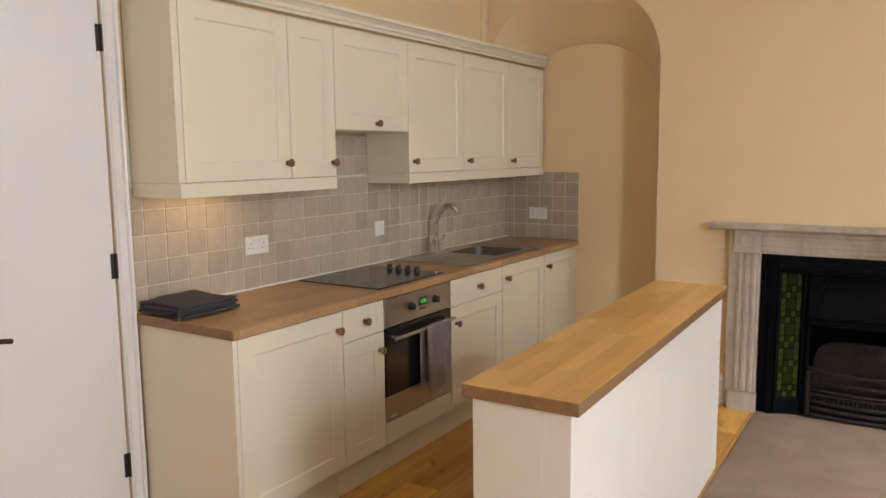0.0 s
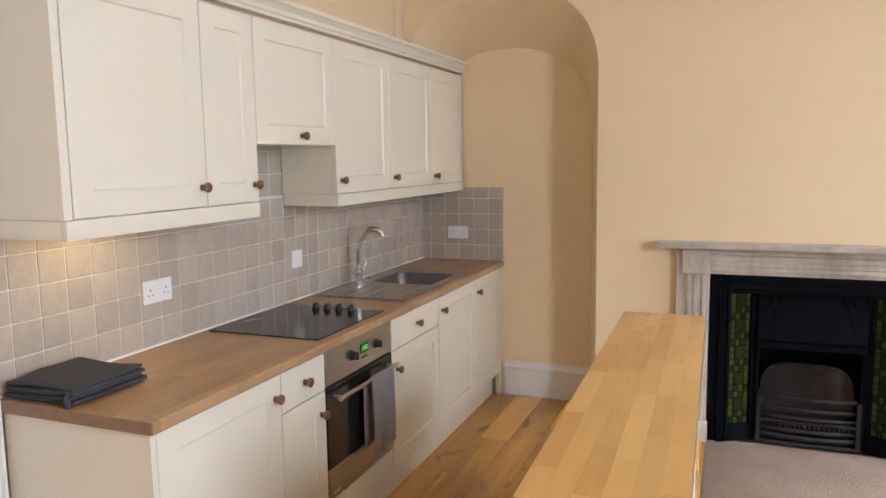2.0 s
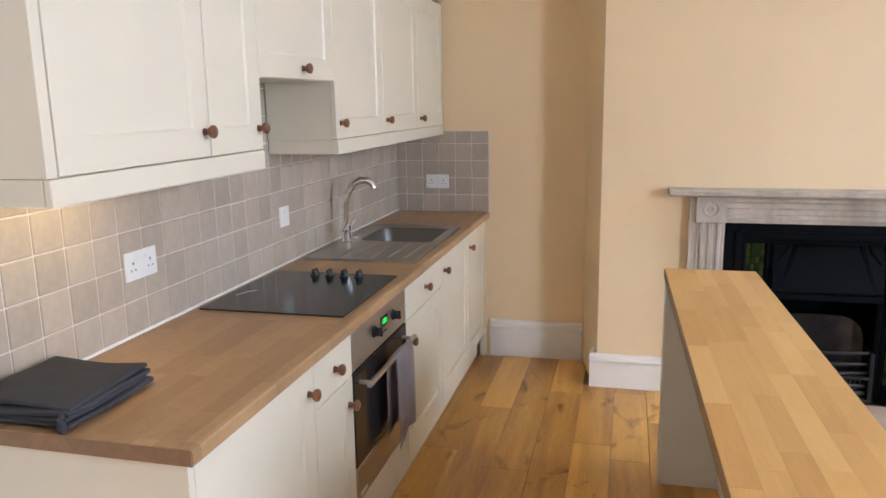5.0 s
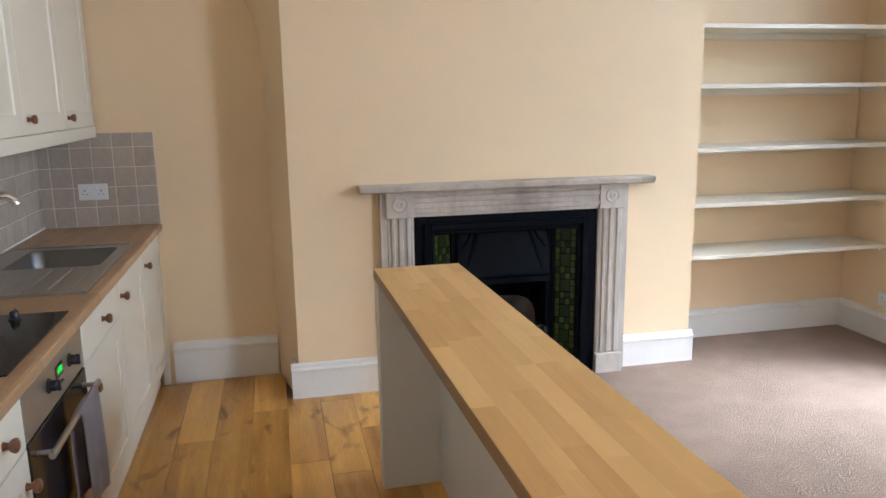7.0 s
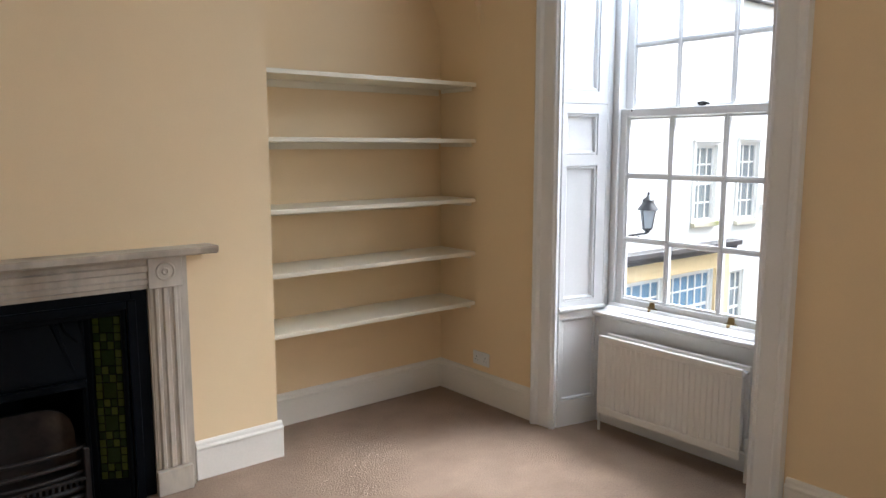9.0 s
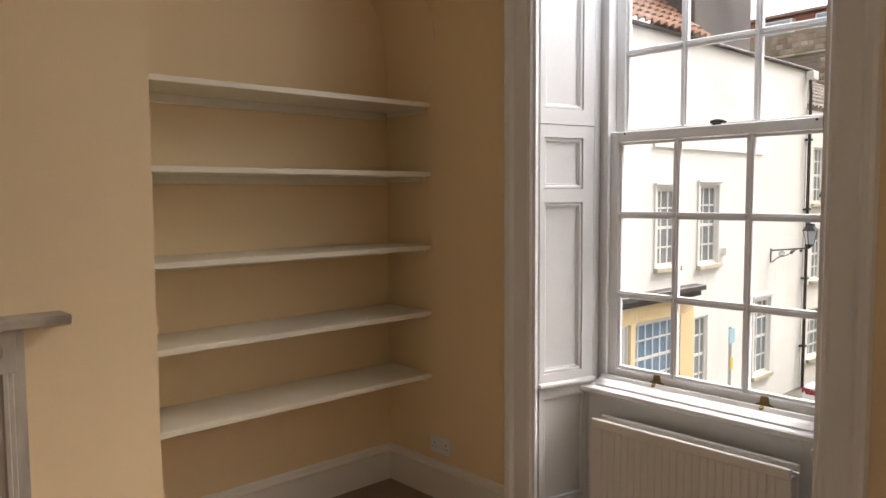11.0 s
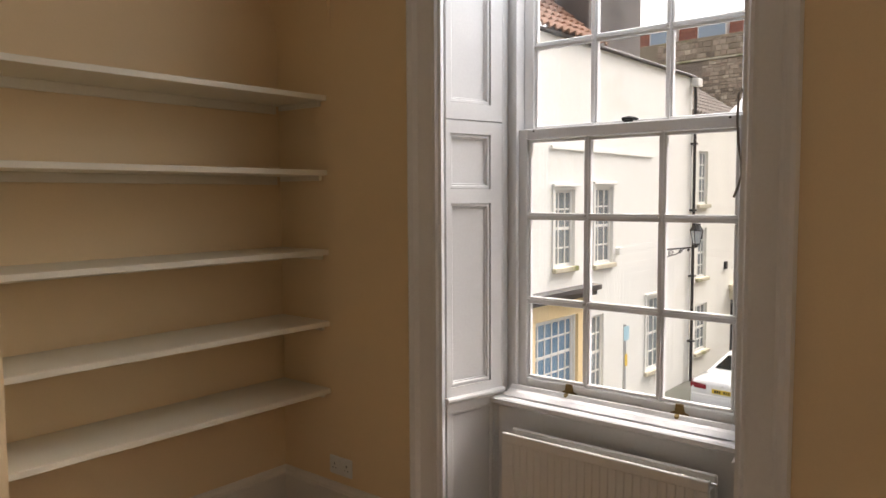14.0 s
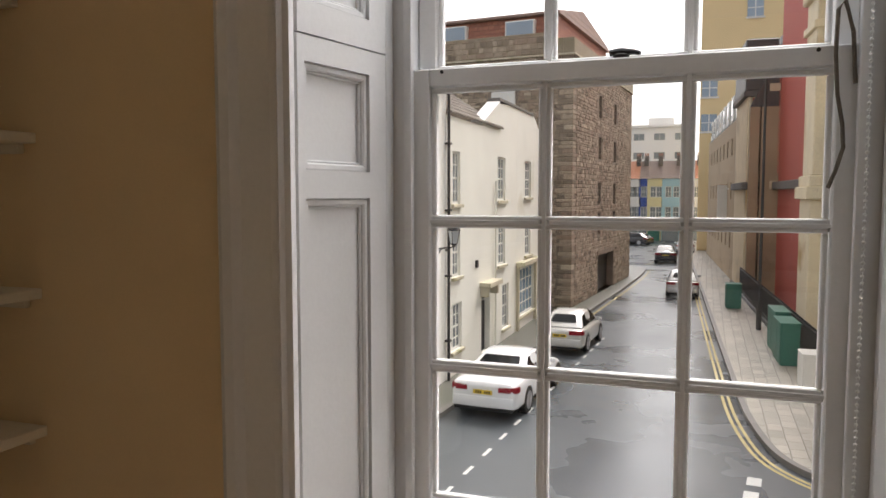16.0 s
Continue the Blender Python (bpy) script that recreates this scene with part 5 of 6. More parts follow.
def strip(name, left, right, mat, label, category, z0, z1):
    """A raised sheet between two polylines of (x, y)."""
    bm = bmesh.new()
    up = [[bm.verts.new((x, y, z1)) for x, y in q] for q in (left, right)]
    lo = [[bm.verts.new((x, y, z0)) for x, y in q] for q in (left, right)]
    n = len(left)
    for k in range(n - 1):
        bm.faces.new((up[0][k], up[0][k + 1], up[1][k + 1], up[1][k]))
        bm.faces.new((lo[0][k], up[0][k], up[0][k + 1], lo[0][k + 1]))
        bm.faces.new((lo[1][k], lo[1][k + 1], up[1][k + 1], up[1][k]))
    for k in (0, n - 1):
        bm.faces.new((lo[0][k], lo[1][k], up[1][k], up[0][k]))
    return setting(name, bm, mat, label, category)


def smooth_line(pts, per=6):
    out = []
    for i in range(len(pts) - 1):
        p0, p1, p2, p3 = pts[max(i - 1, 0)], pts[i], pts[i + 1], pts[min(i + 2, len(pts) - 1)]
        for k in range(per):
            t = k / per
            out.append(tuple(0.5 * (2 * b + (c - a) * t + (2 * a - 5 * b + 4 * c - d) * t * t + (3 * b - a - 3 * c + d) * t ** 3) for a, b, c, d in zip(p0, p1, p2, p3)))
    return out + [tuple(pts[-1])]


def offset(line, d):
    out = []
    for i, (x, y) in enumerate(line):
        a, b = line[max(i - 1, 0)], line[min(i + 1, len(line) - 1)]
        l = math.hypot(b[0] - a[0], b[1] - a[1])
        out.append((x - (b[1] - a[1]) / l * d, y + (b[0] - a[0]) / l * d))
    return out


right_kerb = smooth_line([(15.2, -30.0), (15.3, -8.0), (15.8, -1.5), (17.4, 1.4), (20.5, 2.45), (28.4, 2.95), (47.4, 3.85), (75.0, 5.2), (99.0, 6.2)], 8)
left_kerb = smooth_line([(9.5, 40.0), (9.7, 16.0), (10.6, 11.6), (13.0, 10.5), (18.6, 10.1), (30.0, 9.5), (56.0, 8.0), (62.0, 9.0), (64.0, 14.0), (64.0, 40.0)], 8)
strip("pavement_right", offset(right_kerb, -0.16), offset(right_kerb, -9.0), "paving", "worn wet paving slabs beside the street", "pavement", ROAD, PAVE)
strip("kerb_right", right_kerb, offset(right_kerb, -0.159), "kerb", "grey kerb stones at the pavement edge", "kerb", ROAD, PAVE + 0.004)
strip("pavement_left", offset(left_kerb, 0.16), offset(left_kerb, 2.4), "footway", "narrow worn pavement in front of the cream houses", "pavement", ROAD, PAVE)
strip("kerb_left", left_kerb, offset(left_kerb, 0.159), "kerb", "grey kerb stones along the house fronts", "kerb", ROAD, PAVE + 0.004)
for a in (0.18, 0.34):
    strip("yellow_line", offset(right_kerb, a), offset(right_kerb, a + 0.08), "yellow", "worn double yellow line along the kerb", "road marking", ROAD - 0.01, ROAD + 0.004)
strip("yellow_line", offset(left_kerb, -0.2)[36:52], offset(left_kerb, -0.29)[36:52], "yellow", "worn yellow line by the stone warehouse", "road marking", ROAD - 0.01, ROAD + 0.004)


def dash(x, y, ang, ln, w):
    t = tagged(part("road_dash", boxes((-ln / 2, ln / 2, -w / 2, w / 2, -0.004, 0.004)), "whiteline", None, "worn white dashed road marking on the asphalt"), category="road marking", group="white road dashes")
    t.matrix_basis = pose(x, y, ROAD + 0.002, 0, 0, ang)


for k in range(16):
    x = 13.25 + 1.2 * k
    dash(x, 8.34 - 0.05 * (x - 14.4), -3.0, 0.5, 0.085)
for k in range(6):
    dash(17.0 - 0.8 * k, 2.6 + 0.1 * k, -6, 0.45, 0.28)


class Facade:
    """Builds on a wall plane: u along the wall, v out of it towards the street, w up."""

    def __init__(self, origin, angle, flip=1):
        a = radians(angle)
        d = Vector((math.cos(a), math.sin(a), 0))
        out = Vector((d.y, -d.x, 0)) * flip
        self.m = Matrix(((d.x, out.x, 0, origin[0]), (d.y, out.y, 0, origin[1]), (0, 0, 1, 0), (0, 0, 0, 1)))

    def add(self, parent, name, bm, mat, label="", smooth=False):
        bmesh.ops.transform(bm, matrix=self.m, verts=bm.verts)
        ob = part(name, bm, mat, parent, label, smooth)
        ob.matrix_parent_inverse = parent.matrix_basis.inverted()
        return ob

    def wall(self, parent, u0, u1, w0, w1, holes, mat, depth=0.35, name="wall", top=None):
        bm = bmesh.new()
        panel_wall(bm, u0, u1, w0, w1, holes, lambda a, b, c, d: box(bm, a, b, -depth, 0, c, d))
        if top:
            extrude(bm, top, "y", -depth, 0)
        return self.add(parent, name, bm, mat)

    def window(self, parent, u0, u1, w0, w1, nu=3, nw=4, sill=True, glass="outglass", deep=0.07, frame="outpaint", hood=False):
        bm = boxes((u0, u0 + 0.07, -deep - 0.05, -deep, w0, w1), (u1 - 0.07, u1, -deep - 0.05, -deep, w0, w1), (u0 + 0.07, u1 - 0.07, -deep - 0.05, -deep, w0, w0 + 0.08), (u0 + 0.07, u1 - 0.07, -deep - 0.05, -deep, w1 - 0.07, w1))
        for k in range(1, nu):
            u = u0 + (u1 - u0) * k / nu
            box(bm, u - 0.02, u + 0.02, -deep - 0.04, -deep - 0.01, w0 + 0.08, w1 - 0.07)
        for k in range(1, nw):
            w = w0 + (w1 - w0) * k / nw
            g = 0.035 if k * 2 == nw else 0.02
            box(bm, u0 + 0.07, u1 - 0.07, -deep - 0.045, -deep - 0.012, w - g, w + g)
        t = self.add(parent, "window", bm, frame)
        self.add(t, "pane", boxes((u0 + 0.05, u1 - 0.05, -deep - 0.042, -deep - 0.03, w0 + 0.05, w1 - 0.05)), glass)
        if sill:
            self.add(t, "sill", boxes((u0 - 0.1, u1 + 0.1, -deep, 0.1, w0 - 0.11, w0 - 0.001), bevel=0.01), "sill", "moss-stained stone sill")
        if hood:
            self.add(t, "hood", boxes((u0 - 0.12, u1 + 0.12, 0.001, 0.07, w1 + 0.06, w1 + 0.13), bevel=0.01), "render", "plain moulded window head")
            self.add(t, "surround", boxes((u0 - 0.1, u0, 0.001, 0.03, w0, w1 + 0.05), (u1, u1 + 0.1, 0.001, 0.03, w0, w1 + 0.05), (u0, u1, 0.001, 0.03, w1, w1 + 0.05)), "outpaint")
        return t


def house(name, label, at):
    return thing(name, label, "building", at=at)


def pantiles(bm, x0, x1, eave, ridge, pitch=0.27, course=0.36):
    """A pantile slope: rolls along x, overlapping courses from the eave (y, z) to the ridge."""
    dy, dz = ridge[0] - eave[0], ridge[1] - eave[1]
    ln = math.hypot(dy, dz)
    py, pz = dy / ln, dz / ln
    n = int((x1 - x0) / pitch) * 6
    rows = max(2, int(ln / course))
    for r in range(rows):
        bands = []
        for f, lift in ((0.0, 0.0), (0.0, 0.05), (1.08, 0.005)):
            d = (r + f) * ln / rows
            line = []
            for k in range(n + 1):
                roll = 0.04 * math.sin(2 * math.pi * k / 6) + lift
                line.append(bm.verts.new((x0 + (x1 - x0) * k / n, eave[0] + py * d - pz * roll, eave[1] + pz * d + py * roll)))
            bands.append(line)
        for a, b in zip(bands, bands[1:]):
            for k in range(n):
                bm.faces.new((a[k], a[k + 1], b[k + 1], b[k]))
    box(bm, x0, x1, eave[0] + 0.3, ridge[0], eave[1] - 0.12, eave[1] - 0.02)


# cream corner house with a shop front
fa = Facade((0, 11.1), 0)
ha = house("corner_house", "cream rendered corner house with sash windows and a shop front", (16.5, 11.1, PAVE))
wa = [(14.28, 15.14, -0.12, 1.63), (16.14, 17.05, -0.18, 1.70), (13.42, 15.2, -2.9, -1.28), (15.88, 16.66, -3.3, -1.42), (19.14, 20.1, -3.38, -1.33), (11.2, 13.2, -2.9, -1.28)]
fa.wall(ha, 10.9, 22.2, PAVE - 0.1, 5.0, wa, "render")
for k, h in enumerate(wa):
    shop = k in (2, 5)
    fa.window(ha, *h, nu=6 if shop else 3, nw=4, sill=not shop, glass="blueglass" if shop else "outglass", hood=k in (0, 1, 4), deep=0.06)
fa.add(ha, "string_course", boxes((14.1, 19.4, 0.001, 0.05, 2.52, 2.60)), "render")
bm = boxes((11.0, 15.95, 0.0, 0.32, -0.72, -0.60), (11.0, 15.9, 0.0, 0.22, -0.85, -0.72), bevel=0.01)
fa.add(ha, "shop_cornice", bm, "slate", "grey lead-covered shop cornice")
fa.add(ha, "shop_fascia", boxes((11.0, 15.85, 0.001, 0.06, -1.24, -0.85), (15.24, 15.84, 0.001, 0.08, PAVE, -1.24), (13.22, 13.40, 0.001, 0.08, PAVE, -1.24), bevel=0.005), "ochre", "tan painted shop fascia and pilaster")
bm = bmesh.new()
pantiles(bm, 10.8, 16.4, (10.95, 5.07), (15.2, 8.6))
rb = part("roof", bm, "pantile", ha, "weathered red-brown clay pantile roof", True)
rb.matrix_parent_inverse = ha.matrix_basis.inverted()
fa.add(ha, "gutter", boxes((10.8, 22.3, 0.0, 0.11, 4.97, 5.05), bevel=0.02), "slate")
bm = boxes((16.3, 19.2, -1.5, -0.3, 4.9, 9.8), (16.2, 19.3, -1.6, -0.25, 9.8, 10.1), bevel=0.02)
fa.add(ha, "chimney_stack", bm, "darkrender", "broad soot-stained rendered chimney stack")
bm = bmesh.new()
tube(bm, [(22.1, 0.1, 4.95), (22.15, 0.1, 4.6), (22.2, 0.1, 4.4), (22.2, 0.1, PAVE)], 0.045, 8)
for z in (3.0, 1.0, -1.0, -3.0):
    box(bm, 22.11, 22.29, 0.0, 0.17, z, z + 0.06)
fa.add(ha, "downpipe", bm, "iron_out", "black cast-iron downpipe")
fa.add(ha, "hopper_head", boxes((22.0, 22.35, 0.03, 0.25, 4.72, 4.96), bevel=0.02), "outpaint", "white painted hopper head")
fa.add(ha, "end_wall", boxes((10.9, 11.2, -6.0, -0.36, PAVE, 5.0)), "render")
fa.add(ha, "vent_box", boxes((17.25, 17.40, 0.0, 0.12, 0.0, 0.18), bevel=0.01), "outpaint")


def lantern(name, wall_pt, tip):
    t = thing(name, "black iron wall lantern on a scrolled bracket on the cream house", "street lantern", "wall lanterns", at=wall_pt)
    a, b = Vector(wall_pt), Vector(tip)
    d = b - a
    bm = bmesh.new()
    tube(bm, [a, b], 0.022, 6)
    tube(bm, [a + Vector((0, 0, -0.34)), a + Vector((0, 0, 0.06))], 0.025, 6)
    curl = [a + d * (0.05 + 0.75 * k / 20) + Vector((0, 0, -0.30 * (1 - k / 20) ** 1.5 - 0.02 + 0.03 * math.sin(9 * k / 20))) for k in range(21)]
    tube(bm, curl, 0.014, 5)
    for c, r in ((0.28, 0.085), (0.55, 0.06), (0.78, 0.04)):
        p = a + d * c + Vector((0, 0, -r - 0.03))
        tube(bm, [p + d.normalized() * (r * (1 - k / 26) * math.cos(k * 0.55)) + Vector((0, 0, r * (1 - k / 26) * math.sin(k * 0.55))) for k in range(22)], 0.010, 5)
    sub(t, "bracket", bm, "iron_out", "scrolled wrought-iron bracket", True)
    m = Matrix.Translation(b)
    bm = bmesh.new()
    lathe(bm, [(0.10, 0.10), (0.17, 0.46), (0.172, 0.465)], 4, m)
    sub(t, "glass", bm, "lantern", "pale frosted lantern glass")
    bm = bmesh.new()
    lathe(bm, [(0.04, 0.0), (0.05, 0.04), (0.11, 0.09), (0.11, 0.105)], 8, m)
    lathe(bm, [(0.21, 0.465), (0.20, 0.49), (0.12, 0.60), (0.11, 0.64), (0.13, 0.66), (0.05, 0.72), (0.02, 0.76), (0.03, 0.80), (0.005, 0.83)], 8, m)
    for k in range(4):
        q = math.pi / 2 * k
        tube(bm, [b + Vector((0.105 * math.cos(q), 0.105 * math.sin(q), 0.10)), b + Vector((0.175 * math.cos(q), 0.175 * math.sin(q), 0.465))], 0.012, 5)
    sub(t, "frame", bm, "iron_out", "", True)


lantern("wall_lantern", (20.05, 11.1, -0.05), (20.75, 10.35, 0.02))
lantern("wall_lantern", (11.15, 11.1, -0.25), (11.75, 10.52, -0.12))

sp = thing("sign_post", "grey steel parking sign post on the pavement", "sign post", at=(17.0, 10.7, PAVE))
bm = bmesh.new()
tube(bm, [(17.0, 10.7, PAVE), (17.0, 10.7, -1.72)], 0.038, 8)
sub(sp, "pole", bm, "carsilver", "", True)
sub(sp, "sign_plate", boxes((16.86, 17.14, 10.645, 10.66, -2.1, -1.75), bevel=0.004), "paleblue", "small pale blue sign plate")
sub(sp, "notice", boxes((16.94, 17.06, 10.645, 10.66, -2.75, -2.45), bevel=0.003), "plate", "small yellow notice")

# weathered cream house with a gable
hb = house("gabled_house", "weathered cream rendered house with a gable and mossy sills", (28, 11.1, PAVE))
fb = Facade((0, 11.08), 0)
wb = [(22.75, 23.55, 1.2, 2.85), (28.0, 29.15, 1.28, 2.92), (32.4, 33.6, 1.38, 2.95), (22.75, 23.55, -1.1, 0.45), (28.1, 29.2, -1.2, 0.42), (32.5, 33.6, -1.15, 0.45), (22.7, 23.7, -3.45, -1.95), (25.95, 27.05, PAVE + 0.02, -1.85), (28.75, 29.75, -3.75, -2.0), (31.2, 34.3, -3.7, -1.65)]
fb.wall(hb, 22.21, 36.0, PAVE - 0.1, 3.9, wb, "renderb", top=[(25.9, 3.9), (26.0, 4.02), (28.1, 4.9), (30.0, 5.05), (33.9, 5.15), (35.3, 4.4), (36.0, 3.9)])
for k, h in enumerate(wb):
    if k == 7:
        dd = fb.add(hb, "front_door", boxes((25.97, 27.03, -0.26, -0.2, PAVE + 0.03, -2.35), bevel=0.01), "iron_out", "black painted front door")
        fb.add(dd, "fanlight", boxes((25.97, 27.03, -0.25, -0.2, -2.3, -1.86)), "outglass")
        fb.add(hb, "door_hood", boxes((25.7, 27.3, 0.001, 0.42, -1.75, -1.58), (25.8, 25.95, 0.001, 0.3, -2.1, -1.75), (27.05, 27.2, 0.001, 0.3, -2.1, -1.75), bevel=0.015), "sill", "mossy stone door hood")
    else:
        fb.window(hb, *h, nu=5 if k == 9 else 3, nw=4, glass="blueglass" if k == 9 else "outglass")
fb.add(hb, "shop_hood", boxes((30.9, 34.6, 0.001, 0.3, -1.5, -1.32), (31.0, 31.18, 0.001, 0.12, PAVE, -1.5), (34.32, 34.5, 0.001, 0.12, PAVE, -1.5), bevel=0.015), "sill", "mossy shop window hood")
bm = boxes((-0.06, 0.06, -0.45, 0.06, 0.0, 2.36), bevel=0.01)
bmesh.ops.transform(bm, matrix=pose(25.95, 0, 3.98, 0, 66, 0), verts=bm.verts)
fb.add(hb, "gable_coping", bm, "outpaint", "white painted gable coping")
fb.add(hb, "parapet_coping", boxes((28.1, 33.9, -0.4, 0.05, 5.02, 5.12)), "kerb")
bm = bmesh.new()
pantiles(bm, 22.25, 28.5, (11.0, 3.97), (14.5, 6.3))
rb = part("roof", bm, "greytile", hb, "mossy grey-brown pantile roof slope", True)
rb.matrix_parent_inverse = hb.matrix_basis.inverted()
fb.add(hb, "end_wall", boxes((35.7, 36.0, -6.0, -0.36, PAVE, 3.9)), "renderb")
bm = bmesh.new()
tube(bm, [(27.6, 0.06, 2.0), (27.6, 0.06, PAVE)], 0.04, 6)
fb.add(hb, "waste_pipe", bm, "renderb")
fb.add(hb, "air_vent", boxes((25.2, 25.4, 0.0, 0.06, -1.0, -0.75)), "iron_out")

# stone warehouse
SA = math.degrees(math.atan2(8.728 - 10.018, 54.508 - 38.459))
hs = house("stone_warehouse", "tall rubble stone warehouse with a red-tiled attic storey", (46, 12, PAVE))
fs = Facade((38.2, 10.04), SA)
ws = []
for u in (6.3, 10.6):
    for w0 in (5.9, 3.55, 0.95, -0.8):
        ws.append((u - 0.35, u + 0.35, w0, w0 + 1.25))
ws.append((6.2, 10.6, PAVE, -2.0))
fs.wall(hs, 0.0, 16.3, PAVE - 0.1, 8.5, ws, "stone", 0.6)
for h in ws[:-1]:
    fs.window(hs, *h, nu=2, nw=2, sill=False, deep=0.25, frame="slate")
# flat black sheet fills the whole recessed entrance
fs.add(hs, "cart_door", boxes((6.22, 10.58, -0.5, -0.4, PAVE, -2.02)), "iron_out", "black sheet across the recessed cart entrance")
fs.add(hs, "lintel", boxes((5.9, 10.9, 0.001, 0.06, -2.0, -1.75)), "quoin")
front = fs.add(hs, "front_wall", boxes((0.0, 0.6, -12, -0.61, PAVE, 8.5)), "stone")


def stone_shape():
    """One rough stone, 1 x 1 x 1, standing proud of the wall towards +y."""
    r = random.uniform
    back = [(x, -0.4, z) for x, z in ((-0.5, -0.5), (0.5, -0.5), (0.5, 0.5), (-0.5, 0.5))]
    mid = [(x * r(0.86, 0.99), 0.45, z * r(0.84, 0.99)) for x, _, z in back]
    face = [(x * 0.82, r(0.75, 1.0), z * 0.74) for x, _, z in mid]
    vs = back + mid + face
    fs_ = [(8, 9, 10, 11)]
    for a in (0, 4):
        fs_ += [(a + k, a + (k + 1) % 4, a + 4 + (k + 1) % 4, a + 4 + k) for k in range(4)]
    return vs, fs_


def courses(a0, a1, w0, w1, holes=(), low=0.10, high=0.24):
    """Places for uneven courses of stone: middle along, middle up, length, height."""
    w = w0
    while w < w1 - 0.1:
        h = min(random.uniform(low, high), w1 - w)
        a = a0
        while a < a1 - 0.15:
            ln = min(random.uniform(0.18, 0.55), a1 - a)
            if not any(a < q[1] + 0.02 and a + ln > q[0] - 0.02 and w < q[3] + 0.02 and w + h > q[2] - 0.02 for q in holes):
                yield a + ln / 2, w + h / 2 + random.uniform(-0.012, 0.012), ln - 0.012, h - 0.008
            a += ln
        w += h


random.seed(33)
shapes = [stone_shape() for k in range(8)]
stone_meshes = []
for vs, fcs in shapes:
    me = bpy.data.meshes.new("stone")
    me.from_pydata(vs, [], fcs)
    me.materials.append(MAT["rubble"])
    stone_meshes.append(me)
to_front = fs.m @ Matrix(((0, -1, 0, 0), (1, 0, 0, 0), (0, 0, 1, 0), (0, 0, 0, 1)))
rest_v, rest_f, singles = [], [], 0
loft_hole = [(-4.4, -2.9, 5.1, 6.9)]
places = [(to_front, p, 0.0) for p in courses(-7.0, -0.75, 0.0, 8.4, loft_hole)] + [(to_front, p, 0.06) for p in courses(-9.5, -1.4, 8.55, 9.5, (), 0.2, 0.36)]
places += [(fs.m, p, 0.0) for p in courses(0.75, 16.2, PAVE, 8.4, ws)] + [(to_front, p, 0.0) for p in courses(-4.0, -0.75, PAVE, 0.0)]
for m, (a, w, ln, h), out in places:
    q = m @ Matrix.Translation((a, out, w)) @ Matrix.Diagonal((ln, random.uniform(0.02, 0.06), h, 1))
    if singles < 300 and m is to_front:
        ob = new("stone", random.choice(stone_meshes))
        ob.parent, ob.matrix_basis = front, q
        singles += 1
    else:
        vs, fcs = random.choice(shapes)
        b = len(rest_v)
        rest_v += [q @ Vector(v) for v in vs]
        rest_f += [tuple(b + k for k in f) for f in fcs]
me = bpy.data.meshes.new("rubble_facing")
me.from_pydata(rest_v, [], rest_f)
me.materials.append(MAT["rubble"])
facing = new("rubble_facing", me)
facing.parent, facing.matrix_parent_inverse = hs, hs.matrix_basis.inverted()
tagged(facing, kind="stuff")
fs.add(hs, "parapet", boxes((-0.06, 16.3, -0.5, 0.06, 8.5, 9.28), (-0.06, 0.6, -1.4, -0.5, 8.5, 9.28), (-0.06, 0.6, -12, -1.4, 8.5, 9.62), bevel=0.02), "mossy", "weathered stone parapet")
fs.add(hs, "string_course", boxes((-0.12, 16.3, -0.5, 0.12, 8.42, 8.52), (-0.12, 0.6, -12, -0.5, 8.42, 8.52), bevel=0.02), "sill")
random.seed(21)
w = PAVE
k = 0
while w < 8.1:
    k += 1
    h = random.uniform(0.16, 0.28)
    ln = (0.7 if k % 2 else 0.4) + random.uniform(-0.1, 0.15)
    fs.add(hs, "quoin", boxes((-0.03, ln, -ln * 1.1, 0.03, w + 0.012, w + h - 0.012), bevel=0.025), "rubble")
    w += h
bm = bmesh.new()
extrude(bm, [(1.0, 9.2), (1.3, 10.8), (13.0, 10.9), (15.2, 9.2)], "y", -11.8, -1.2)
fs.add(hs, "attic", bm, "redtile", "red tile-hung attic storey")
bm = bmesh.new()
extrude(bm, [(0.95, 10.78), (0.95, 10.9), (6.0, 11.9), (13.4, 11.0), (13.4, 10.88)], "y", -12.2, -1.0)
fs.add(hs, "attic_roof", bm, "roofpink", "low pinkish clay tile roof")
for v in (-3.1, -6.9, -9.7):
    bm = boxes((0.85, 1.6, v - 0.8, v + 0.8, 9.72, 10.55), bevel=0.02)
    dm = fs.add(hs, "dormer", bm, "outpaint", "white framed attic dormer window")
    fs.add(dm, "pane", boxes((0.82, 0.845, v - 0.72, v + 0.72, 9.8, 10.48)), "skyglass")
bm = boxes((-0.10, -0.001, -4.3, -3.0, 5.2, 6.8), bevel=0.02)
fs.add(hs, "loft_window", bm, "outpaint", "pale loft window in the stone wall")

# right-hand side of the street
RA = math.degrees(math.atan2(1.53 - 0.252, 47.174 - 27.856))
fr_ = Facade((27.856, 0.252), RA, -1)
OFF = 0.02
front_line = fr_
# three houses behind railings, scaled 1.3 about the end viewpoint to fit its view
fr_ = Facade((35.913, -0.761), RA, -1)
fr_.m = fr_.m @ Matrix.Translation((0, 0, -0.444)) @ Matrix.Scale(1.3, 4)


def block(parent, u0, u1, w0, w1, holes, mat, v=OFF, name="wall"):
    bm = bmesh.new()
    panel_wall(bm, u0, u1, w0, w1, holes, lambda a, b, c, d: box(bm, a, b, v - 0.5, v, c, d))
    box(bm, u0, u1, v - 9, v - 0.6, w0, w1)
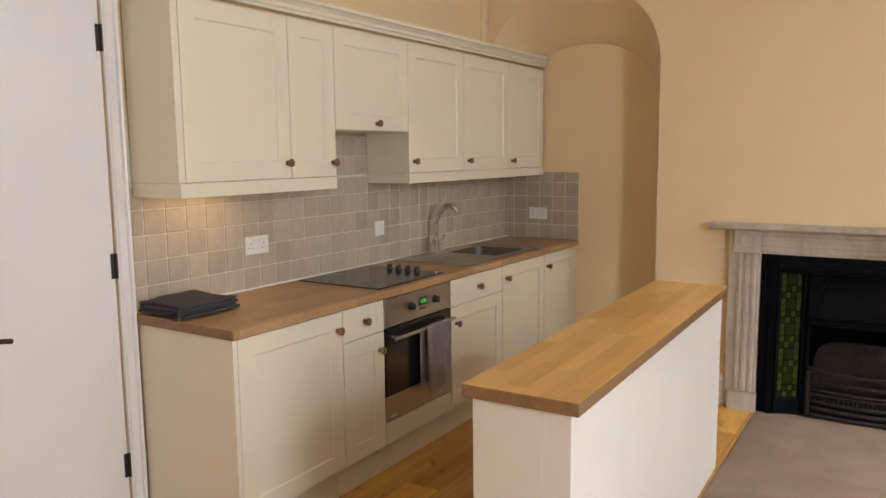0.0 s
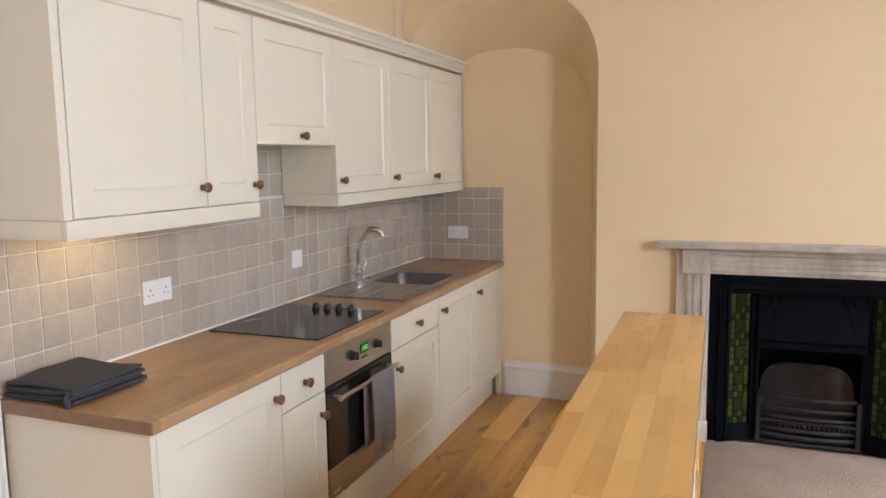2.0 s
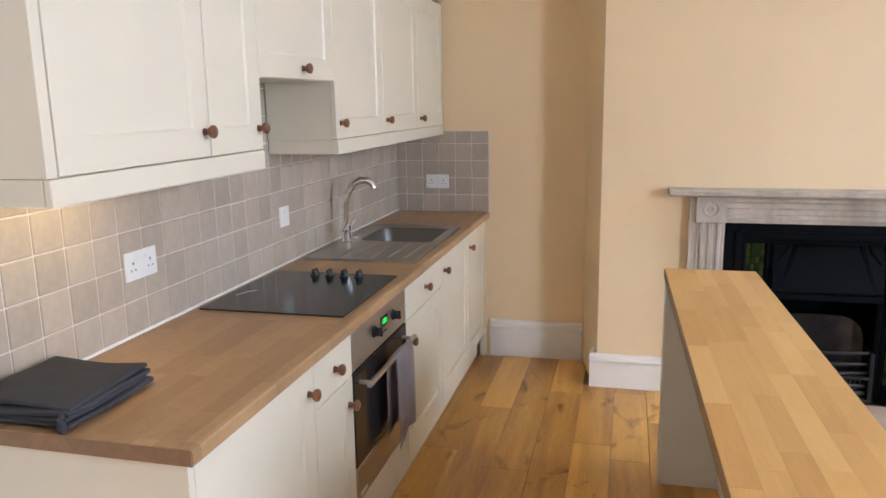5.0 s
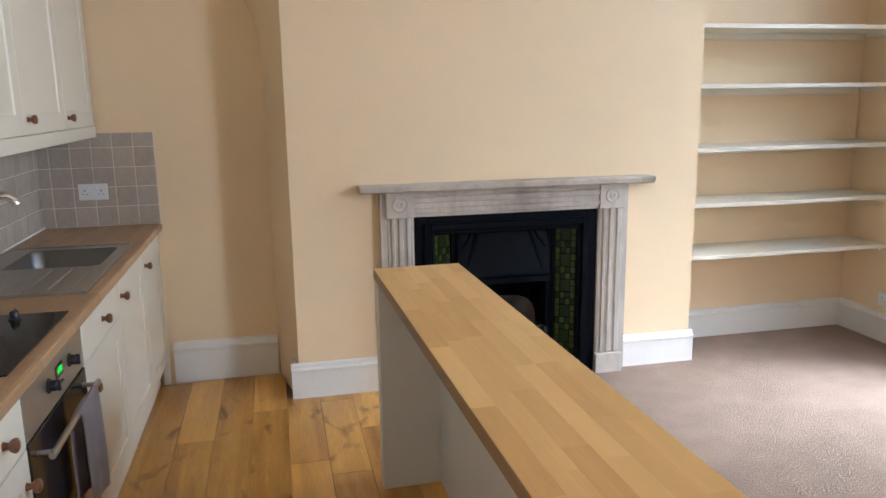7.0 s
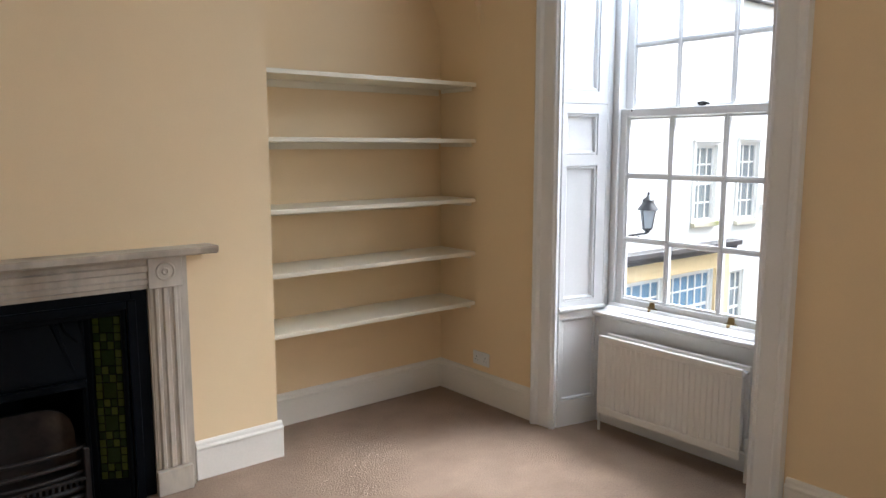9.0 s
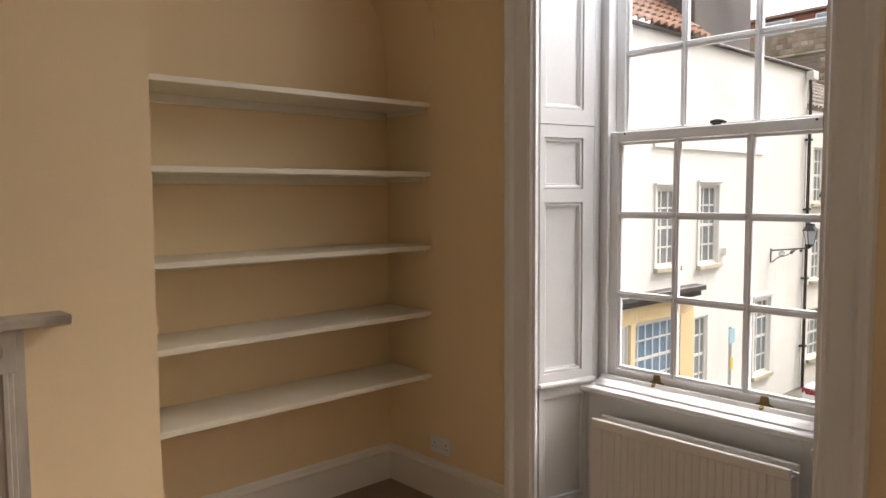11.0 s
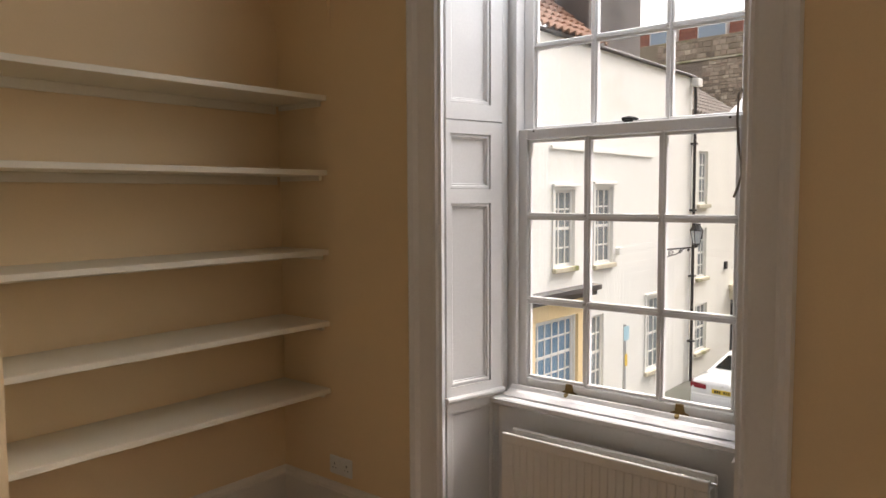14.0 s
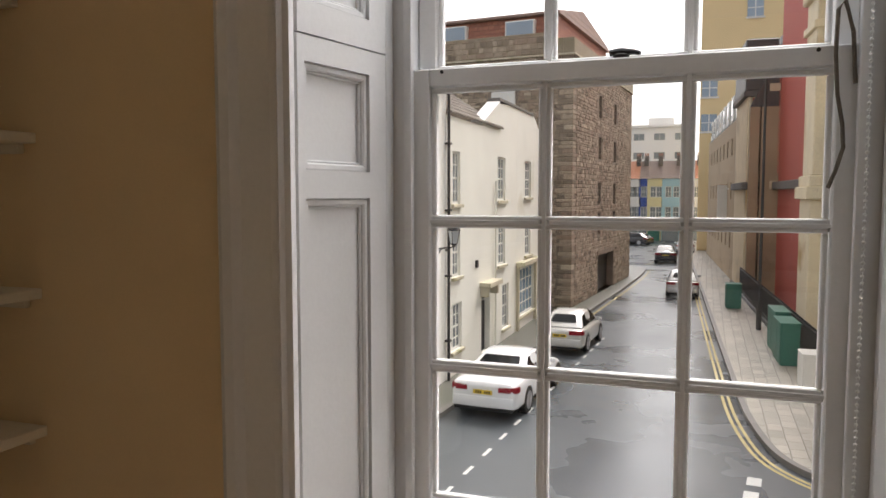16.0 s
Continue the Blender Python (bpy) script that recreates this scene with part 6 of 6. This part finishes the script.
    return fr_.add(parent, name, bm, mat)


def rwin(parent, h, v=OFF, nu=2, nw=4, frame="outpaint", glass="outglass", trim=True):
    u0, u1, w0, w1 = h
    bm = boxes((u0, u0 + 0.1, v - 0.2, v - 0.12, w0, w1), (u1 - 0.1, u1, v - 0.2, v - 0.12, w0, w1), (u0 + 0.1, u1 - 0.1, v - 0.2, v - 0.12, w0, w0 + 0.1), (u0 + 0.1, u1 - 0.1, v - 0.2, v - 0.12, w1 - 0.1, w1), (u0 + 0.1, u1 - 0.1, v - 0.19, v - 0.12, (w0 + w1) / 2 - 0.04, (w0 + w1) / 2 + 0.04))
    for k in range(1, nu):
        u = u0 + (u1 - u0) * k / nu
        box(bm, u - 0.03, u + 0.03, v - 0.19, v - 0.13, w0 + 0.1, w1 - 0.1)
    t = fr_.add(parent, "window", bm, frame)
    fr_.add(t, "pane", boxes((u0 + 0.05, u1 - 0.05, v - 0.185, v - 0.165, w0 + 0.05, w1 - 0.05)), glass)
    if trim:
        fr_.add(t, "surround", boxes((u0 - 0.2, u0, v + 0.001, v + 0.08, w0 - 0.1, w1 + 0.2), (u1, u1 + 0.2, v + 0.001, v + 0.08, w0 - 0.1, w1 + 0.2), (u0, u1, v + 0.001, v + 0.08, w1, w1 + 0.2), (u0 - 0.25, u1 + 0.25, v + 0.001, v + 0.14, w0 - 0.22, w0 - 0.1)), "sandy")


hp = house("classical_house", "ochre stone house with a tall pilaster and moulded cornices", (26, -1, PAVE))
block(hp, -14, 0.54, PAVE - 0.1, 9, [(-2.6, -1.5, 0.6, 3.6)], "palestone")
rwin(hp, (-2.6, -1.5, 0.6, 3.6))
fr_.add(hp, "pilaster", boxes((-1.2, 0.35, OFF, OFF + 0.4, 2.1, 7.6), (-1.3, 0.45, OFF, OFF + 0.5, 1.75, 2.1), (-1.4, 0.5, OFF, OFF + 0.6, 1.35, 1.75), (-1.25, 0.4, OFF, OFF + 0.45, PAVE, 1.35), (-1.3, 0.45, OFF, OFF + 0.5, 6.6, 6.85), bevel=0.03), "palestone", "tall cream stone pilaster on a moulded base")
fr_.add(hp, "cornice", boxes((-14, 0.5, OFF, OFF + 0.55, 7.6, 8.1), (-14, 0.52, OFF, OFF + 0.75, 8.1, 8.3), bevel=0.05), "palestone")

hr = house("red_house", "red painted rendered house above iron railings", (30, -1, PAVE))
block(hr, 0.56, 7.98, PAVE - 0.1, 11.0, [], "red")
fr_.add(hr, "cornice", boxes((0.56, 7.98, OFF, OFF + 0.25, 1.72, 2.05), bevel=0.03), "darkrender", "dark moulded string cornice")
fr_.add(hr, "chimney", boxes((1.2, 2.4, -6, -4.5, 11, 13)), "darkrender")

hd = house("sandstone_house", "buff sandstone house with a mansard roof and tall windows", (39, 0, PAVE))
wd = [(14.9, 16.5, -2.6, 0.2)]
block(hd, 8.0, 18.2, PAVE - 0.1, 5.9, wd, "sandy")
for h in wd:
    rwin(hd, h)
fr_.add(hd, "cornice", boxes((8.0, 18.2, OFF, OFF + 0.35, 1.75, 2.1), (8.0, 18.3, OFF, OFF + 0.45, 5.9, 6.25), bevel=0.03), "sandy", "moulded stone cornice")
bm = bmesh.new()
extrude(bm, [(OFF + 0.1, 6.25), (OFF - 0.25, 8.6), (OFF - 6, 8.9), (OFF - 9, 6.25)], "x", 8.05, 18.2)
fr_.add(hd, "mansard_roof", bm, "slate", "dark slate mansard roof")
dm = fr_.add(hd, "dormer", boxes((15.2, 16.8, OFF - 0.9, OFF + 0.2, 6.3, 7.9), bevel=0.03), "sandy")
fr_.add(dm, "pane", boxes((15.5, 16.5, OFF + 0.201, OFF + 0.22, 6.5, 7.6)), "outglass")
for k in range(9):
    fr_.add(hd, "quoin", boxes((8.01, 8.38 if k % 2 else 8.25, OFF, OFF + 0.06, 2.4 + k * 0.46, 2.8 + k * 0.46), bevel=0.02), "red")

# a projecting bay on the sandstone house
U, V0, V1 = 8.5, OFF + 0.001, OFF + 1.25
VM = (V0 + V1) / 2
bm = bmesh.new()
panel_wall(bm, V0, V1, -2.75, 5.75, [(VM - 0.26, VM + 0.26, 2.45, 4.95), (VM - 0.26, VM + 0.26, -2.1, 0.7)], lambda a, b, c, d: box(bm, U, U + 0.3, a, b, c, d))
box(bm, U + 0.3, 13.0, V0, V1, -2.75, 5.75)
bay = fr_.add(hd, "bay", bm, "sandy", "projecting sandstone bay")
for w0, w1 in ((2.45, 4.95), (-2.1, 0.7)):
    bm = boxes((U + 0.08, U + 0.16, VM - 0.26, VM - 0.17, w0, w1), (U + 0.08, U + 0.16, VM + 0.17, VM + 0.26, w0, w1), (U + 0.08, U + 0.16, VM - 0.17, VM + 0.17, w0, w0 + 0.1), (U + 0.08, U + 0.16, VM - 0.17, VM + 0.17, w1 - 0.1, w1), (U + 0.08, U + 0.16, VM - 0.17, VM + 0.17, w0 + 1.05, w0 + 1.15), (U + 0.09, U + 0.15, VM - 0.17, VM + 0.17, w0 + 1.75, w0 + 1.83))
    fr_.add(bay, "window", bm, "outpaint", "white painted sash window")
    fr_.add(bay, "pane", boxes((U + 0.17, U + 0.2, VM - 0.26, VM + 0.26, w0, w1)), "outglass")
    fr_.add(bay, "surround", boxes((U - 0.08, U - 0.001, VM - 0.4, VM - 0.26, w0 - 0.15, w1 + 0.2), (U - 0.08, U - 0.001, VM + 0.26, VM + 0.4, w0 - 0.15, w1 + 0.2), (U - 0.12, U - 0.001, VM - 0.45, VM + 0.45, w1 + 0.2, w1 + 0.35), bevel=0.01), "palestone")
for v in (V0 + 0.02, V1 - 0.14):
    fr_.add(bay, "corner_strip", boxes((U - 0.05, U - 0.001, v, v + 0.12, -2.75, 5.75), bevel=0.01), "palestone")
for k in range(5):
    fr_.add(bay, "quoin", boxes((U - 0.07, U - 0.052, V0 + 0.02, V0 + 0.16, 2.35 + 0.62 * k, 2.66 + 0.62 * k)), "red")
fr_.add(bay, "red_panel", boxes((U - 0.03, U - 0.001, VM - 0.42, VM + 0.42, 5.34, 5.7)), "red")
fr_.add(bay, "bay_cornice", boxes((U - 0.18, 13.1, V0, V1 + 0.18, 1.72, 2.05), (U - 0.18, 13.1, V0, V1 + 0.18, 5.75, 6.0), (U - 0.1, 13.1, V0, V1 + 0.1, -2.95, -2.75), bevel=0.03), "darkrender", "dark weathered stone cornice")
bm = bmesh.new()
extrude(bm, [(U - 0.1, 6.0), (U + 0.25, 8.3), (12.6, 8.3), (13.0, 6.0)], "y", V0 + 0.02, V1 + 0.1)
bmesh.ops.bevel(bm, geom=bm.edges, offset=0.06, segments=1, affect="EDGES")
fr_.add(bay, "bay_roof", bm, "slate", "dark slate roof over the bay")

fr_ = front_line
hl = house("long_stone_terrace", "long brown stone terrace with white dormers along its roof", (60, 2, PAVE))
wl = [(21.5 + 3.1 * k, 22.4 + 3.1 * k, w0, w0 + 1.15) for k in range(9) for w0 in (4.2, 1.2, -2.2)]
block(hl, 18.4, 50.5, PAVE - 0.1, 6.4, wl, "brownstone")
for h in wl:
    rwin(hl, h, frame="slate", trim=False)
bm = bmesh.new()
extrude(bm, [(OFF, 6.4), (OFF - 0.9, 8.3), (OFF - 7, 8.4), (OFF - 9, 6.4)], "x", 18.4, 50.5)
fr_.add(hl, "mansard_roof", bm, "slate")
for k in range(9):
    u = 21.2 + 3.1 * k
    dm = fr_.add(hl, "dormer", boxes((u, u + 1.5, OFF - 1.2, OFF + 0.05, 6.5, 8.2), bevel=0.03), "outpaint", "white boarded dormer")
    fr_.add(dm, "pane", boxes((u + 0.25, u + 1.25, OFF + 0.051, OFF + 0.07, 6.9, 7.9)), "outglass")
fr_.add(hl, "hanging_banner", boxes((29.6, 29.68, OFF + 0.12, OFF + 0.75, -0.1, 2.2), (29.62, 29.66, OFF, OFF + 0.12, 1.9, 1.96)), "outpaint", "white hanging banner sign")
hy = house("tall_ochre_block", "tall ochre rendered block rising behind the terrace", (86, -1, PAVE))
bm = boxes((82, 98, -14, 4.6, PAVE - 0.1, 27.0), bevel=0.05)
yb = part("wall", bm, "ochre", hy)
yb.matrix_parent_inverse = hy.matrix_basis.inverted()
for y, rows in ((3.7, (11.5, 8.0)), (-0.4, (19.2,))):
    for z in rows:
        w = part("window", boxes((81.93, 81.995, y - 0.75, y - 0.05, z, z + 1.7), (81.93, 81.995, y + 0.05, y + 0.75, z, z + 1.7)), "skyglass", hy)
        w.matrix_parent_inverse = hy.matrix_basis.inverted()
        f = part("frame", boxes((81.9, 81.94, y - 0.9, y + 0.9, z - 0.2, z - 0.02), (81.9, 81.94, y - 0.06, y + 0.06, z, z + 1.7), (81.9, 81.94, y - 0.75, y + 0.75, z + 0.8, z + 0.9)), "outpaint", w)

# railings, street cabinets, lamp post
rail = thing("iron_railings", "black iron spear railings in front of the houses", "railings", at=(36, 0.8, PAVE))
fr_.add(rail, "top_rail", boxes((-2.5, 19.5, 0.2, 0.24, -2.8, -2.75), (-2.5, 19.5, 0.2, 0.24, -3.9, -3.86)), "iron_out")
fr_.add(rail, "plinth", boxes((-2.5, 19.5, 0.12, 0.32, PAVE - 0.02, -4.02), bevel=0.02), "iron_out")
for k in range(147):
    u = -2.45 + 0.15 * k
    bm = boxes((u - 0.014, u + 0.014, 0.206, 0.234, -4.02, -2.66))
    fr_.add(rail, "upright", bm, "iron_out")


def street_cabinet(u, v, wu, wv, high, mat, label, doors=2):
    p = fr_.m @ Vector((u, v, PAVE))
    t = thing("street_cabinet", label, "utility cabinet", at=p)
    fr_.add(t, "body", boxes((u - wu / 2, u + wu / 2, v - wv / 2, v + wv / 2, PAVE, PAVE + high), bevel=0.02), mat)
    fr_.add(t, "lid", boxes((u - wu / 2 - 0.03, u + wu / 2 + 0.03, v - wv / 2 - 0.03, v + wv / 2 + 0.03, PAVE + high, PAVE + high + 0.05), bevel=0.015), mat)
    for k in range(doors):
        a = u - wu / 2 + wu * k / doors
        fr_.add(t, "door", boxes((a + 0.03, a + wu / doors - 0.03, v + wv / 2, v + wv / 2 + 0.015, PAVE + 0.1, PAVE + high - 0.06), bevel=0.005), mat)


street_cabinet(0.85, 0.66, 1.6, 0.6, 1.4, "cabinet_green", "dark green steel street cabinet beside the railings")
street_cabinet(2.75, 0.62, 1.7, 0.5, 1.5, "cabinet_green", "dark green steel street cabinet beside the railings")
street_cabinet(-2.9, 0.62, 0.8, 0.5, 1.05, "outpaint", "small white utility cabinet on the pavement", 1)
street_cabinet(13.4, 1.15, 0.8, 0.7, 1.2, "cabinet_green", "dark green bin on the pavement", 1)
lp = thing("street_lamp", "dark steel street lamp column by the railings", "street lamp", at=fr_.m @ Vector((7.0, 0.75, PAVE)))
bm = bmesh.new()
lathe(bm, [(0.11, PAVE), (0.11, PAVE + 1.2), (0.07, PAVE + 1.3), (0.05, 6.6)], 10, pose(7.0, 0.75, 0))
tube(bm, [(7.0, 0.75, 6.55), (7.0, 1.1, 6.8), (7.0, 1.8, 6.85)], 0.04, 6)
fr_.add(lp, "column", bm, "iron_out", "", True)
fr_.add(lp, "lamp_head", boxes((6.85, 7.15, 1.7, 2.4, 6.78, 6.9), bevel=0.03), "iron_out")

# the pastel terrace across the end of the street, and the white flats behind
far = [(13.6, 11.98, "whitehouse"), (11.98, 10.98, "blue"), (10.98, 9.2, "yellowhouse"), (9.2, 6.9, "paleblue"), (16.5, 13.6, "yellowhouse"), (6.9, 4.4, "whitehouse")]
for a, b, mt in far:
    t = house("terraced_house", {"whitehouse": "white", "blue": "royal blue", "yellowhouse": "pale yellow", "paleblue": "pale blue"}[mt] + " rendered terraced house with a clay roof far off", (101, (a + b) / 2, ROAD))
    t["group"] = "pastel terraced houses"
    fx = Facade((100, a), -90)
    w = a - b
    holes = [(w * 0.2, w * 0.2 + 0.75, z, z + 1.4) for z in (1.2, -1.4)] + ([(w * 0.62, w * 0.62 + 0.75, z, z + 1.4) for z in (1.2, -1.4)] if w > 1.6 else [])
    fx.wall(t, 0, w, ROAD, 3.6, holes, mt, 0.3)
    for h in holes:
        fx.window(t, *h, nu=2, nw=2, sill=False)
    fx.add(t, "shopfront", boxes((0.15, w - 0.15, 0.001, 0.1, ROAD, -2.0)), "cabinet_green" if mt == "yellowhouse" else "outglass")
    bm = bmesh.new()
    extrude(bm, [(0.2, 3.6), (-3.5, 6.0), (-7, 3.6)], "x", 0.01, w - 0.01)
    fx.add(t, "roof", bm, "orange" if mt in ("whitehouse",) else "roof")
    ch = fx.add(t, "chimney", boxes((w - 0.6, w - 0.05, -3.8, -2.4, 4.6, 6.6)), "darkrender", "soot-stained brick chimney stack")
    for k in range(3):
        fx.add(ch, "chimney_pot", boxes((w - 0.6 + 0.2 * k, w - 0.48 + 0.2 * k, -3.2, -3.0, 6.6, 7.0)), "orange")
wf = house("white_flats", "white modern flats behind the pastel terrace", (126, 11, ROAD))
ff = Facade((125, 16), -90)
hw = [(0.8 + 3.2 * k, 2.6 + 3.2 * k, z, z + 1.2) for k in range(3) for z in (10.2, 7.2)]
ff.wall(wf, 0, 9.5, ROAD, 12.3, hw, "whitehouse", 0.4)
for h in hw:
    ff.window(wf, *h, nu=2, nw=1, sill=False)
ff.add(wf, "flat_roof", boxes((-0.3, 9.8, -10, 0.4, 12.3, 12.7), (3, 7, -8, -2, 12.7, 14)), "whitehouse")
hill = part("hillside", boxes((240, 241, -60, 120, -6, 10)), "darkrender")
hill.name = "backdrop"
tagged(hill, "low grey distant rise behind the roofs", "backdrop", kind="structure")


# ---- parked cars ----
def car(name, at, ang, mat, label, length, width, height, hatch=False):
    t = thing(name, label, "car", at=(at[0], at[1], ROAD))
    m = pose(at[0], at[1], ROAD, 0, 0, ang)
    L, W, H = length, width / 2, height

    def put(pname, bm, mt, lab="", smooth=True, parent=None):
        bmesh.ops.transform(bm, matrix=m, verts=bm.verts)
        ob = part(pname, bm, mt, parent or t, lab, smooth)
        ob.matrix_parent_inverse = t.matrix_basis.inverted() if parent is None else Matrix()
        return ob

    def loft(secs):
        bm = bmesh.new()
        rows = []
        for x, prof in secs:
            ring = [(y, z) for y, z in prof] + [(-y, z) for y, z in reversed(prof)]
            rows.append([bm.verts.new((x, y, z)) for y, z in ring])
        for a, b in zip(rows, rows[1:]):
            n = len(a)
            for k in range(n):
                bm.faces.new((a[k], a[(k + 1) % n], b[(k + 1) % n], b[k]))
        bm.faces.new(rows[0][::-1])
        bm.faces.new(rows[-1])
        return bm

    def body(x, top, inset=0.0, low=0.2):
        w = W - inset
        return (x, [(w * 0.93, low), (w * 0.99, low + 0.12), (w, low + 0.32), (w * 0.985, top - 0.16), (w * 0.94, top - 0.06), (w * 0.84, top)])

    deck = 0.98 if not hatch else 0.95
    put("body", loft([body(-0.10, deck - 0.12, 0.12, 0.30), body(-0.096, deck - 0.11, 0.11, 0.30), body(-0.03, deck - 0.01, 0.03, 0.24), body(0.16, deck + 0.02, 0.0), body(0.7, deck + 0.01, 0.0), body(L * 0.42, 0.95, 0.0), body(L * 0.72, 0.93, 0.0), body(L * 0.9, 0.82, 0.03), body(L - 0.12, 0.70, 0.1, 0.24), body(L, 0.6, 0.2, 0.3)]), mat).modifiers.new("round", "SUBSURF").render_levels = 2

    def cabin(x, top, wb, wt, base):
        return (x, [(wb, base), (wb - (wb - wt) * 0.55, base + (top - base) * 0.55), (wt, top - 0.04), (wt - 0.1, top)])

    base = 0.90
    xa, xb = (0.2, 0.86) if hatch else (0.72, 1.68)
    wb, wt, za, zb = W - 0.09, W - 0.28, base + 0.06, H - 0.05
    xf, xg = L * 0.55, L * 0.75
    shell = loft([cabin(xa, za, wb - 0.02, wb - 0.04, base), cabin(xb, zb, wb, wt, base), cabin(L * 0.42, H, wb, wt, base), cabin(xf, H - 0.05, wb, wt, base), cabin(xg, base + 0.03, wb, wb - 0.05, base)])
    bmesh.ops.bevel(shell, geom=shell.edges, offset=0.045, segments=3, affect="EDGES")
    put("cabin", shell, mat, "painted roof and pillars")

    def slope(xs, zs, xe, ze, f0, f1, w0, w1, side):
        dx, dz = xe - xs, ze - zs
        l = math.hypot(dx, dz)
        ox, oz = -dz / l * 0.02 * side, dx / l * 0.02 * side
        bm = bmesh.new()
        a, b = (xs + dx * f0 + ox, zs + dz * f0 + oz), (xs + dx * f1 + ox, zs + dz * f1 + oz)
        bm.faces.new([bm.verts.new(q) for q in ((a[0], -w0, a[1]), (a[0], w0, a[1]), (b[0], w1, b[1]), (b[0], -w1, b[1]))])
        bmesh.ops.solidify(bm, geom=bm.faces, thickness=0.012)
        return bm

    put("rear_window", slope(xa, za, xb, zb, 0.34 if hatch else 0.26, 0.86, W - (0.36 if hatch else 0.29), W - (0.46 if hatch else 0.42), 1), "carglass", "tinted rear window", False)
    put("windscreen", slope(xg, base + 0.03, xf, H - 0.05, 0.1, 0.94, W - 0.17, W - 0.34, -1), "carglass", "tinted windscreen", False)
    for s in (-1, 1):
        zlo, zhi = base + 0.08, H - 0.13

        def side_y(z):
            return s * (wb - (wb - wt) * (z - base) / (H - 0.09 - base) + 0.012)
        for lo0, lo1, hi0, hi1 in ((xa + 0.5 * (xb - xa) * 0.9 + 0.1, L * 0.405, xb - 0.02, L * 0.405), (L * 0.42, xg - 0.28, L * 0.42, xf + 0.05)):
            bm = bmesh.new()
            bm.faces.new([bm.verts.new(q) for q in ((lo0, side_y(zlo), zlo), (lo1, side_y(zlo), zlo), (hi1, side_y(zhi), zhi), (hi0, side_y(zhi), zhi))])
            bmesh.ops.solidify(bm, geom=bm.faces, thickness=0.012)
            put("side_window", bm, "carglass", "tinted side window", False)
        bm = boxes((L * 0.60, L * 0.60 + 0.16, s * W - 0.02 if s > 0 else -W - 0.18, s * W + 0.18 if s > 0 else -W + 0.02, 0.94, 1.08), bevel=0.03, seg=2)
        put("door_mirror", bm, mat)
        for x in (0.82 if hatch else 0.98, L - 0.85):
            bm = bmesh.new()
            q = pose(x, s * (W - 0.1), 0.33, 90, 0, 0)
            lathe(bm, [(0.24, -0.11), (0.32, -0.11), (0.335, -0.08), (0.335, 0.08), (0.32, 0.11), (0.24, 0.11)], 26, q)
            ty = put("wheel", bm, "tyre", "black tyre")
            bm = bmesh.new()
            lathe(bm, [(0.25, -0.115), (0.24, -0.10), (0.24, 0.10), (0.25, 0.115)], 24, q)
            for k in range(5):
                a = 2 * math.pi * k / 5
                for sg in (-1, 1):
                    tube(bm, [(x, s * (W - 0.1) + sg * 0.112, 0.33), (x + 0.235 * math.cos(a), s * (W - 0.1) + sg * 0.112, 0.33 + 0.235 * math.sin(a))], 0.022, 5)
            put("rim", bm, "rim", "spoked alloy rim", True, ty)
            # flat black disc puts the wheel well's shade on the body side
            bm = bmesh.new()
            lathe(bm, [(0.37, -0.004), (0.37, 0.006)], 26, pose(x, s * (W + 0.0), 0.345, 90, 0, 0))
            put("wheel_arch", bm, "tyre", "black disc standing in for the shaded wheel well")
        bm = bmesh.new()
        extrude(bm, [(-0.112, s * (W - 0.52)), (-0.108, s * (W - 0.20)), (-0.065, s * (W - 0.075)), (0.0, s * (W - 0.015)), (0.22, s * (W + 0.008)), (0.22, s * (W - 0.1)), (0.02, s * (W - 0.5))], "z", *((0.74, 0.90) if hatch else (0.715, 0.875)))
        bmesh.ops.bevel(bm, geom=bm.edges, offset=0.02, segments=2, affect="EDGES")
        put("tail_light", bm, "taillight", "red tail light")
    put("bumper", boxes((-0.13, 0.14, -W + 0.08, W - 0.08, 0.31, 0.60), bevel=0.04, seg=2), mat)
    put("lower_valance", boxes((-0.115, 0.2, -W + 0.12, W - 0.12, 0.22, 0.305), bevel=0.03, seg=2), "tyre", "black lower valance")
    pl = put("number_plate", boxes((-0.13, -0.111, -0.26, 0.26, 0.66, 0.77), (-0.111, 0.0, -0.26, 0.26, 0.67, 0.76)), "plate", "yellow rear number plate", False)
    put("plate_marks", boxes(*[(-0.134, -0.1305, -0.21 + 0.06 * k, -0.17 + 0.06 * k, 0.68, 0.75) for k in range(7) if k != 3]), "tyre", "unreadable dark characters", False, pl)
    bm = bmesh.new()
    lathe(bm, [(0.04, 0), (0.04, 0.012)], 16, pose(-0.085, 0, 0.84, 0, -90, 0))
    put("badge", bm, "rim", "round badge")
    return t


car("saloon_car", (19.35, 9.03), -3.6, "carwhite", "white saloon car parked at the kerb", 4.9, 1.86, 1.46)
car("hatchback_car", (27.75, 8.6), -3.6, "carpearl", "pale pearl-grey hatchback car parked at the kerb", 4.0, 1.7, 1.48, True)
car("hatchback_car", (44.9, 4.85), 2.5, "carsilver", "silver hatchback car parked on the far kerb", 4.3, 1.78, 1.48, True)
car("saloon_car", (66.8, 6.9), 2.5, "cardark", "black saloon car in the street far off", 4.6, 1.8, 1.45)
for k, (x, y, c) in enumerate(((90, 9.9, "cardark"), (91.5, 11.6, "carsilver"), (93, 13.2, "cardark"), (78, 5.6, "carwhite"))):
    car("hatchback_car", (x, y), 60 if k < 3 else 2, c, {"cardark": "dark", "carsilver": "silver", "carwhite": "white"}[c] + " hatchback car parked far off", 4.1, 1.75, 1.47, True)
